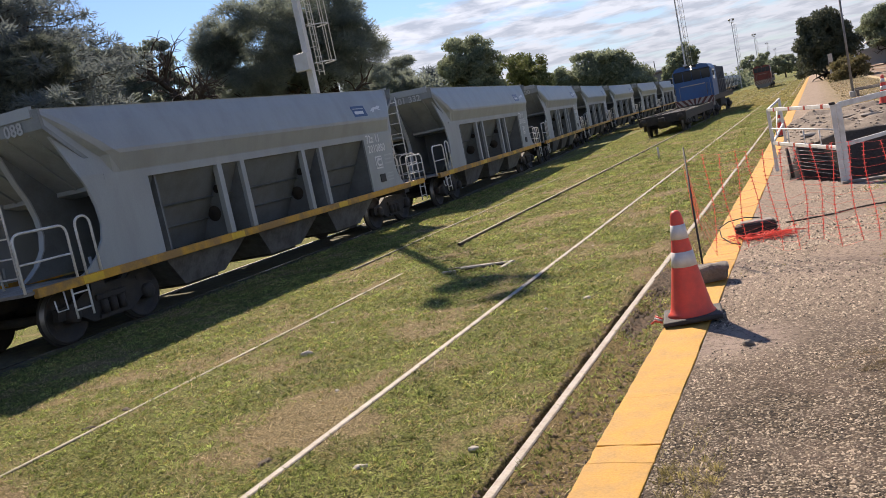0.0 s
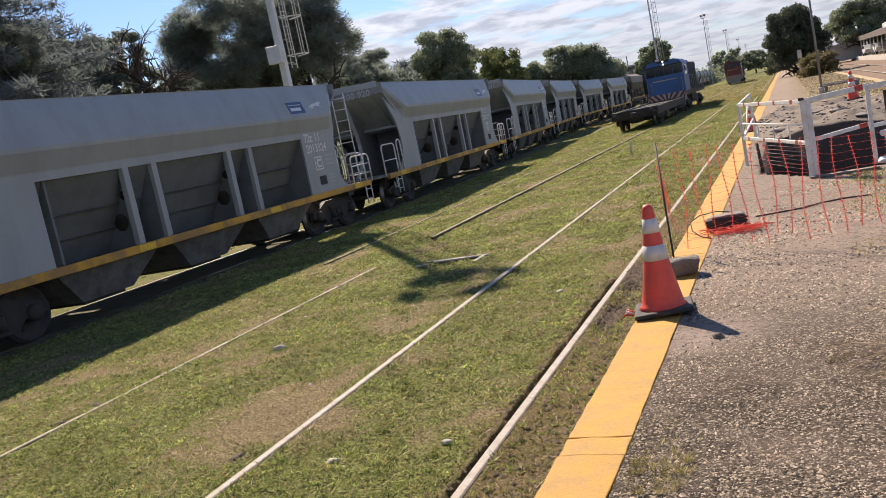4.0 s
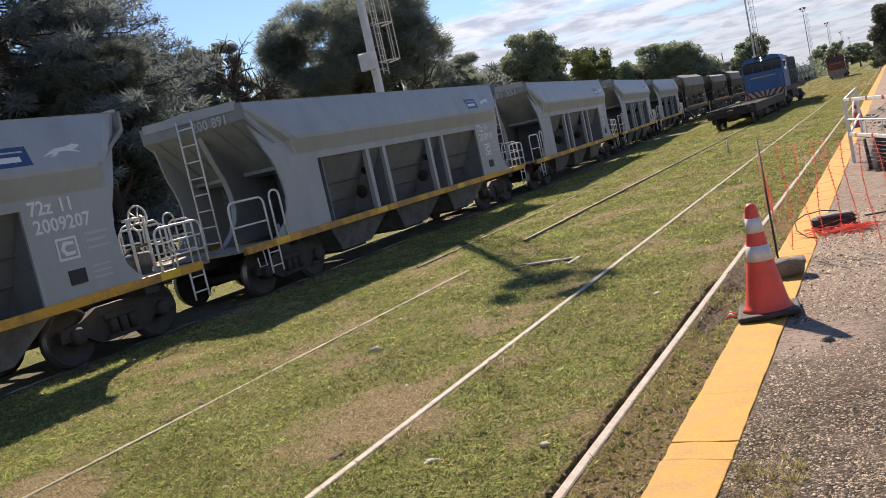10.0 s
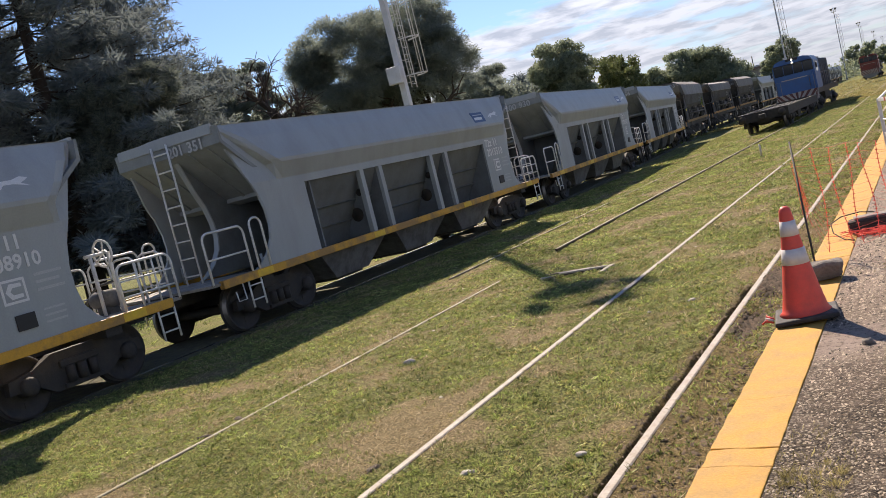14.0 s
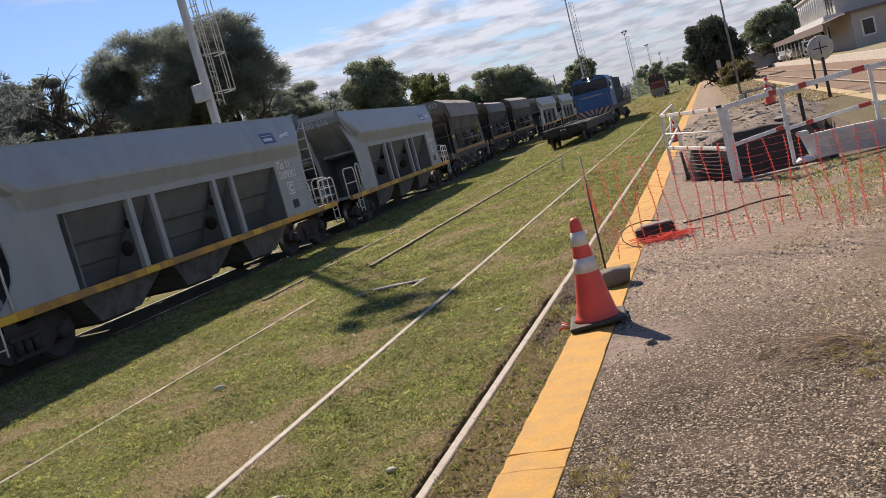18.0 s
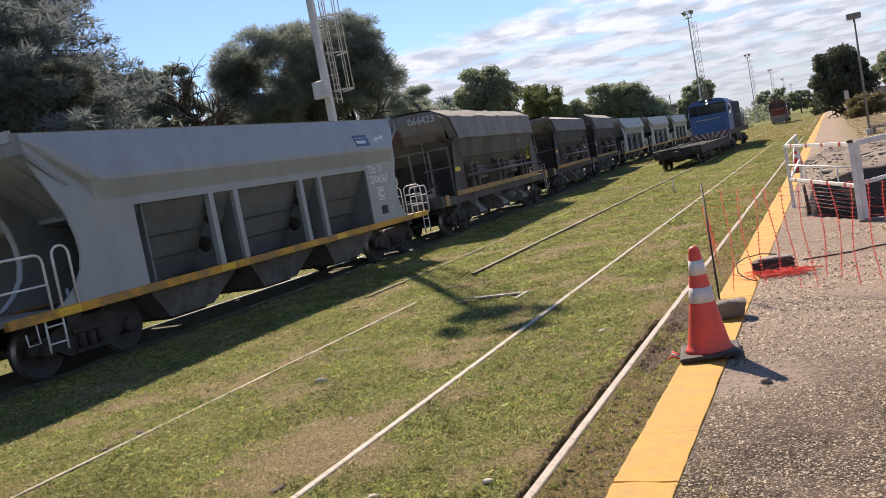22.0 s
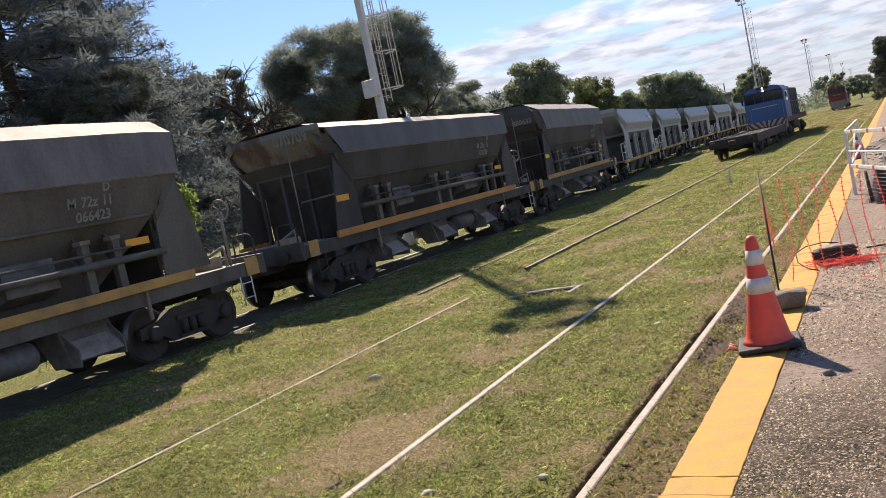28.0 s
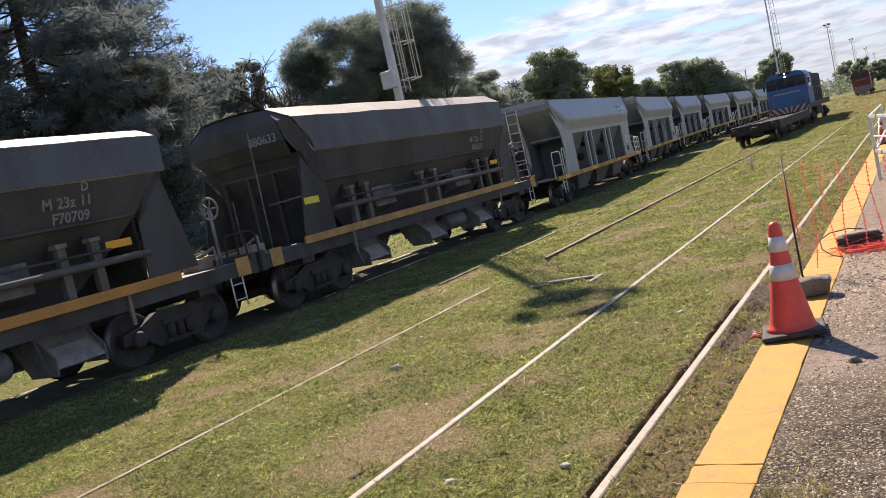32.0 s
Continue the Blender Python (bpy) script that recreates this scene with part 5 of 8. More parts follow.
# how far the train has rolled by each second
ROLLED = [(0, 0.0), (6, 26.4), (9, 39.6), (13, 56.9), (17.3, 75.2), (19, 82.4), (24.5, 105.5), (28, 120.1), (29, 124.2), (31, 132.3), (32, 136.1)]


def rolled(t):
    """A smooth curve through ROLLED."""
    ts, ss = zip(*ROLLED)
    v = np.gradient(ss, ts)
    k = min(max(int(np.searchsorted(ts, t) - 1), 0), len(ts) - 2)
    h = ts[k + 1] - ts[k]
    u = (t - ts[k]) / h
    return float((2 * u**3 - 3 * u**2 + 1) * ss[k] + (u**3 - 2 * u**2 + u) * h * v[k] + (-2 * u**3 + 3 * u**2) * ss[k + 1] + (u**3 - u**2) * h * v[k + 1])


def motions():
    times = [float(t) for t in range(33)]
    for w, middle, (a, b) in WAGONS:
        rows = []
        for t in times:
            s = middle - rolled(t)
            p, q = (Vector((train_x(s + d), s + d, 0)) for d in (a, b))
            m, way = (p + q) / 2, q - p
            rows.append((t, pose(m.x, m.y, 0, 0, 0, math.degrees(math.atan2(-way.x, way.y)))))
        walk(w, rows)
    fine = [k * 0.125 for k in range(257)]
    turns = [(t, math.degrees(rolled(t) / WHEEL)) for t in fine]
    for w, middle, _ in WAGONS:
        if middle < 185:
            for o in w.children:
                if o.name.startswith("wheelset"):
                    y = o.matrix_basis.translation.y
                    walk(o, [(t, pose(0, y, WHEEL, a, 0, 0)) for t, a in turns])


# ---- standing engines and the flat wagon on the second track ----
YARD_X = (RAILS[2] + RAILS[3]) / 2


def flat_wagon():
    w = thing("flat_wagon", "dark rusty empty flat wagon standing on the grass track", "wagon", at=pose(YARD_X, 53.7, 0))
    end = 6.6
    for k in range(8):
        y = -5.95 + 1.7 * k
        part("cross_beam", boxes((-1.1, 1.1, y - 0.12, y + 0.12, 0.88, 1.00)), M_IRON, w)
    for y in (-5.1, -3.4, -1.7, 0.0, 1.7, 3.4, 5.1):
        part("floor_plate", boxes((-1.0, 1.0, y - 0.7, y + 0.7, 0.95, 0.985)), M_DARK, w)
    for s in (-1, 1):
        part("side_beam", boxes((min(s * 1.1, s * 1.22), max(s * 1.1, s * 1.22), -end, end, 0.62, 1.03)), M_IRON, w)
        part("side_strip", boxes((min(s * 1.17, s * 1.235), max(s * 1.17, s * 1.235), -end, end, 1.03, 1.065)), M_POST, w, "dusty worn edge strip")
        bm = bmesh.new()
        for a, b in ((-3.6, 0.62), (3.6, 0.62)):
            rod(bm, [(s * 1.0, a, b), (s * 1.0, a * 0.45, 0.24), (s * 1.0, 0, 0.24)], 0.035, 6)
        part("truss_rod", bm, M_IRON, w)
        part("gear_box", boxes((min(s * 0.45, s * 0.98), max(s * 0.45, s * 0.98), -1.9 + 0.5 * s, -0.6 + 0.5 * s, 0.22, 0.55), bevel=0.03), M_IRON, w)
    part("centre_beam", boxes((-0.3, 0.3, -end, end, 0.46, 0.96)), M_IRON, w)
    part("brake_cylinder", turned(bmesh.new(), [(0.0, 0.9), (0.19, 0.9), (0.19, 1.9), (0.0, 1.95)], "y", (0.55, 0, 0.45), 12), M_IRON, w)
    for e in (-1, 1):
        part("end_beam", boxes((-1.22, 1.22, min(e * end, e * (end + 0.15)), max(e * end, e * (end + 0.15)), 0.62, 1.06)), M_IRON, w)
        part("coupler", boxes((-0.16, 0.16, min(e * 6.75, e * 7.2), max(e * 6.75, e * 7.2), 0.70, 0.94), bevel=0.04), M_IRON, w)
        for x in (-0.95, 0.95):
            bm = bmesh.new()
            turned(bm, [(0.08, e * 6.7), (0.08, e * 7.0), (0.17, e * 7.0), (0.17, e * 7.05), (0.0, e * 7.07)], "y", (x, 0, 0.84), 14)
            part("buffer", bm, M_IRON, w)
        part("bogie", BOGIE, None, w, at=pose(0, e * 4.9, 0))
        for a in (-0.875, 0.875):
            wheelset(w, e * 4.9 + a)


def engine(name, label, at, hull, second, stripes_white):
    """A hood-type diesel: cab in front over a striped pilot, a long hood with louvred doors behind, walkways and two bogies."""
    w = thing(name, label, "locomotive", at=at)
    part("frame", boxes((-1.36, 1.36, 0.3, 15.2, 1.08, 1.4)), M_DARK, w)
    bm = bmesh.new()
    slab(bm, [(-1.45, 1.44), (1.45, 1.44), (1.45, 0.78), (1.2, 0.66), (0.6, 0.20), (-0.6, 0.20), (-1.2, 0.66), (-1.45, 0.78)], "y", 0.0, 0.14)
    pilot = part("pilot", bm, M_ENGINE_GREY, w, "grey snow plough pilot")
    bm = bmesh.new()
    for s in (-1, 1):
        for k in range(6):
            u = 0.10 + k * 0.45
            q = [(u - 0.62, 0.80), (u - 0.39, 0.80), (u + 0.23, 1.44), (u, 1.44)]
            q = [(min(max(a, 0.02), 1.44) * s, b) for a, b in q]
            if abs(q[0][0] - q[1][0]) + abs(q[2][0] - q[3][0]) > 0.05:
                slab(bm, q, "y", -0.006, 0.0)
    part("warning_stripes", bm, stripes_white, pilot, "slanting warning stripes")
    part("stripe_ground", boxes((-1.45, 1.45, -0.003, 0.0, 0.80, 1.44)), M_STRIPE_DARK, pilot)
    # cab
    bm = bmesh.new()
    slab(bm, [(-1.42, 1.4), (1.42, 1.4), (1.42, 3.25), (1.2, 3.56), (0.8, 3.66), (-0.8, 3.66), (-1.2, 3.56), (-1.42, 3.25)], "y", 0.5, 3.6)
    cab = part("cab", bm, hull, w)
    bm = bmesh.new()
    slab(bm, [(-1.25, 1.4), (1.25, 1.4), (1.25, 2.5), (1.15, 2.62), (-1.15, 2.62), (-1.25, 2.5)], "y", 0.2, 0.55)
    part("short_nose", bm, hull, w)
    for x0, x1 in ((-1.34, -0.69), (-0.65, -0.02), (0.02, 0.65), (0.69, 1.34)):
        bm = boxes((x0, x1, 0.475, 0.505, 2.66, 3.27))
        win = part("windscreen", bm, M_GLASS_DARK, cab)
    for s in (-1, 1):
        part("side_window", boxes((min(s * 1.41, s * 1.43), max(s * 1.41, s * 1.43), 1.4, 2.6, 2.5, 3.15)), M_GLASS_DARK, cab)
    part("visor", boxes((-1.32, 1.32, 0.36, 0.52, 3.28, 3.34), bevel=0.01), M_DARK, cab)
    part("number_board", boxes((-0.42, 0.42, 0.46, 0.5, 3.50, 3.66), bevel=0.01), M_DARK, cab)
    part("nose_stripe", boxes((-0.9, 0.9, 0.19, 0.2, 2.30, 2.36)), M_STRIPE, w, "thin pale stripe across the nose")
    for s in (-1, 1):
        part("mirror", boxes((min(s * 1.5, s * 1.62), max(s * 1.5, s * 1.62), 0.6, 0.66, 2.7, 3.05)), M_DARK, cab)
        part("ladder_step", boxes((min(s * 1.2, s * 1.46), max(s * 1.2, s * 1.46), 0.2, 0.34, 0.45, 0.5), (min(s * 1.2, s * 1.46), max(s * 1.2, s * 1.46), 0.2, 0.34, 0.75, 0.8)), M_IRON, w)
    for z in (3.36, 3.57):
        bm = bmesh.new()
        turned(bm, [(0.0, 0.40), (0.05, 0.40), (0.08, 0.5)], "y", (0.02, 0, z), 12)
        part("headlight", bm, M_LIT if stripes_white is M_STRIPE and hull is M_ENGINE_BLUE else M_WHITE, cab, "round lit headlight")
    bm = boxes((-0.95, 0.95, 3.6, 14.3, 1.4, 3.45), bevel=0.12)
    hood = part("hood", bm, second, w)
    for k in range(8):
        for s in (-1, 1):
            y = 4.1 + k * 1.2
            part("hood_door", boxes((min(s * 0.95, s * 0.975), max(s * 0.95, s * 0.975), y, y + 1.0, 1.6, 3.0), bevel=0.01), second, hood)
    for y in (6.0, 9.0, 11.5, 12.9):
        bm = bmesh.new()
        turned(bm, [(0.5, 3.42), (0.5, 3.60), (0.42, 3.64), (0.0, 3.64)], "z", (0, y, 0), 18)
        part("roof_fan", bm, M_ENGINE_GREY, hood)
    for s in (-1, 1):
        part("walkway", boxes((min(s * 0.95, s * 1.42), max(s * 0.95, s * 1.42), 3.6, 15.2, 1.4, 1.45)), M_IRON, w)
        bm = bmesh.new()
        for k in range(9):
            rod(bm, [(s * 1.4, 3.8 + k * 1.35, 1.5), (s * 1.4, 3.8 + k * 1.35, 2.4)], 0.018, 6)
        rod(bm, [(s * 1.4, 3.8, 2.4), (s * 1.4, 14.7, 2.4)], 0.02, 6)
        part("handrail", bm, M_ENGINE_GREY, w)
        bm = bmesh.new()
        rod(bm, [(s * 1.3, 0.06, 1.44), (s * 1.3, 0.06, 2.3), (s * 1.0, 0.06, 2.3), (s * 1.0, 0.06, 1.44)], 0.02, 6)
        part("front_handrail", bm, M_ENGINE_GREY, w)
    bm = bmesh.new()
    slab(bm, [(-1.2, 1.05), (1.2, 1.05), (1.2, 0.6), (1.0, 0.42), (-1.0, 0.42), (-1.2, 0.6)], "y", 5.9, 9.6)
    part("fuel_tank", bm, M_IRON, w)
    for y in (2.9, 12.4):
        part("bogie", BOGIE, None, w, at=pose(0, y, 0))
        for a in (-0.875, 0.875):
            wheelset(w, y + a)
    for ob in w.children_recursive:          # the body is narrow for its broad-gauge bogies
        if not ob.name.startswith(("bogie", "wheelset")):
            ob.data.transform(Matrix.Diagonal((0.88, 1, 1, 1)))
    return w


M_ENGINE_BLUE = material("faded_blue_engine_paint", (0.03, 0.12, 0.31), 0.45, spots=(0.045, 0.09, 0.18), scale=1.5, amount=0.5, grain=0.06, grain_scale=20)
M_ENGINE_DARK = material("dark_blue_grey_hood", (0.012, 0.022, 0.042), 0.8, spots=(0.03, 0.03, 0.03), scale=2, amount=0.6, grain=0.1, grain_scale=20)
M_ENGINE_RED = material("dull_red_engine_paint", (0.20, 0.035, 0.025), 0.6, spots=(0.08, 0.03, 0.025), scale=1.5, amount=0.6, grain=0.1, grain_scale=20)
M_ENGINE_GREY = material("weathered_grey_steel", (0.22, 0.22, 0.22), 0.65, spots=(0.1, 0.09, 0.08), scale=3, amount=0.6, grain=0.1, grain_scale=30)
M_STRIPE_DARK = material("dull_red_brown_stripe", (0.15, 0.045, 0.035), 0.6, spots=(0.08, 0.04, 0.03), scale=3, amount=0.6, grain=0.1)
M_STRIPE = material("cream_stripe", (0.42, 0.37, 0.31), 0.55, grain=0.1)


def build_yard():
    flat_wagon()
    engine("diesel_locomotive", "standing blue hood diesel locomotive with striped pilot", pose(YARD_X + 0.05, 61.0, 0), M_ENGINE_BLUE, M_ENGINE_DARK, M_STRIPE)
    engine("red_diesel_locomotive", "distant dull red diesel locomotive with striped pilot", pose(YARD_X, 148.0, 0), M_ENGINE_RED, M_ENGINE_RED, M_STRIPE)


# ---- floodlight masts ----
M_MAST = material("white_mast_paint", (0.54, 0.55, 0.56), 0.5, spots=(0.4, 0.38, 0.35), scale=3, amount=0.4, grain=0.05)


def mast(x, y, high, turn=0.0, box_at=5.45):
    w = thing("floodlight_mast", "tall white floodlight mast with caged ladder", "light mast", "masts along the yard", at=pose(x, y, -0.1, 0, 0, turn))
    bm = bmesh.new()
    slab(bm, [(-0.21, -0.21), (0.21, -0.21), (0.21, 0.21), (-0.21, 0.21)], "z", 0, 0.4)
    one = [bm.verts.new((a * 0.125, b * 0.125, 0.4)) for a, b in ((-1, -1), (1, -1), (1, 1), (-1, 1))]
    two = [bm.verts.new((a * 0.085, b * 0.085, high)) for a, b in ((-1, -1), (1, -1), (1, 1), (-1, 1))]
    for k in range(4):
        bm.faces.new((one[k], one[(k + 1) % 4], two[(k + 1) % 4], two[k]))
    part("column", bm, M_MAST, w)
    bm = ladder(bmesh.new(), 0.42, 0.0, 5.2, high - 0.6, 0.36, "y", 42, 0.02)
    for k in range(14):
        z = 5.4 + k * (high - 6.2) / 13
        rod(bm, [(0.19, 0, z), (0.42, 0, z)], 0.015, 5)
    part("ladder", bm, M_MAST, w)
    bm = bmesh.new()
    n = 9
    for k in range(n):
        z = 5.6 + k * (high - 6.4) / (n - 1)
        rod(bm, [(0.42 + 0.62 * math.sin(a), 0.36 * math.cos(a), z) for a in np.linspace(0, math.pi, 9)], 0.022, 5)
    for a in np.linspace(0.35, math.pi - 0.35, 4):
        rod(bm, [(0.42 + 0.62 * math.sin(a), 0.36 * math.cos(a), z) for z in (5.6, high - 0.8)], 0.018, 5)
    part("ladder_cage", bm, M_MAST, w)
    part("control_box", boxes((-0.34, 0.20, -0.40, -0.15, box_at, box_at + 0.60), bevel=0.02), M_MAST, w, "pale grey control box")
    bm = bmesh.new()
    for z in (high - 0.05, high + 0.95):
        rod(bm, [(0.55 * math.cos(a), 0.55 * math.sin(a), z) for a in (2 * math.pi * k / 12 for k in range(12))], 0.035, 5, closed=True)
    for k in range(8):
        a = 2 * math.pi * k / 8
        rod(bm, [(0.55 * math.cos(a), 0.55 * math.sin(a), high - 0.05), (0.55 * math.cos(a), 0.55 * math.sin(a), high + 0.95)], 0.025, 5)
    turned(bm, [(0.0, high - 0.1), (0.55, high - 0.1), (0.55, high - 0.05), (0.0, high - 0.05)], "z", sides=12)
    part("platform_basket", bm, M_MAST, w)
    for k in range(4):
        a = 2 * math.pi * (k + 0.5) / 4
        bm = boxes((-0.28, 0.28, 0.0, 0.22, -0.22, 0.22), bevel=0.03)
        lampo = part("floodlight", bm, M_ENGINE_GREY, w)
        lampo.matrix_basis = pose(0.62 * math.cos(a), 0.62 * math.sin(a), high + 0.75, -25, 0, math.degrees(a) - 90)
    bm = rod(bmesh.new(), [(0, 0, high), (0, 0, high + 1.6)], 0.03, 6, 0.01)
    part("lightning_rod", bm, M_MAST, w)


def build_masts():
    for x, y, h in ((-15.85, 27.05, 16.6), (-17.0, 134.9, 17.9), (-18.5, 254.9, 17.9), (-19.6, 371.0, 17.9), (-21.1, 508.0, 17.9), (-22.8, 655.0, 17.9)):
        mast(x, y, h)

# ---- trees ----


def cluster(rnd, points, size, flat, count, spread, needle):
    """Leaf blades (verts, faces) scattered round the given centres."""
    n = len(points) * count
    c = np.repeat(np.array(points, float), count, 0)
    d = rnd.normal(size=(n, 3))
    d /= np.linalg.norm(d, axis=1, keepdims=True)
    d *= (rnd.random((n, 1)) ** 0.5) * np.array([spread, spread, spread * flat])
    p = c + d
    a = rnd.normal(size=(n, 3))
    a /= np.linalg.norm(a, axis=1, keepdims=True)
    if needle:
        a = a * 0.5 + d / (np.linalg.norm(d, axis=1, keepdims=True) + 1e-6)
        a /= np.linalg.norm(a, axis=1, keepdims=True)
    b = np.cross(a, rnd.normal(size=(n, 3)))
    b /= np.linalg.norm(b, axis=1, keepdims=True)
    s = size * (0.6 + 0.8 * rnd.random((n, 1)))
    wide = 0.17 if needle else 0.5
    verts = np.stack([p - a * s * 0.8 + b * s * wide, p - a * s * 0.8 - b * s * wide, p + a * s], 1).reshape(-1, 3)
    return verts


def leaf_mesh(name, verts, mat, parent, label=""):
    me = bpy.data.meshes.new(name)
    n = len(verts) // 3
    me.vertices.add(len(verts))
    me.vertices.foreach_set("co", verts.astype(np.float32).ravel())
    me.loops.add(n * 3)
    me.loops.foreach_set("vertex_index", np.arange(n * 3, dtype=np.int32))
    me.polygons.add(n)
    me.polygons.foreach_set("loop_start", np.arange(n, dtype=np.int32) * 3)
    me.update(calc_edges=True)
    me.materials.append(mat)
    return part(name, me, None, parent, label)


def limbs(bm, rnd, base, way, length, r, depth, ends, droop=0.0, split=3):
    """A branch that bends and forks; the tips are added to ends."""
    p, pts = Vector(base), [Vector(base)]
    d = Vector(way).normalized()
    for k in range(4):
        d = (d + Vector(rnd.normal(size=3)) * 0.16 + Vector((0, 0, -droop))).normalized()
        p = p + d * length / 4
        pts.append(p.copy())
    rod(bm, pts, r, 6 if depth > 1 else 5, r * 0.55, cap=False)
    if depth == 0:
        ends.append(p)
        return
    ends.append(p)
    for k in range(split):
        q = pts[2 + k % 3]
        turn = Vector(rnd.normal(size=3)) * 0.75
        limbs(bm, rnd, q, d + turn + Vector((0, 0, 0.15)), length * (0.55 + 0.25 * rnd.random()), r * 0.5, depth - 1, ends, droop, split)


def tree(name, label, at, shape, high, wide, mat, seed, count=60, leaf=0.22, trunk=0.3, bare=False, clumps=70, spread=0.9, group="", flat=0.7, lobes=15):
    """shape: round, umbrella (a flat-topped pine), cone (a dark conifer) or long (a hedge-like row)."""
    rnd = np.random.default_rng(seed)
    w = thing(name, label, "tree", group, at=pose(*at))
    bm, ends = bmesh.new(), []
    if shape == "cone":
        rod(bm, [(0, 0, -0.2), (0.1, 0, high * 0.4), (0, 0.1, high * 0.97)], trunk, 8, 0.04)
        pts = []
        tiers = int(high * 1.5)
        for k in range(tiers):
            f = (k + 0.6) / tiers
            z = high * (0.06 + 0.93 * f)
            reach = wide * (1 - f) ** 0.75 * (0.8 + 0.4 * rnd.random())
            arms = max(4, int(6 * (1 - f) + 3))
            for j in range(arms):
                a = 2 * math.pi * (j + rnd.random()) / arms
                rr = reach * (0.75 + 0.4 * rnd.random())
                tip = Vector((rr * math.cos(a), rr * math.sin(a), z - 0.12 * rr + 0.35))
                rod(bm, [(0, 0, z), (tip.x * 0.5, tip.y * 0.5, z - 0.10 * rr), tip], 0.05, 4, 0.015, cap=False)
                for q in np.linspace(0.35, 1.0, max(2, int(rr * 1.6))):
                    pts.append((tip.x * q, tip.y * q, z + (tip.z - z) * q + rnd.normal() * 0.1))
    else:
        crown0 = 0.64 if bare else {"umbrella": 0.45, "round": 0.28, "long": 0.1}[shape]
        lean = Vector((rnd.normal() * 0.04, rnd.normal() * 0.04, 1))
        top = lean * high * crown0
        rod(bm, [(0, 0, -0.2), lean * high * crown0 * 0.5, top], trunk, 8, trunk * 0.7)
        arms = 7 if not bare else 5
        for k in range(arms):
            a = 2 * math.pi * (k + rnd.random() * 0.6) / arms
            tilt = 1.3 if bare else {"umbrella": 0.7, "round": 0.9, "long": 0.6}[shape]
            limbs(bm, rnd, top * (0.75 + 0.25 * rnd.random()), (math.cos(a), math.sin(a), tilt * (0.6 + rnd.random())), wide * 0.55 if not bare else high * 0.17, trunk * 0.5, 2 if not bare else 3, ends, 0.0, 3 if not bare else 4)
        pts = []
        z0 = high * (crown0 if shape == "umbrella" else crown0 * 0.75)
        # the crown is a heap of separate rounded boughs, needles and leaves lie on their outsides
        boughs = []
        for k in range(lobes):
            a, f = 2.4 * k + rnd.random(), (k + 0.5) / lobes
            rise = 0.16 + 0.70 * f + 0.06 * rnd.normal()
            out = (0.70 if shape == "umbrella" else 0.62) * math.sqrt(max(0.0, 1 - (abs(rise - (0.45 if shape == "umbrella" else 0.36)) / 0.66) ** 2)) * (0.55 + 0.45 * rnd.random())
            boughs.append((math.cos(a) * out, math.sin(a) * out, rise, (0.25 + 0.16 * rnd.random()) * (16 / lobes) ** 0.33))
        while len(pts) < clumps:
            bx, by, bz, br = boughs[rnd.integers(0, lobes)]
            v = rnd.normal(size=3)
            v /= np.linalg.norm(v)
            if v[2] < -0.45:
                continue
            q = br * (0.62 + 0.42 * rnd.random())
            pts.append(((bx + v[0] * q) * wide * 1.12, (by + v[1] * q) * wide * 1.12, min(z0 + (high - z0) * (bz + v[2] * q * 0.8), high)))
    part("trunk", bm, M_BARK, w)
    if not bare:
        leaf_mesh("crown", cluster(rnd, pts, leaf, flat, count, spread, shape in ("cone", "umbrella")), mat, w)
    return w


# pine and summer leaf colours are lifted to stand in for haze
L_PINE = leaves("dark_pine_needles", (0.14, 0.17, 0.175), (0.20, 0.23, 0.225), 0.9, 0.45)
L_PINE2 = leaves("stone_pine_needles", (0.17, 0.205, 0.18), (0.27, 0.305, 0.25), 0.85,  0.58)
L_PINE3 = leaves("tufted_pine_needles", (0.105, 0.13, 0.118), (0.20, 0.225, 0.185), 0.8, 0.5)
L_GREEN = leaves("hazed_summer_leaves", (0.18, 0.215, 0.15), (0.30, 0.34, 0.22), 0.7, 0.5)
L_WEED = leaves("weed_leaves", (0.12, 0.19, 0.04), (0.25, 0.32, 0.08), 0.6, 0.5)
L_LIGHT = leaves("pale_willow_leaves", (0.10, 0.13, 0.05), (0.20, 0.22, 0.09), 0.55, 0.4)
L_SHRUB = leaves("reddish_shrub_leaves", (0.16, 0.13, 0.07), (0.22, 0.20, 0.09), 0.7, 0.4)
L_DARK = leaves("dark_evergreen_leaves", (0.07, 0.085, 0.06), (0.12, 0.135, 0.09), 0.7, 0.3)


def polar(az, d):
    """A place at an angle to the right of the rails, as seen from the platform."""
    return d * math.sin(radians(az)), d * math.cos(radians(az))


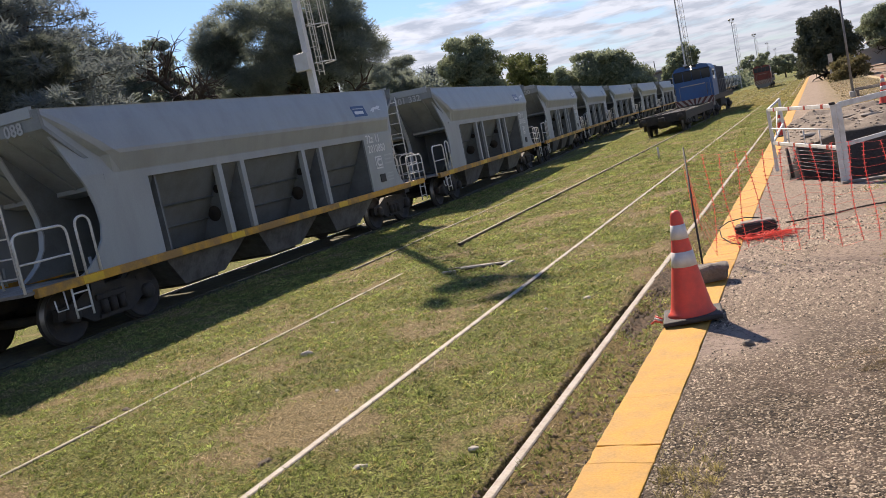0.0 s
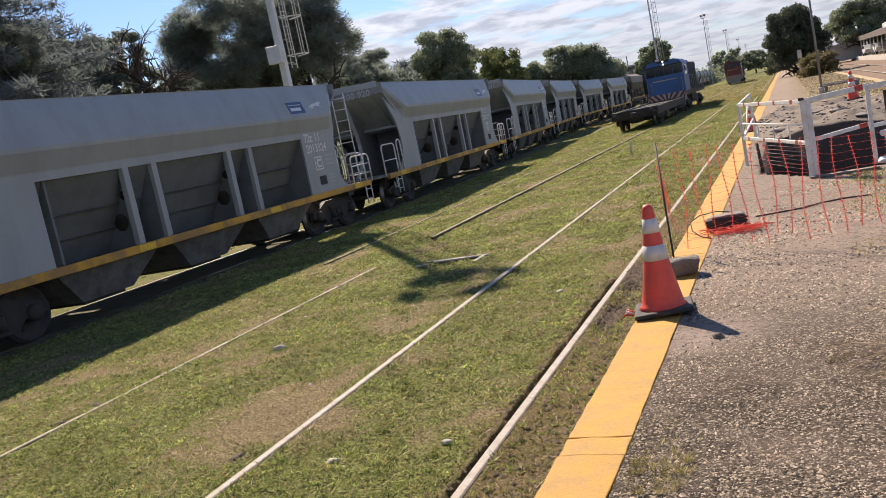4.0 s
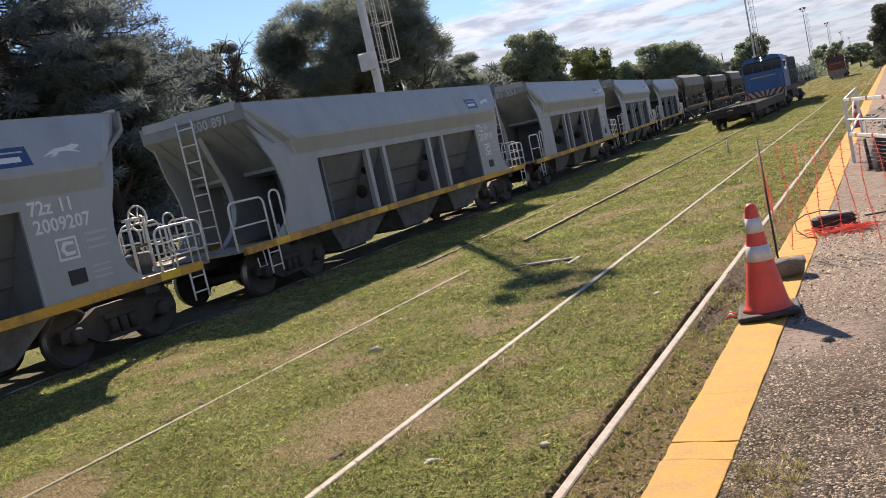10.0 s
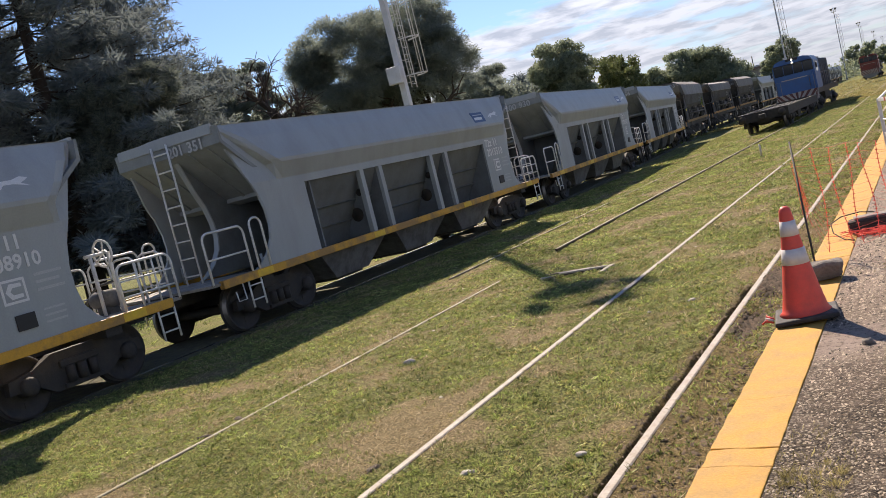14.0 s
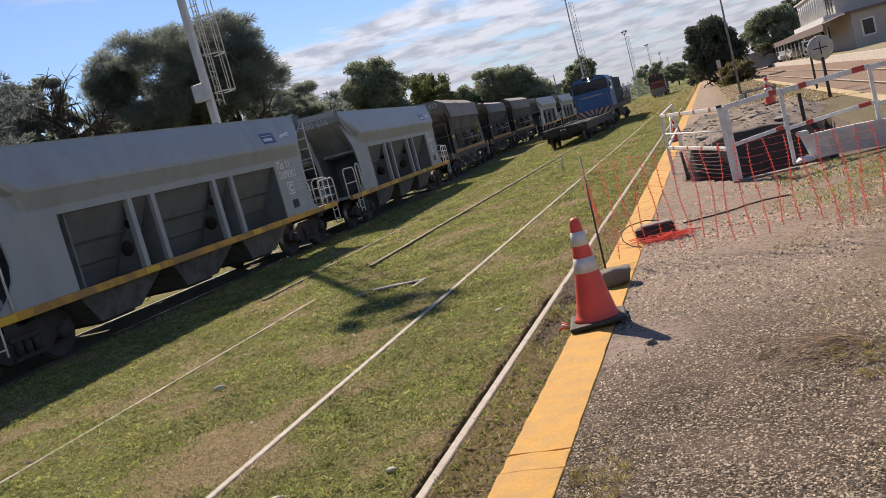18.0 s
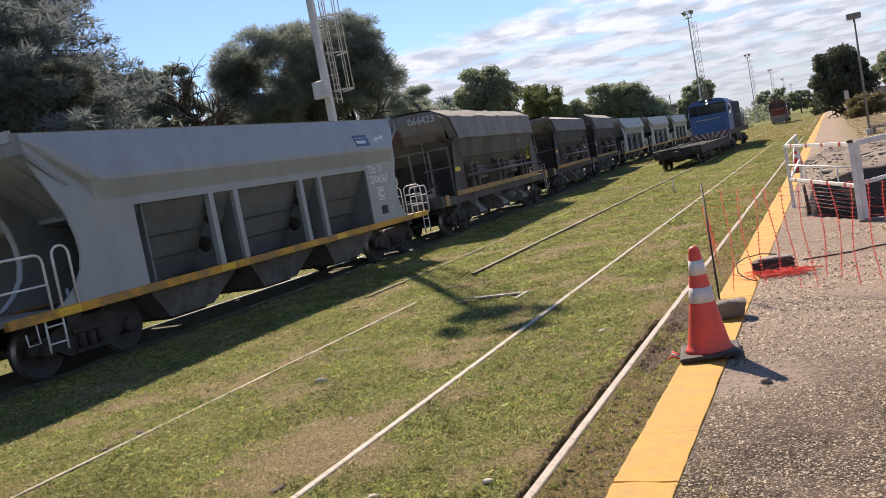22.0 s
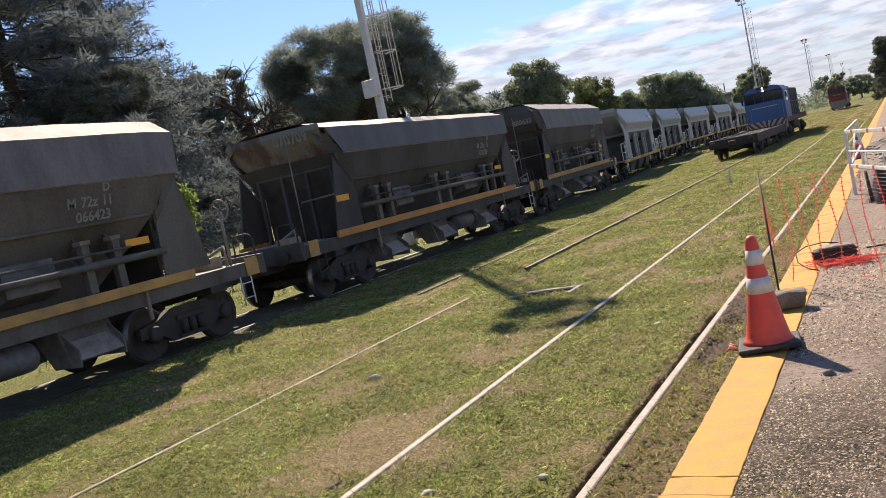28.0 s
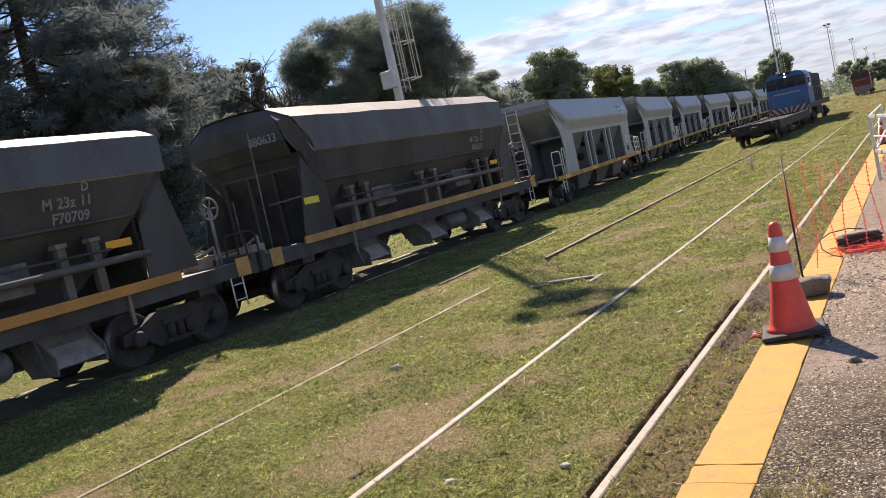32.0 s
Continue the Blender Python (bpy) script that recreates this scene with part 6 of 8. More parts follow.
def build_trees():
    def t(name, label, az, d, shape, high, wide, mat, seed, **k):
        x, y = polar(az, d)
        tree(name, label, (x, y, -0.05), shape, high, wide, mat, seed, **k)
    t("conifer_tree", "huge dark conifer with drooping dense branches", -58.5, 44, "cone", 25, 8.0, L_PINE, 12, count=70, leaf=0.19, trunk=0.5, spread=0.7)
    t("conifer_tree", "huge dark conifer with drooping dense branches", -52, 40, "cone", 24, 8.5, L_PINE, 1, count=105, leaf=0.18, trunk=0.5, spread=0.65)
    t("conifer_tree", "huge dark conifer with drooping dense branches", -46.5, 47, "cone", 20, 6.0, L_PINE, 2, count=100, leaf=0.17, trunk=0.45, spread=0.65)
    t("pine_tree", "ragged dark pine beside the bare tree", -42.0, 55, "round", 11.0, 2.8, L_PINE2, 3, count=190, leaf=0.13, clumps=190, spread=0.5, lobes=13)
    t("pine_tree", "ragged dark pine beside the bare tree", -39.9, 58, "round", 11.4, 2.5, L_PINE2, 4, count=190, leaf=0.13, clumps=160, spread=0.5, lobes=12)
    t("pine_tree", "round-topped pine with upright needle tufts", -47.8, 37, "umbrella", 8.6, 2.5, L_PINE3, 14, count=420, leaf=0.11, clumps=330, spread=0.45, trunk=0.3, lobes=16)
    t("pine_tree", "dark low pine behind the mast", -36.2, 62, "umbrella", 9.4, 3.2, L_PINE2, 15, count=320, leaf=0.14, clumps=170, spread=0.5, lobes=12)
    t("pine_tree", "dark low pine behind the mast", -26.3, 66, "umbrella", 8.4, 3.4, L_PINE2, 16, count=320, leaf=0.14, clumps=170, spread=0.5, lobes=12)
    t("bare_tree", "leafless forked tree with grey twigs", -38.3, 46, "round", 11.0, 3.6, L_GREEN, 5, bare=True, trunk=0.30)
    t("stone_pine_tree", "broad dome-crowned dark stone pine", -33.4, 54, "umbrella", 12.1, 4.4, L_PINE2, 6, count=340, leaf=0.125, clumps=380, spread=0.7, trunk=0.4, lobes=40)
    t("stone_pine_tree", "broad dome-crowned dark stone pine", -29.4, 55, "umbrella", 12.4, 3.9, L_PINE2, 7, count=340, leaf=0.125, clumps=340, spread=0.7, trunk=0.4, lobes=36)
    t("conifer_tree", "low dark conifer in the tree row", -25.3, 75, "round", 8.5, 4.2, L_PINE2, 8, count=220, leaf=0.15, clumps=130, spread=1.2)
    t("conifer_tree", "low dark conifer in the tree row", -23.0, 80, "cone", 8.3, 2.6, L_PINE, 9, count=40, leaf=0.3)
    t("broadleaf_tree", "leafy green tree behind the yard", -20.5, 90, "round", 11.4, 4.2, L_GREEN, 10, count=240, leaf=0.14, clumps=240, spread=0.75)
    t("willow_tree", "pale green tree behind the yard", -17.1, 95, "round", 9.4, 3.2, L_LIGHT, 11, count=150, leaf=0.14, clumps=150, spread=0.7, lobes=12)
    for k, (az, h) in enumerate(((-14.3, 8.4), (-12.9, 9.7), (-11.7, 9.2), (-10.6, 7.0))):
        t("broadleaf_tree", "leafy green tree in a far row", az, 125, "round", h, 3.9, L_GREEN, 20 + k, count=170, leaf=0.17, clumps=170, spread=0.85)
    t("broadleaf_tree", "leafy green tree beside a light mast", -7.4, 185, "long", 11.3, 3.9, L_GREEN, 30, count=110, leaf=0.24, clumps=340, spread=0.8, lobes=30)
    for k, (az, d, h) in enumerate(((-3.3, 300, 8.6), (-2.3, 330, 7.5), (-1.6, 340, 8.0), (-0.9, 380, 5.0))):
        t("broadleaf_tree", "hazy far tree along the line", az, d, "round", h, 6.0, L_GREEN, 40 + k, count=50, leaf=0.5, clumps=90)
    # platform side
    t("laurel_tree", "dense dark round evergreen tree", 0.75, 100, "long", 7.1, 3.1, L_DARK, 50, count=230, leaf=0.13, clumps=330, spread=0.7, lobes=30)
    t("shrub", "low reddish-green shrub under the dark tree", 1.9, 80, "long", 2.0, 1.6, L_SHRUB, 51, count=60, leaf=0.15, clumps=60, spread=0.5, trunk=0.08)
    t("willow_tree", "drooping green tree near the station", 4.3, 150, "round", 8.5, 5.0, L_GREEN, 52, count=150, leaf=0.2, clumps=200, lobes=24)
    t("broadleaf_tree", "dark green tree near the station", 6.2, 160, "round", 9.5, 5.0, L_DARK, 53, count=150, leaf=0.2, clumps=200, lobes=24)
    # a continuous wood far behind the yard closes the view
    rnd = np.random.default_rng(77)
    pts = []
    for k in range(700):
        az = -75 + 72 * rnd.random()
        d = (150 if az < -12 else 260) + 60 * rnd.random()
        x, y = polar(az, d)
        hh = (6.8 if az < -12 else 4.8) + 1.8 * noise.noise((x * 0.05, y * 0.05, 0))
        pts.append((x, y, rnd.random() * hh))
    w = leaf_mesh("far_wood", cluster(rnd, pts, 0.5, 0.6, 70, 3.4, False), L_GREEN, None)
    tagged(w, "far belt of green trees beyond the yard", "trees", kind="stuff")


# ---- cone, rod, net, stones ----
M_CONE = material("faded_red_cone_rubber", (0.82, 0.085, 0.055), 0.5, spots=(0.45, 0.07, 0.05), scale=7, amount=0.5, grain=0.04)
M_BAND = material("white_reflective_band", (0.72, 0.68, 0.64), 0.4, spots=(0.45, 0.4, 0.38), scale=12, amount=0.5)
M_RUBBER = material("black_rubber", (0.025, 0.024, 0.024), 0.75, spots=(0.09, 0.08, 0.07), scale=9, amount=0.5, grain=0.1, bump=0.2)
M_STONE = material("rough_grey_stone", (0.20, 0.175, 0.15), 0.9, spots=(0.11, 0.095, 0.08), scale=9, amount=0.6, grain=0.2, bump=0.7, grain_scale=40)
M_NET = leaves("orange_net", (0.90, 0.21, 0.165), (0.95, 0.33, 0.27), 0.4, 0.55)


def traffic_cone(x, y, z, high=0.80, tilt=0.0):
    w = thing("traffic_cone", "red rubber traffic cone with two white bands on a black base", "traffic cone", at=pose(x, y, z, 0, tilt, 8))
    k = high / 0.80
    bm = bmesh.new()
    box(bm, -0.21 * k, 0.21 * k, -0.21 * k, 0.21 * k, 0.0, 0.035 * k, bevel=0.012)
    for v in bm.verts:                 # one corner is curled up
        if v.co.x > 0.15 * k and v.co.y < -0.15 * k:
            v.co.z += 0.018 * k
    part("base", bm, M_RUBBER, w, "black rubber base plate")
    r = lambda h: float(np.interp(h, (0.0, 0.05, 0.20, 0.40, 0.60, 0.72, 0.80), (0.165, 0.156, 0.126, 0.090, 0.061, 0.046, 0.040)))
    prof = [(r(0.03) + 0.02, 0.035), (r(0.05), 0.06)] + [(r(h), h) for h in np.linspace(0.1, 0.74, 14)] + [(0.042, 0.765), (0.036, 0.785), (0.022, 0.80), (0.008, 0.803)]
    bm = turned(bmesh.new(), [(a * k, b * k) for a, b in prof], sides=32)
    part("body", bm, M_CONE, w)
    for lo, hi in ((0.395, 0.505), (0.595, 0.70)):
        bm = turned(bmesh.new(), [((r(h) + 0.003) * k, h * k) for h in (lo, (lo + hi) / 2, hi)], sides=32)
        part("band", bm, M_BAND, w, "white reflective band")


def stone(name, label, at, size, seed, mat, flat=0.6, cat="stone"):
    bm = bmesh.new()
    bmesh.ops.create_icosphere(bm, subdivisions=3, radius=1)
    for v in bm.verts:
        n = noise.noise(v.co * 1.3 + Vector((seed, 0, 0))) * 0.35 + noise.noise(v.co * 4 + Vector((seed, 5, 0))) * 0.08
        c = v.co * (1 + n)
        v.co = Vector((c.x * size[0], c.y * size[1], max(c.z, -0.5) * size[2]))
    ob = part(name, bm, mat, smooth=True)
    ob.matrix_basis = pose(*at)
    return tagged(ob, label, cat)


def build_platform_things():
    traffic_cone(-1.03, 6.42, PLATFORM + 0.006, 0.80)
    tape = thing("tape_scrap", "torn scrap of red and white plastic tape by the cone", "tape", at=pose(-1.27, 6.33, PLATFORM + 0.006))
    for k, (mat, dz) in enumerate(((M_CONE, 0.0), (M_BAND, 0.012), (M_CONE, 0.02))):
        part("strip", rod(bmesh.new(), [(-0.05 + 0.012 * k, 0.02 * k, 0.006), (-0.02, 0.03 * k - 0.02, 0.03 + dz), (0.03, 0.01 * k, 0.008 + dz)], 0.008, 5), mat, tape)
    traffic_cone(-0.95, 24.6, PLATFORM, 0.75)
    traffic_cone(1.55, 25.4, PLATFORM + 0.3, 0.75)
    bm = boxes((-0.14, 0.14, -0.10, 0.10, 0.0, 0.15), bevel=0.035)
    bmesh.ops.subdivide_edges(bm, edges=bm.edges, cuts=2, use_grid_fill=True)
    for v in bm.verts:
        v.co += Vector((noise.noise(v.co * 7), noise.noise(v.co * 7 + Vector((3, 0, 0))), noise.noise(v.co * 7 + Vector((0, 3, 0))))) * 0.028
        v.co.x += 0.25 * v.co.z
    blk = part("rough_stone", bm, M_STONE)
    blk.matrix_basis = pose(-1.03, 7.62, PLATFORM + 0.004, 0, 0, 14)
    tagged(blk, "angular grey stone holding a steel rod on the kerb", "stone")
    w = thing("steel_rod", "thin dark steel rod standing in a stone", "rod")
    part("bar", rod(bmesh.new(), [(-1.09, 7.74, PLATFORM + 0.05), (-1.15, 8.15, 0.95), (-1.20, 8.52, 1.47)], 0.009, 6), M_IRON, w)
    stone("pebble", "small dark pebble on the asphalt", (-0.59, 5.61, PLATFORM + 0.01, 0, 0, 0), (0.035, 0.03, 0.022), 7, M_STONE)
    stone("pale_stone", "pale flat stone lying in the grass", (-3.09, 4.82, -0.03, 0, 0, 30), (0.055, 0.032, 0.02), 9, M_PALE)
    stone("pale_stone", "pinkish stone lying in the grass", (-5.53, 8.05, -0.02, 0, 0, 10), (0.062, 0.048, 0.04), 10, M_PALE)


M_PALE = material("pale_limestone", (0.52, 0.46, 0.39), 0.85, spots=(0.42, 0.36, 0.3), scale=20, amount=0.6, grain=0.1)


# ---- works barrier round the pit ----
def bar(name, a, b, r, mat, parent, label=""):
    return part(name, rod(bmesh.new(), [a, b], r, 8), mat, parent, label)


def striped_rail(a, b, parent, wide=0.05, blocks=()):
    """A flat white rail with red blocks at the given fractions."""
    a, b = Vector(a), Vector(b)
    way = (b - a).normalized()
    turn = way.to_track_quat("X", "Z").to_matrix().to_4x4()
    m = Matrix.Translation(a) @ turn
    bm = boxes((0, (b - a).length, -0.018, 0.018, -wide / 2, wide / 2), bevel=0.006)
    rail = part("rail", bm, M_WHITE, parent)
    rail.matrix_basis = m
    for f, n in blocks:
        u = f * (b - a).length
        part("red_block", boxes((u, u + n, -0.021, 0.021, -wide / 2 - 0.003, wide / 2 + 0.003)), M_RED, rail)
    return rail


def build_barrier():
    w = thing("works_barrier", "white pipe works barrier with red blocks round a dug pit", "barrier")
    nl, nr, fl = (-0.79, 16.0), (0.17, 12.95), (-0.80, 21.5)
    right = [(1.02, 13.6), (2.3, 14.2), (3.3, 14.6)]
    base, top = PLATFORM, 1.40
    for x, y, r in ((*nl, 0.028), (*nr, 0.034), (nr[0] + 0.07, nr[1] + 0.02, 0.034), (*fl, 0.028), *((*q, 0.028) for q in right)):
        part("post", boxes((x - r, x + r, y - r, y + r, base - 0.02, top + 0.02), bevel=0.006), M_WHITE, w)
    for z in (top, 0.83):
        striped_rail((*nl, z), (*nr, z), w, 0.055, ((0.12, 0.06), (0.38, 0.08), (0.62, 0.08), (0.86, 0.10)))
        striped_rail((*nl, z), (*fl, z), w, 0.04)
    bar("mid_rail", (*nl, 1.08), (*nr, 1.08), 0.012, M_WHITE, w)
    for k in (0.3, 0.55, 0.78):
        x, y = nl[0] + (nr[0] - nl[0]) * k, nl[1] + (nr[1] - nl[1]) * k
        bar("upright", (x, y, 0.83), (x, y, 1.08), 0.010, M_WHITE, w)
    line = [(nr[0] + 0.07, nr[1])] + right
    for (a, b), blocks in zip(zip(line, line[1:]), (((0.78, 0.14),), ((0.2, 0.12), (0.8, 0.2)), ((0.3, 0.2),))):
        striped_rail((*a, top), (*b, top + 0.02), w, 0.075, blocks)
        striped_rail((*a, 0.86), (*b, 0.90), w, 0.055, blocks)
    bar("brace", (nl[0], nl[1] + 1.6, 0.85), (nl[0] + 0.02, nl[1] + 3.0, 1.3), 0.010, M_WHITE, w)
    # bare wires strung across the pit
    for k in range(7):
        z = 0.42 + k * 0.06
        bar("wire", (nl[0] + 0.05, nl[1], z), (nr[0] - 0.05, nr[1], z + 0.05), 0.003, M_ENGINE_GREY, w)
    part("black_cap", boxes((nr[0] - 0.045, nr[0] + 0.03, nr[1] - 0.04, nr[1] + 0.04, top + 0.015, top + 0.05)), M_DARK, w)
    # stacked broken slabs and spoil round the pit
    rnd = random.Random(9)
    for k in range(5):
        a = rnd.random()
        x, y = PIT[0] + 0.1 + 2.1 * a, PIT[3] + 0.4 + 2.6 * rnd.random()
        s = 0.07 + 0.12 * rnd.random()
        stone("broken_slab", "broken slab of dug-up concrete", (x, y, platform_z(x, y) + 0.01, 12 * rnd.random(), 14 * rnd.random(), 180 * rnd.random()), (s * 1.7, s, s * 0.3), 30 + k, M_SLAB, cat="rubble")["group"] = "rubble round the pit"
    # a plank and a cut pipe at the pit's near edge
    w = thing("plank", "grey plank lying along the pit edge", "plank")
    part("board", boxes((0.15, 1.0, 12.82, 12.94, PLATFORM, PLATFORM + 0.03), bevel=0.004), M_WOOD, w)
    w = thing("stake", "dark leaning stake beside the pit", "stake")
    part("shaft", rod(bmesh.new(), [(-0.52, 15.0, PLATFORM - 0.05), (-0.56, 15.1, 0.78)], 0.03, 7, 0.024), M_WOOD_DARK, w)


M_SLAB = material("broken_concrete", (0.30, 0.265, 0.23), 0.9, spots=(0.18, 0.16, 0.14), scale=7, amount=0.6, grain=0.15, bump=0.5, grain_scale=30)
M_WOOD = material("weathered_wood", (0.26, 0.22, 0.18), 0.85, spots=(0.14, 0.11, 0.09), scale=5, amount=0.6, grain=0.15, streak=(1, 0.2, 1))
M_WOOD_DARK = material("dark_wood", (0.055, 0.045, 0.04), 0.85, spots=(0.12, 0.1, 0.08), scale=8, amount=0.5, grain=0.2)
M_PLASTER = material("white_plaster", (0.60, 0.54, 0.46), 0.8, spots=(0.35, 0.33, 0.30), scale=4, amount=0.6, grain=0.08)


def build_net():
    """Orange plastic safety net hung between the steel rod and the far side, with its lower hem gathered on the ground."""
    w = thing("safety_net", "torn orange plastic safety net strung across the platform", "safety net")
    rnd = random.Random(3)
    way = Vector((1.0, -0.36, 0)).normalized()
    start = Vector((-1.20, 8.62, 0))
    tops = []
    for k in range(24):
        s = 0.04 * (k > 0) + 0.142 * k
        p = start + way * s
        if k > 12:
            p.y += 0.012 * (k - 12) ** 1.5
        top, low = 1.36 - 0.009 * k + 0.03 * rnd.random(), PLATFORM + 0.05 + 0.12 * rnd.random()
        if k == 0:
            top, low = 1.33, 0.75
        drift, sway = 0.05 * (rnd.random() - 0.3), rnd.random() * 6
        pts = []
        for j in range(13):
            f = j / 12
            pts.append(Vector((p.x + drift * f + 0.02 * math.sin(sway + 5 * f), p.y - 0.04 * f + 0.02 * math.cos(sway + 4 * f), top + (low - top) * f)))
        tops.append(pts)
        bm = bmesh.new()
        rod(bm, pts, 0.0032, 5)
        for q in range(24):
            f = q / 24
            c = pts[int(f * 12)].lerp(pts[min(int(f * 12) + 1, 12)], f * 12 % 1)
            rod(bm, [c - Vector((0.014, 0, 0)), c + Vector((0.014, 0, 0))], 0.0036, 4)
        part("strand", bm, M_NET, w)
    bm = bmesh.new()
    for j in range(0, 13):
        for a, b in zip(tops, tops[1:]):
            if rnd.random() < 0.85:
                rod(bm, [a[j], (a[j] + b[j]) / 2 - Vector((0, 0, 0.004)), b[j]], 0.0010, 3, cap=False)
    tagged(part("cross_threads", bm, M_NET, w), kind="stuff")
    bm = bmesh.new()
    for k in range(5):
        c = Vector((-1.235 + 0.03 * rnd.random(), 8.52 + 0.06 * rnd.random(), 1.40 - 0.06 * k))
        rod(bm, [c, c + Vector((0.03 * rnd.random(), 0.02, -0.25)), c + Vector((0.07 * rnd.random(), 0.0, -0.5))], 0.0026, 4)
    tagged(part("gathered_edge", bm, M_NET, w), kind="stuff")
    # the hem gathered in a heap round the block
    bm = bmesh.new()
    for k in range(130):
        c = Vector((-0.66 + 0.25 * rnd.gauss(0, 0.6), 9.45 + 0.11 * rnd.gauss(0, 0.8), PLATFORM + 0.012 + 0.035 * rnd.random()))
        d = Vector((rnd.gauss(0, 0.07), rnd.gauss(0, 0.04), rnd.gauss(0, 0.012)))
        c.z = max(c.z, PLATFORM + 0.02)
        rod(bm, [c - d, c + Vector((0, 0, 0.012)), c + d], 0.004, 4)
    tagged(part("gathered_hem", bm, M_NET, w), kind="stuff")
    b = thing("concrete_block", "dark weathered block weighing down the orange net", "block", at=pose(-0.77, 9.72, PLATFORM, 0, 0, 8))
    bm = boxes((-0.21, 0.21, -0.10, 0.10, 0.0, 0.14), bevel=0.03)
    for v in bm.verts:
        v.co += Vector((noise.noise(v.co * 9), noise.noise(v.co * 9 + Vector((5, 0, 0))), noise.noise(v.co * 9 + Vector((0, 5, 0))))) * 0.02
    part("block", bm, M_WOOD_DARK, b)
    for k in range(3):
        part("groove", boxes((-0.215, 0.215, -0.106, -0.10, 0.03 + 0.04 * k, 0.045 + 0.04 * k)), M_DARK, b)
    bm = boxes((-0.15, 0.17, -0.08, 0.08, 0.135, 0.158), bevel=0.01)
    part("crust", bm, M_SLAB, b, "pale crumbling crust")
    c = thing("bent_wire", "thin dark bent wire looped over the kerb", "wire")
    part("loop", rod(bmesh.new(), [(-0.72, 9.7, 0.53), (-0.85, 9.66, 0.56), (-1.02, 9.6, 0.55), (-1.12, 9.55, 0.50), (-1.10, 9.45, 0.42), (-1.0, 9.3, 0.37), (-0.9, 9.2, 0.36)], 0.006, 5), M_IRON, c)
    c = thing("fallen_cable", "dark cable lying on the asphalt", "cable")
    part("cable", rod(bmesh.new(), [(-0.49, 10.2, 0.362), (-0.25, 10.24, 0.365), (0.0, 10.35, 0.362), (0.2, 10.5, 0.365), (0.42, 10.62, 0.362), (0.7, 10.6, 0.362)], 0.010, 6), M_IRON, c)


def build_platform_far():
    """Trough, posts, disc signal, lamp post and pallets further along the platform."""
    t = thing("plaster_trough", "curved white plaster trough, broken open at one end", "trough", at=pose(1.15, 13.45, PLATFORM))
    bm = bmesh.new()
    outer, inner = [], []
    for k in range(15):
        f = k / 14
        outer.append((0.0 + 1.55 * f, -0.75 * f + 0.42 * math.sin(math.pi * f) * 0.6))
    for (x, y) in outer:
        inner.append((x + 0.04, y + 0.07))
    slab(bm, outer + inner[::-1], "z", 0.0, 0.34)
    for v in bm.verts:                 # the wall flares out towards its rim
        if v.co.z < 0.1:
            v.co.x += 0.10 * (1 - v.co.x / 1.55)
            v.co.y += 0.10
    part("wall", bm, M_WHITE, t)
    bm = bmesh.new()
    slab(bm, outer + inner[::-1], "z", 0.34, 0.37)
    part("rim", bm, M_WHITE, t, "white rim")
    part("broken_lip", boxes((-0.05, 0.12, -0.03, 0.10, 0.36, 0.44), bevel=0.03), M_WHITE, t)
    stone("white_foot", "broken white plaster foot of the trough", (1.16, 13.44, PLATFORM + 0.03, 0, 0, 0), (0.13, 0.08, 0.06), 61, M_WHITE, cat="rubble")
    for x, y, h in ((1.90, 21.0, 0.62),):
        p = thing("wooden_post", "dark wooden fence post beside the pit", "post")
        part("shaft", boxes((x - 0.04, x + 0.04, y - 0.04, y + 0.04, PLATFORM - 0.05, PLATFORM + h), bevel=0.01), M_WOOD_DARK, p)
    s = thing("disc_signal", "round pale disc signal with a black cross on a dark post", "railway sign", at=pose(3.2, 27.0, PLATFORM))
    part("post", rod(bmesh.new(), [(0, 0, 0), (0, 0, 1.15)], 0.045, 8), M_WOOD_DARK, s)
    d = part("disc", turned(bmesh.new(), [(0.0, -0.02), (0.33, -0.02), (0.35, 0.0), (0.33, 0.02), (0.0, 0.02)], "y", (0, 0, 1.42), 28), M_PALE_DISC, s, "pale worn round disc")
    part("cross_bar", boxes((-0.19, 0.19, -0.028, -0.02, 1.405, 1.435)), M_DARK, d)
    part("cross_bar", boxes((-0.015, 0.015, -0.032, -0.028, 1.24, 1.60)), M_DARK, d)
    s = thing("striped_signal", "small black and white railway sign on a post", "railway sign", at=pose(3.7, 34.5, PLATFORM))
    part("post", rod(bmesh.new(), [(0, 0, 0), (0, 0, 1.3)], 0.04, 8), M_WOOD_DARK, s)
    pl = part("plate", boxes((-0.2, 0.2, -0.02, 0.02, 1.25, 1.75), bevel=0.02), M_WHITE, s)
    lettering("letter", "S", 0.55, M_DARK, pl, Matrix.Translation((-0.17, -0.024, 1.31)) @ Matrix.Rotation(radians(90), 4, "X"))
    lp = thing("lamp_post", "slim grey platform lamp post", "lamp post", at=pose(1.35, 41.3, PLATFORM))
    part("base", boxes((-0.14, 0.14, -0.14, 0.14, 0, 0.25), bevel=0.02), M_WHITE, lp)
    part("pole", rod(bmesh.new(), [(0, 0, 0.2), (0, 0, 5.0)], 0.055, 10, 0.04), M_ENGINE_GREY, lp)
    part("head", boxes((-0.28, 0.28, -0.12, 0.12, 4.85, 5.1), bevel=0.04), M_ENGINE_GREY, lp)
    pal = thing("pallet_stack", "low stack of grey boards at the lamp post", "boards", at=pose(1.9, 41.0, PLATFORM))
    for k in range(4):
        part("board", boxes((-0.5, 0.9, -0.4 + 0.2 * k, -0.25 + 0.2 * k, 0.25 + 0.02 * k, 0.30 + 0.02 * k)), M_WOOD, pal)
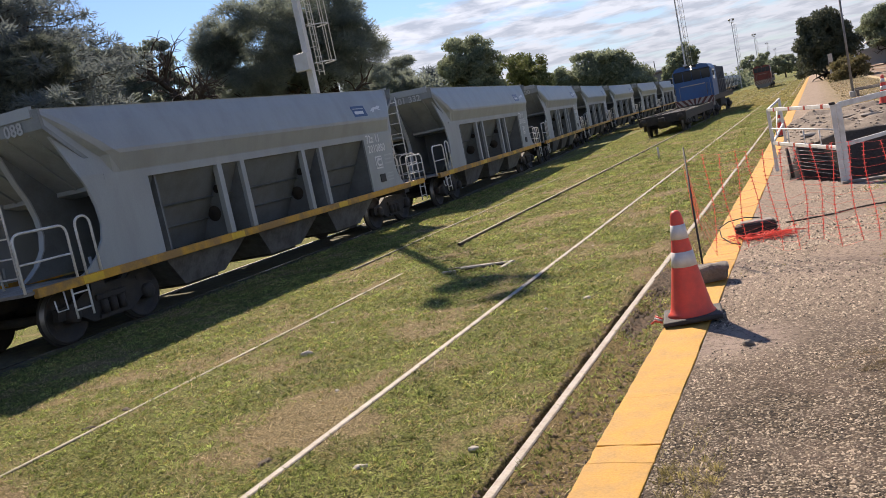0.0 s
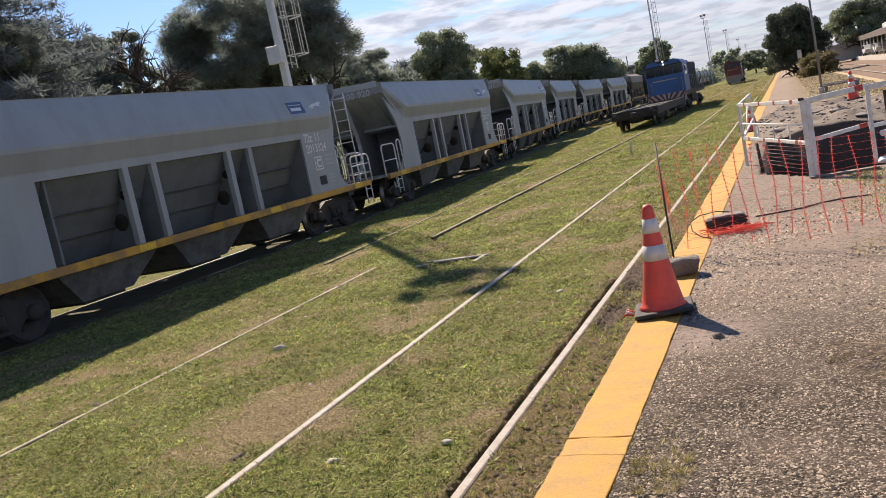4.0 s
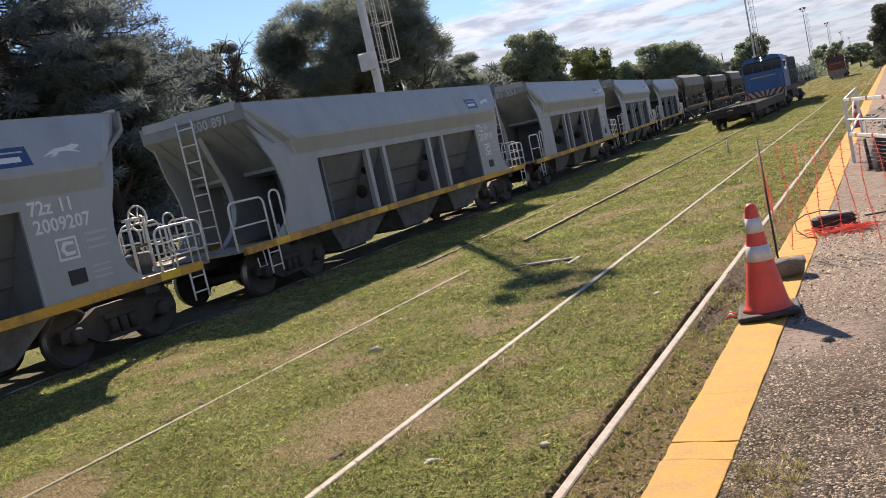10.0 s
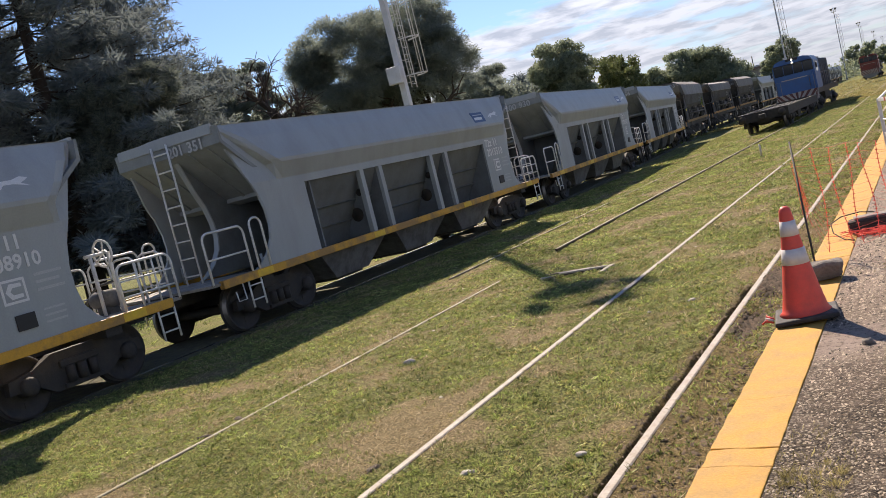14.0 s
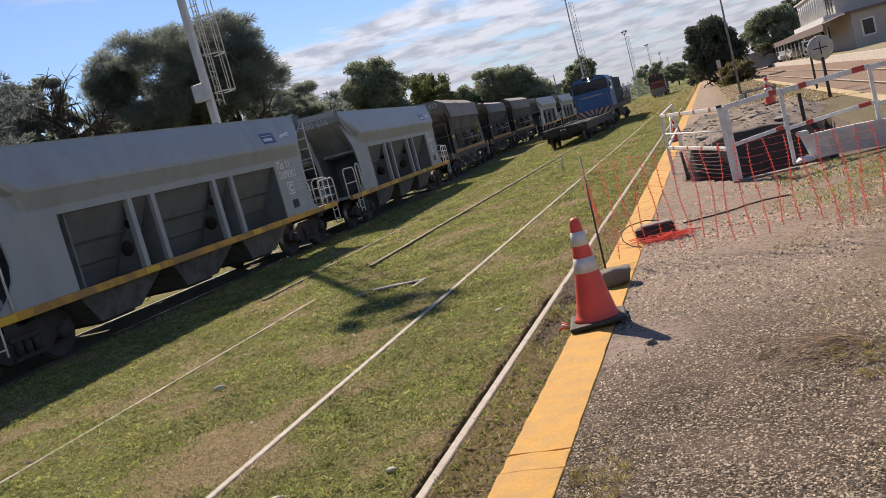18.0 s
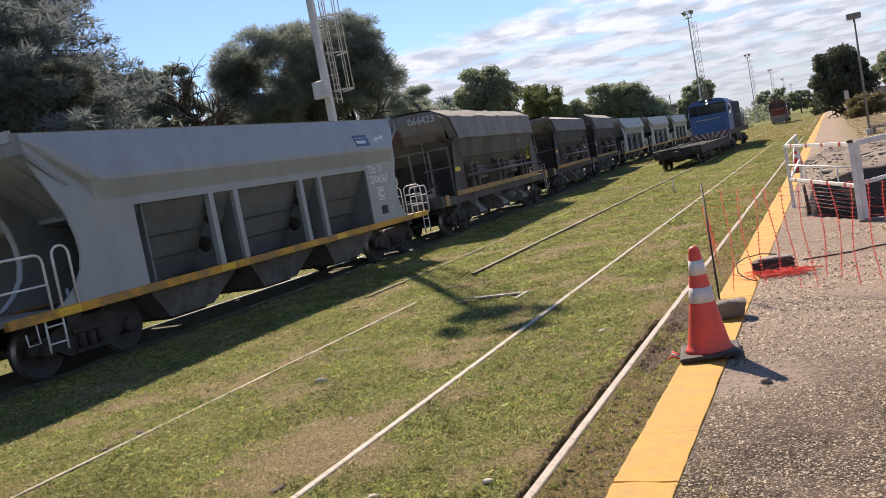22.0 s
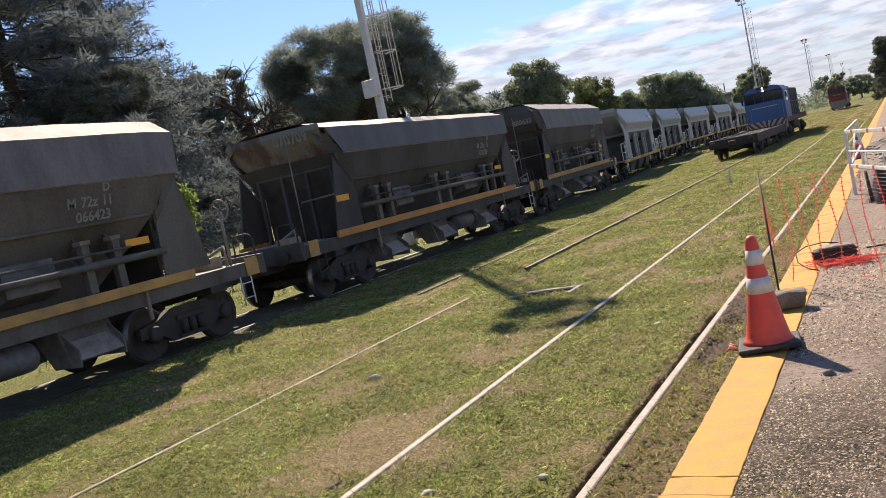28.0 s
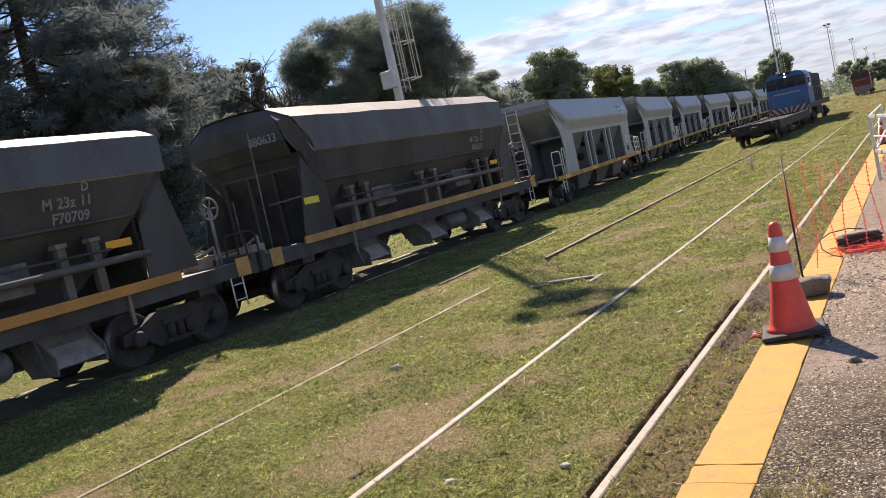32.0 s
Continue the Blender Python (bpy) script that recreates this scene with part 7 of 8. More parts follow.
    for x in (-0.4, 0.8):
        part("bearer", boxes((x - 0.06, x + 0.06, -0.4, 0.4, 0.0, 0.25)), M_WOOD, pal)
    up_ = thing("utility_pole", "wooden utility pole with a crossarm behind the dark tree", "utility pole", at=pose(2.35, 121.0, 0.0))
    part("pole", rod(bmesh.new(), [(0, 0, 0), (0, 0, 8.9)], 0.14, 8, 0.1), M_WOOD, up_)
    part("crossarm", boxes((-0.7, 0.7, -0.06, 0.06, 8.3, 8.42)), M_WOOD, up_)
    for x in (-0.6, 0.0, 0.6):
        part("insulator", rod(bmesh.new(), [(x, 0, 8.42), (x, 0, 8.65)], 0.05, 6), M_ENGINE_GREY, up_)
    ms = thing("marker_post", "square white concrete post before the dark tree", "post", at=pose(1.55, 96.0, 0.2))
    part("shaft", boxes((-0.2, 0.2, -0.2, 0.2, 0, 2.6), bevel=0.03), M_PLASTER, ms)
    # far side of the platform: earthy track bed, rails and the station's low platform
    gr = raw("station_track_bed", [(4.0, -10, 0.02), (10.2, -10, 0.02), (10.2, 330, 0.02), (4.0, 330, 0.02)], [(0, 1, 2, 3)], M_REDEARTH)
    tagged(gr, "reddish earth track bed beside the station", "ground", kind="structure")
    for x in (5.6, 7.35):
        sweep("rail", [(x, y) for y in (-10, 40, 120, 330)], (M_RAIL_DARK, M_RAIL), "rusty rail beside the station", 0.10)
    pf = part("station_platform", boxes((10.2, 40, 20, 330, -0.1, 0.55), bevel=0.02), M_DRYGROUND)
    tagged(pf, "dusty low station platform and forecourt", "platform", kind="structure")
    part("edge", boxes((10.05, 10.2, 20, 330, -0.1, 0.58)), M_PLASTER, pf)


M_PALE_DISC = material("worn_disc_paint", (0.50, 0.49, 0.42), 0.7, spots=(0.35, 0.33, 0.25), scale=6, amount=0.6, grain=0.08)
M_REDEARTH = material("reddish_track_bed", (0.19, 0.105, 0.07), 0.95, spots=(0.20, 0.16, 0.09), scale=0.6, amount=0.8, grain=0.2, grain_scale=6)
M_DRYGROUND = material("dry_forecourt", (0.27, 0.215, 0.125), 0.95, spots=(0.16, 0.145, 0.075), scale=0.35, amount=0.8, grain=0.12, grain_scale=5)
M_WALL = material("pale_station_plaster", (0.40, 0.385, 0.355), 0.85, spots=(0.36, 0.35, 0.33), scale=1.2, amount=0.6, grain=0.05, grain_scale=20)
M_SHEET = material("blue_grey_sheeting", (0.34, 0.37, 0.41), 0.7, spots=(0.25, 0.265, 0.29), scale=0.5, amount=0.6)
M_ROOF_TIN = material("rusty_canopy_tin", (0.16, 0.12, 0.10), 0.7, spots=(0.08, 0.06, 0.05), scale=1.5, amount=0.6, grain=0.1)


def build_station():
    st = thing("station_building", "two-storey pale station house with a columned upper gallery", "building", at=pose(12.4, 84.0, 0.5))
    # nearer single-storey wing, its gable end towards the platform
    part("wing_wall", boxes((0.2, 9.0, 0.0, 14.0, 0.0, 3.1)), M_WALL, st)
    part("wing_roof", boxes((-0.3, 9.4, -0.5, 14.4, 3.1, 3.3)), M_ROOF_TIN, st)
    for x in (1.4, 3.6, 6.0):
        win = part("window", boxes((x - 0.55, x + 0.55, -0.05, 0.0, 0.9, 2.4)), M_WHITE, st)
        part("pane", boxes((x - 0.42, x + 0.42, -0.06, -0.05, 1.02, 2.28)), M_GLASS_DARK, win)
    door = part("door", boxes((4.5, 5.3, -0.05, 0.0, 0.0, 2.2)), M_WOOD_DARK, st)
    # main block
    part("ground_floor_wall", boxes((1.0, 9.0, 14.0, 46.0, 0.0, 3.3)), M_WALL, st)
    part("upper_floor_wall", boxes((1.6, 9.0, 18.0, 44.0, 3.3, 8.0)), M_WALL, st)
    part("cornice", boxes((1.0, 9.3, 17.6, 44.4, 6.55, 6.95)), M_WHITE, st)
    part("gallery_band", boxes((-0.2, 1.6, 14.0, 44.5, 3.05, 3.75)), M_WHITE, st)
    for k in range(12):
        y = 19.2 + k * 2.1
        part("column", rod(bmesh.new(), [(0.7, y, 3.75), (0.7, y, 6.6)], 0.19, 8), M_WHITE, st)
        if k < 11:
            w = part("window", boxes((1.54, 1.6, y + 0.6, y + 1.5, 4.0, 6.0)), M_GLASS_DARK, st)
    part("gallery_roof", boxes((0.3, 1.6, 18.0, 44.0, 6.6, 6.75)), M_WHITE, st)
    # platform canopy
    bm = bmesh.new()
    slab(bm, [(-1.9, 2.75), (0.9, 3.3), (0.9, 3.38), (-1.9, 2.85)], "y", 1.0, 70.0)
    part("canopy", bm, M_ROOF_TIN, st, "rusty tin platform canopy")
    part("valance", boxes((-1.98, -1.9, 1.0, 70.0, 2.25, 2.9)), M_ROOF_TIN, st)
    for k in range(14):
        part("canopy_post", rod(bmesh.new(), [(-1.6, 2.0 + 5.0 * k, 0.0), (-1.6, 2.0 + 5.0 * k, 2.8)], 0.08, 6), M_WHITE, st)
    # doorways widened and blackened to stand in for shade under the canopy
    for k in range(6):
        y = 16.0 + k * 4.8
        part("shade_doorway", boxes((0.96, 1.0, y, y + 2.8, 0.0, 2.7)), M_DARK, st)
    hall = thing("warehouse", "long blue-grey warehouse behind the tree row", "building", at=pose(*polar(-9.4, 232), 0, 0, 0, 9))
    part("wall", boxes((-3.0, 5.5, 0, 10, 0, 8.2)), M_SHEET, hall)
    part("roof_edge", boxes((-3.3, 5.8, -0.3, 10.3, 8.2, 8.8)), M_SHEET, hall)
    for k in range(4):
        part("wall_rib", boxes((-2.6 + 2.5 * k, -2.4 + 2.5 * k, -0.12, 0.0, 0, 8.2)), M_SHEET, hall)
    part("chimney", rod(bmesh.new(), [(-4.3, 5, -0.1), (-4.3, 5, 12.2)], 0.55, 10, 0.45), M_SHEET, hall)
    part("flue_pole", rod(bmesh.new(), [(1.6, 1, 8.4), (1.6, 1, 11.2)], 0.12, 6), M_DARK, hall)
    shed = thing("gabled_shed", "low pale gabled shed beyond the dark tree", "building", at=pose(6.2, 150.0, 0.3))
    part("wall", boxes((0, 7, 0, 9, 0, 2.6)), M_WALL, shed)
    bm = slab(bmesh.new(), [(-0.4, 2.5), (3.5, 4.4), (7.4, 2.5), (7.4, 2.65), (3.5, 4.6), (-0.4, 2.65)], "y", -0.4, 9.4)
    part("roof", bm, M_PLASTER, shed)
    for x, y in ((10.9, 134.0), (11.6, 126.5)):
        c = thing("parked_car", "small white car parked by the station", "car", at=pose(x, y, 0.55, 0, 0, 90))
        bm = slab(bmesh.new(), [(-2.0, 0.35), (2.0, 0.35), (2.05, 0.8), (1.2, 0.95), (0.7, 1.42), (-1.1, 1.45), (-1.8, 0.95), (-2.05, 0.85)], "y", -0.8, 0.8)
        part("body", bm, M_WHITE, c)
        part("windows", slab(bmesh.new(), [(1.05, 0.97), (0.65, 1.36), (-1.0, 1.38), (-1.5, 0.97)], "y", -0.81, 0.81), M_GLASS_DARK, c)
        for a in (-1.25, 1.25):
            for b in (-0.75, 0.75):
                part("wheel", turned(bmesh.new(), [(0.0, b - 0.1), (0.31, b - 0.1), (0.31, b + 0.1), (0.0, b + 0.1)], "y", (a, 0, 0.31), 14), M_RUBBER, c)
    # a flat-roofed shed with a chimney behind the yard trees
    x, y = polar(-9.5, 210)
    f = thing("yard_shed", "far flat-roofed grey shed with a chimney", "building", at=pose(x, y, 0))
    part("wall", boxes((-9, 9, 0, 8, 0, 7.4)), M_ENGINE_GREY, f)
    part("roof", boxes((-9.5, 9.5, -0.5, 8.5, 7.4, 7.8)), M_ROOF_TIN, f)
    part("chimney", boxes((-6.5, -5.3, 2, 3.2, 7.8, 10.2)), M_ROOF_TIN, f)


# ---- what lies in the grass ----
M_RIM = material("pale_concrete_rim", (0.52, 0.47, 0.39), 0.9, spots=(0.25, 0.21, 0.15), scale=12, amount=0.6, grain=0.2, grain_scale=60)


def build_lawn_things():
    h = thing("sunken_hatch", "concrete-rimmed sunken hatch in the grass", "hatch", at=pose(-5.06, 12.35, -0.02))
    # earth-brown strips added to paint the shade inside the hole
    part("hole_shade_strip", boxes((-0.5, 0.4, 0.215, 0.24, -0.2, -0.015), (0.385, 0.40, -0.1, 0.24, -0.2, -0.015)), M_EARTH, h)
    part("far_rim", boxes((-0.42, 0.5, 0.24, 0.305, -0.2, 0.006), bevel=0.004), M_RIM, h, "pale concrete rim")
    part("end_rim", boxes((0.40, 0.47, -0.20, 0.24, -0.2, 0.004), bevel=0.004), M_RIM, h, "pale concrete rim")
    part("far_board", boxes((-0.70, 0.1, 0.34, 0.39, -0.15, 0.002), bevel=0.004), M_WOOD, h)
    part("broken_rim", boxes((-0.66, -0.44, 0.05, 0.11, -0.1, 0.006), bevel=0.004), M_RIM, h)
    leaf_mesh("weed", cluster(np.random.default_rng(31), [(-0.25 + 0.09 * k, 0.02 + 0.05 * (k % 3), -0.05) for k in range(7)], 0.03, 0.6, 40, 0.09, False), G_WEED, h, "weeds grown into the hatch")
    p = thing("marker_peg", "small pale peg standing in the grass", "peg", at=pose(-5.1, 30.0, -0.05))
    part("peg", rod(bmesh.new(), [(0, 0, 0), (0, 0, 0.42)], 0.035, 6), M_PLASTER, p)
    for k, (x, y, s) in enumerate(((-2.35, 5.05, 0.04), (-2.6, 9.3, 0.05), (-3.0, 9.0, 0.03), (-4.3, 6.6, 0.03), (-3.9, 5.4, 0.025), (-6.1, 9.6, 0.03), (-4.9, 15.2, 0.04), (-7.3, 12.7, 0.04), (-3.4, 13.0, 0.03))):
        stone("scrap_stone", "pale chip of stone in the grass", (x, y, -0.03, 0, 0, 40 * k), (s * 0.95, s * 0.7, s * 0.5), 80 + k, M_PALE)["group"] = "chips in the grass"
    for k, (x, y) in enumerate(((-3.95, 4.95), (-6.75, 6.5), (-6.75, 6.0))):
        stone("dirt_clod", "dark clod of earth beside a rail", (x, y, -0.03, 0, 0, 50 * k), (0.05, 0.09, 0.03), 95 + k, M_EARTH, cat="clod")


def blades(name, label, mat, count, seed, area, high, wide, bare, lean=0.5, keep=None, tuft=1):
    """Upright grass blades as one mesh; density falls off with distance from the platform's edge."""
    rnd = np.random.default_rng(seed)
    x0, x1, y0, y1 = area
    u = rnd.random(count)
    y = y0 + (y1 - y0) * u ** (2.9 if y1 > 40 else 1.7)
    x = x0 + (x1 - x0) * rnd.random(count)
    if tuft > 1:                       # blades stand in tufts
        pick = rnd.integers(0, max(count // tuft, 1), count)
        size = 0.010 * np.clip(y[pick] / 5.0, 0.8, 5.0) * (0.5 + 1.5 * rnd.random(count // tuft)[pick])
        x, y = x[pick] + rnd.normal(size=count) * size, y[pick] + rnd.normal(size=count) * size
        x = np.clip(x, x0, x1)
    ok = np.ones(count, bool)
    for r, w in zip(RAILS, (0.05, 0.05, 0.04, 0.01)):
        ok &= np.abs(x - r) > w
    ok &= (y > 9.6) | (np.abs(x + 2.04) > 0.05)
    if bare:
        n = -np.array([worn_lawn(a, b) for a, b in zip(x, y)])
        ok &= (n * bare > rnd.random(count) * 0.4 - 0.34)
    ok &= (x < -1.97) | (x > -1.2) | (rnd.random(count) < 0.7)
    for cx, cy, rx, ry in SOIL:            # dug earth by the cone
        ok &= ((x - cx) / rx) ** 2 + ((y - cy) / ry) ** 2 > 1 - 0.7 * rnd.random(count)
    if keep:
        ok &= keep(x, y)
    x, y = x[ok], y[ok]
    n = len(x)
    z = np.array([ground_z(a, b) for a, b in zip(x, y)]) if area[0] < -1.2 else np.full(n, PLATFORM - 0.005)
    far = np.clip((np.maximum(y, 1.0) / 6.0) ** 0.72, 0.8, 3.5)
    h = high * (0.5 + rnd.random(n)) * (0.8 + 0.2 * far)
    a = rnd.random(n) * 2 * np.pi
    wv = wide * far * (0.6 + 0.8 * rnd.random(n))
    base = np.stack([x, y, z - 0.004], 1)
    side = np.stack([np.cos(a), np.sin(a), np.zeros(n)], 1) * wv[:, None]
    tip = base + np.stack([rnd.normal(size=n) * lean * h, rnd.normal(size=n) * lean * h, h], 1)
    mid = base * 0.55 + tip * 0.45 + np.array([0, 0, 1.0]) * (h * 0.12)[:, None]
    verts = np.stack([base, mid + side, tip, mid - side], 1).reshape(-1, 3)
    me = bpy.data.meshes.new(name)
    me.vertices.add(n * 4)
    me.vertices.foreach_set("co", verts.astype(np.float32).ravel())
    me.loops.add(n * 4)
    me.loops.foreach_set("vertex_index", np.arange(n * 4, dtype=np.int32))
    me.polygons.add(n)
    me.polygons.foreach_set("loop_start", np.arange(n, dtype=np.int32) * 4)
    me.update(calc_edges=True)
    me.materials.append(mat)
    return tagged(part(name, me, None), label, "grass", kind="stuff")


G_GREEN = leaves("green_grass_blades", (0.085, 0.115, 0.028), (0.47, 0.55, 0.17), 0.6, 0.5, 0.38)
G_WEED = leaves("clover_weed_leaves", (0.085, 0.115, 0.03), (0.55, 0.58, 0.21), 0.6, 0.5, 0.38)
G_OLIVE = leaves("olive_grass_blades", (0.16, 0.135, 0.045), (0.60, 0.51, 0.215), 0.6, 0.45, 0.3)
G_STRAW = leaves("dry_straw_blades", (0.19, 0.135, 0.07), (0.72, 0.58, 0.35), 0.6, 0.3)


M_STALK = material("dry_stalk", (0.42, 0.30, 0.19), 0.7, spots=(0.20, 0.12, 0.07), scale=7, amount=0.6, spread=0.35)
G_TUFT = leaves("withered_stalks", (0.07, 0.06, 0.025), (0.26, 0.19, 0.10), 0.7, 0.3)


def build_grass():
    lawn = (-11.45, -1.26, 2.6, 75.0)
    blades("grass", "short green lawn grass", G_GREEN, 290000, 1, lawn, 0.030, 0.0040, 0.6, 0.85, tuft=7)
    blades("olive_grass", "yellowish short lawn grass", G_OLIVE, 170000, 2, lawn, 0.026, 0.0038, 0.5, 0.95, tuft=6)
    blades("dry_grass", "dry straw among the lawn grass", G_STRAW, 190000, 3, lawn, 0.022, 0.0036, -1.2, 1.3, tuft=5)
    blades("lawn_weeds", "low broad-leaved weeds in the lawn", G_WEED, 160000, 4, lawn, 0.018, 0.0078, 0.8, 1.3, tuft=5)
    blades("near_lawn", "short lawn grass beside the platform's end", G_GREEN, 38000, 23, (-8.0, -1.26, -5.0, 2.6), 0.030, 0.006, 0.6, 0.85, tuft=7)
    blades("near_lawn_straw", "yellowish grass beside the platform's end", G_OLIVE, 22000, 24, (-8.0, -1.26, -5.0, 2.6), 0.026, 0.006, 0.5, 0.95, tuft=6)
    blades("far_grass", "rough grass behind the goods train", G_GREEN, 50000, 9, (-30.0, -14.2, 4.0, 75.0), 0.06, 0.008, 0.4, 0.9, tuft=6)
    blades("distant_lawn", "rough lawn farther along the tracks", G_OLIVE, 42000, 21, (-15.0, -1.3, 66.0, 190.0), 0.05, 0.009, 0.3, 1.0, tuft=5)
    blades("platform_straw", "dry ochre grass on the far platform", G_STRAW, 11000, 22, (0.9, 3.5, 27.0, 95.0), 0.03, 0.008, 0, 1.3, tuft=5)
    near = lambda cx, cy, rx, ry: (lambda x, y: ((x - cx) / rx) ** 2 + ((y - cy) / ry) ** 2 < 1)
    plat = (-0.88, 3.5, 3.0, 16.0)
    blades("dry_tuft", "pulled dry grass stalks on the asphalt", G_TUFT, 2200, 5, (-0.2, 0.9, 4.4, 5.6), 0.022, 0.0018, 0, 2.4, near(0.25, 4.98, 0.36, 0.36), 30)
    blades("tuft_greens", "olive weeds among the dry stalks", G_OLIVE, 3600, 11, (0.2, 0.95, 4.3, 5.4), 0.030, 0.0022, 0, 1.0, near(0.55, 4.82, 0.22, 0.42), 60)
    blades("kerb_weeds", "small green weed rooted beside the kerb", G_OLIVE, 2600, 12, (-0.87, -0.5, 3.2, 4.0), 0.034, 0.0020, 0, 0.8, near(-0.71, 3.62, 0.14, 0.24), 20)
    pull = thing("pulled_weed", "pulled-up dry weed with long pale bent stalks", "weed")
    rnd = random.Random(41)
    for k in range(46):
        x, y = 0.50 + 0.10 * rnd.gauss(0, 1), 4.90 + 0.13 * rnd.gauss(0, 1)
        a, n = math.pi + rnd.gauss(-0.25, 0.5), 0.16 + 0.32 * rnd.random()
        way = Vector((math.cos(a), math.sin(a), 0))
        bend = Vector((-way.y, way.x, 0)) * rnd.uniform(-0.22, 0.22)
        pts = []
        for j in range(6):
            f = j / 5
            q = Vector((x, y, 0)) + way * n * f + bend * n * f * f
            q.z = PLATFORM + 0.012 + 0.05 * math.sin(math.pi * min(f * 1.15, 1.0)) * rnd.random()
            pts.append(q)
        part("stalk", rod(bmesh.new(), pts, 0.0022 + 0.0012 * rnd.random(), 4, 0.001), M_STALK, pull)
    blades("platform_weeds", "green weeds rooted in the asphalt", G_OLIVE, 26000, 6, plat, 0.026, 0.003, 0.6, 0.9, lambda x, y: ((x > 0.55 + 0.25 * np.sin(y * 3)) & (y < 12.9)) | (((x + 0.75) / 0.2) ** 2 + ((y - 3.9) / 0.45) ** 2 < 1) | (((x + 0.6) / 0.25) ** 2 + ((y - 7.8) / 0.4) ** 2 < 0.6))
    blades("trough_grass", "rough green grass by the trough", G_GREEN, 26000, 7, plat, 0.035, 0.004, 0.6, 0.8, lambda x, y: (y > 9.5) & (x > 0.5 + 0.06 * (14 - y)) & (y < 12.8 + 0.2 * np.sin(9 * x)))


def build_gravel():
    """Loose stones on the asphalt near the camera, crumbs of soil along the near rail and at the kerb's foot."""
    rnd = np.random.default_rng(8)
    n = 52000
    y = 2.9 + 9.6 * rnd.random(n) ** 1.9
    x = -0.87 + 2.9 * rnd.random(n)
    ok = np.array([noise.noise((a * 1.3, b * 1.3, 7.0)) > -0.3 + 0.05 * (b - 4.5) for a, b in zip(x, y)])
    x, y = x[ok], y[ok]
    s = (0.0032 + 0.0078 * rnd.random(len(x)) ** 2.4) * np.clip(y / 5.0, 0.9, 1.8)
    z = np.array([platform_z(a, b) for a, b in zip(x, y)]) - 0.001
    crumbs("gravel", "loose pale gravel on worn asphalt", M_GRAVEL, rnd, x, y, z, s)
    y = 2.9 + 6.8 * rnd.random(4300)
    x = np.concatenate([-2.075 + 0.04 * rnd.standard_normal(700), -1.24 - 0.05 * np.abs(rnd.standard_normal(1200)), -1.55 + 0.14 * rnd.standard_normal(2400)])
    ok = (np.abs(x + 1.953) > 0.042) & (x < -1.21)
    x, y = x[ok], y[ok]
    z = np.array([ground_z(a, b) for a, b in zip(x, y)]) - 0.002
    crumbs("soil_crumbs", "crumbs of dry soil beside the rail and kerb", M_SOIL, rnd, x, y, z, 0.006 + 0.018 * rnd.random(len(x)) ** 3)
    # dark clods thrown up where the strip has been dug
    for cx, cy, rx, ry in SOIL:
        n = int(9000 * rx * ry)
        u, v = rnd.standard_normal(n) * 0.48, rnd.standard_normal(n) * 0.48
        x, y = cx + rx * u, cy + ry * v
        ok = (x > -1.90) & (x < -1.22)
        x, y, heap = x[ok], y[ok], (rnd.random(n) * np.clip(1 - u * u - v * v, 0, 1))[ok]
        z = np.array([ground_z(a, b) for a, b in zip(x, y)]) + (0.03 * heap if rx > 0.25 else 0.0)
        crumbs("soil_clods", "dark clods of freshly dug soil beside the kerb", M_CLOD, rnd, x, y, z, 0.010 + 0.030 * rnd.random(len(x)) ** 2)


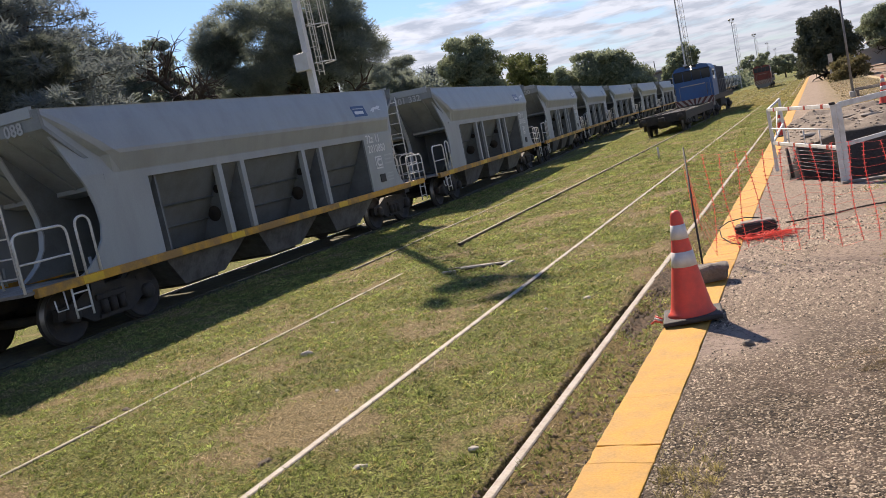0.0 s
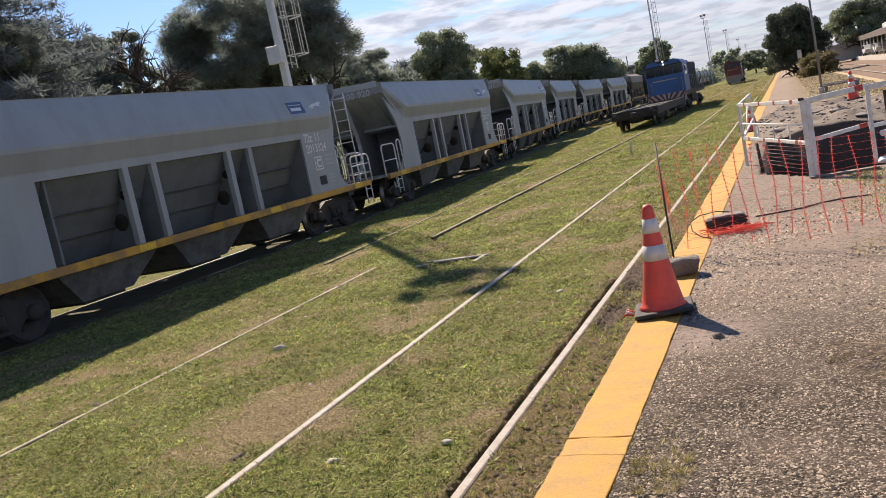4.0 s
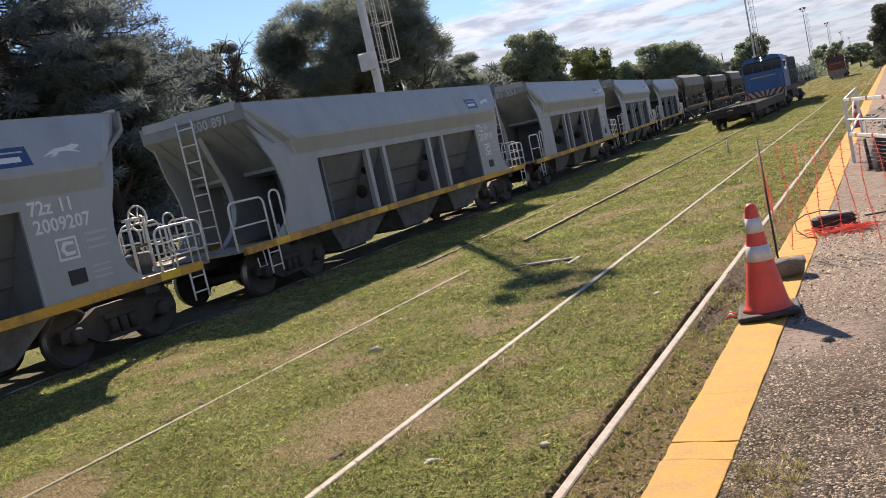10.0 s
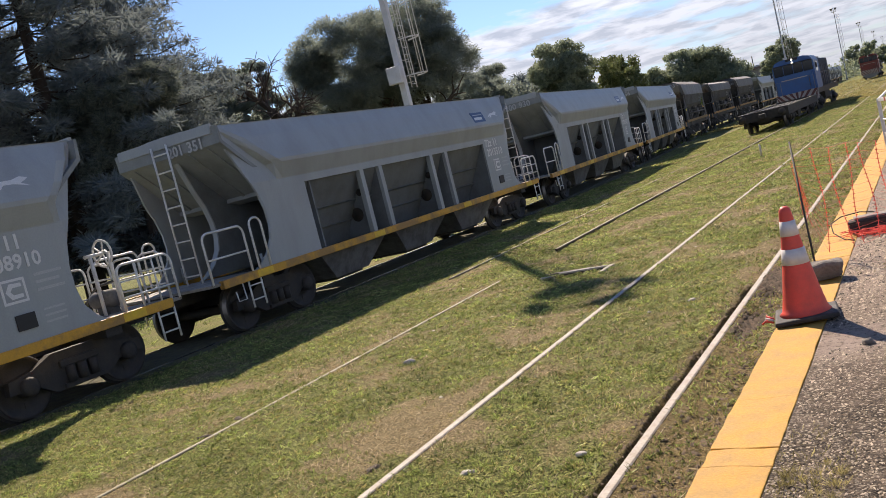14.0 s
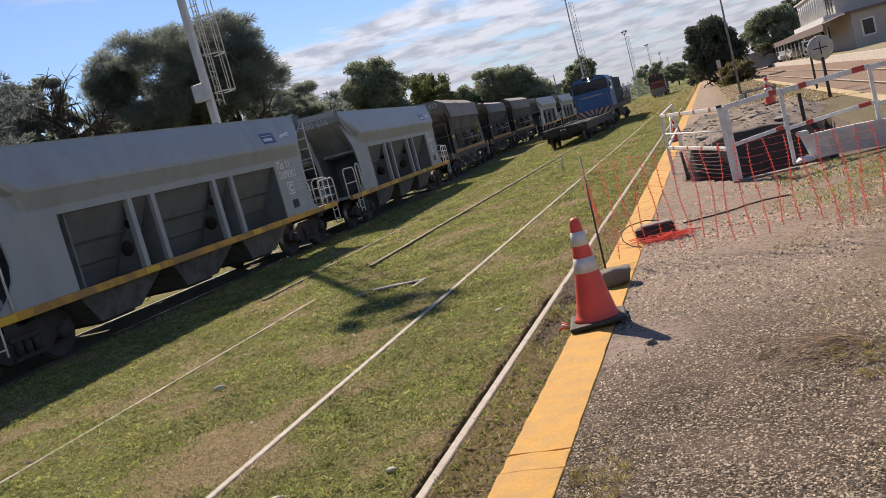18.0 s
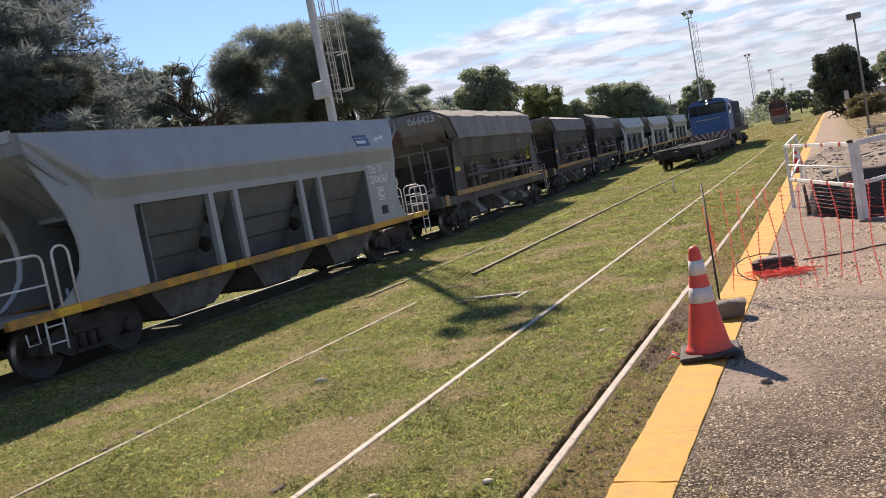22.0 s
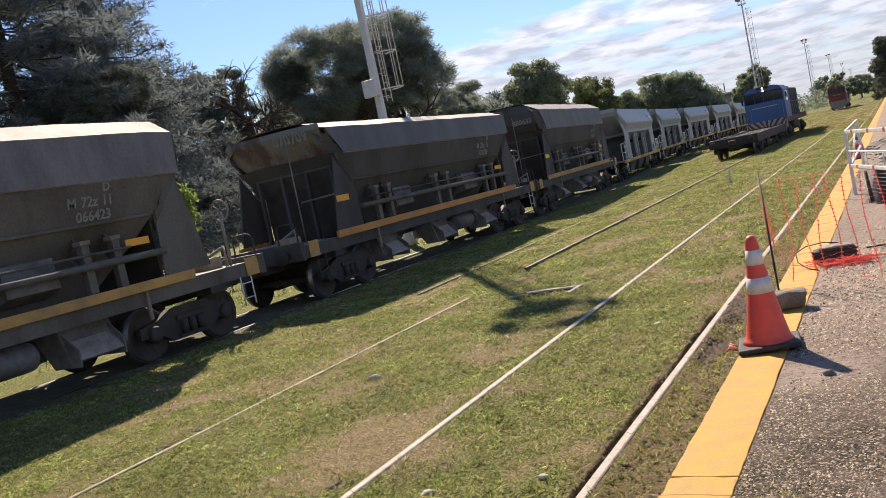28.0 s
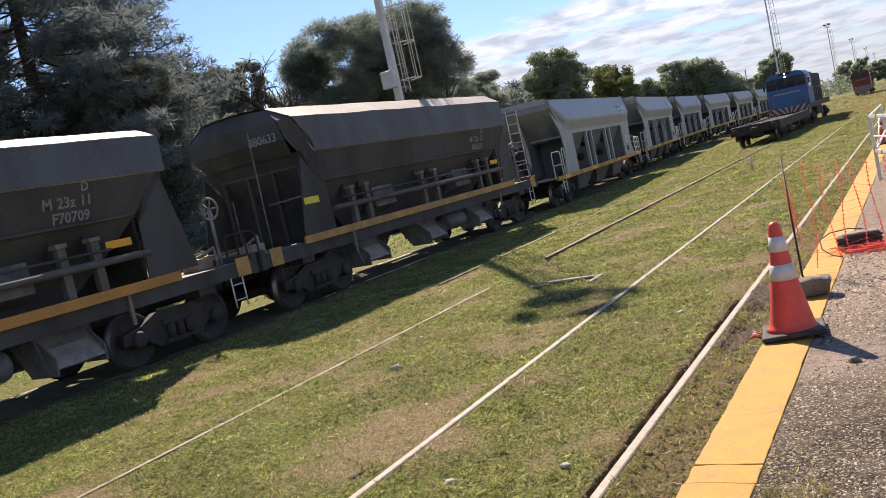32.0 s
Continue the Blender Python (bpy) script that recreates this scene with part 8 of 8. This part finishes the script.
def crumbs(name, label, mat, rnd, x, y, z, s):
    """Small faceted stones as one mesh."""
    n = len(x)
    top = np.array([(1, 0, 0), (0, 1, 0), (-1, 0, 0), (0, -1, 0), (0, 0, 0.9)], float)
    v = top[None] * (0.7 + 0.6 * rnd.random((n, 5, 1))) * s[:, None, None]
    a = rnd.random(n) * 6.28
    c, q = np.cos(a)[:, None], np.sin(a)[:, None]
    v = np.stack([v[..., 0] * c - v[..., 1] * q, v[..., 0] * q + v[..., 1] * c, v[..., 2]], -1)
    v += np.stack([x, y, z], -1)[:, None]
    tri = np.array([(0, 1, 4), (1, 2, 4), (2, 3, 4), (3, 0, 4)])
    f = (tri[None] + 5 * np.arange(n)[:, None, None]).reshape(-1)
    me = bpy.data.meshes.new(name)
    me.vertices.add(n * 5)
    me.vertices.foreach_set("co", v.astype(np.float32).ravel())
    me.loops.add(len(f))
    me.loops.foreach_set("vertex_index", f.astype(np.int32))
    me.polygons.add(len(f) // 3)
    me.polygons.foreach_set("loop_start", np.arange(len(f) // 3, dtype=np.int32) * 3)
    me.update(calc_edges=True)
    me.materials.append(mat)
    tagged(part(name, me, None), label, name.split("_")[0], kind="stuff")


def build_rubble():
    """Broken asphalt and earth clods lying over the spoil behind the pit."""
    rnd = random.Random(21)
    bm = bmesh.new()
    for k in range(520):
        x, y = 0.8 + 1.7 * rnd.uniform(-1, 1), 25.3 + 4.6 * rnd.uniform(-1, 1)
        s = 0.012 + 0.03 * rnd.random() ** 2
        box(bm, -s * 1.4, s * 1.4, -s, s, -s * 0.5, s * 0.35, m=pose(x, y, platform_z(x, y) + s * 0.1, rnd.uniform(-5, 5), rnd.uniform(-5, 5), rnd.uniform(0, 180)))
    for v in bm.verts:
        v.co += Vector(rnd.uniform(-1, 1) for _ in range(3)) * 0.01
    tagged(part("rubble", bm, M_RUBBLE), "broken asphalt pieces on a spoil heap", "rubble", kind="stuff")


M_RUBBLE = material("dusty_rubble", (0.33, 0.27, 0.215), 0.9, spots=(0.14, 0.112, 0.088), scale=6, amount=0.6, grain=0.2, grain_scale=40)
M_GRAVEL = material("loose_gravel", (0.30, 0.24, 0.178), 0.85, spread=0.95, island=True)

M_SOIL = material("dry_brown_soil", (0.15, 0.105, 0.065), 0.95, spots=(0.07, 0.048, 0.03), scale=14, amount=0.7, spread=0.6, island=True)
M_CLOD = material("dug_dark_soil", (0.078, 0.052, 0.034), 0.97, spots=(0.11, 0.08, 0.055), scale=14, amount=0.6, spread=0.6, island=True)

build_ground()
build_rails()
build_platform()
build_train()
build_yard()
build_masts()
build_trees()
build_platform_things()
build_barrier()
build_net()
build_platform_far()
build_station()
build_lawn_things()
build_grass()
build_gravel()
build_rubble()
motions()
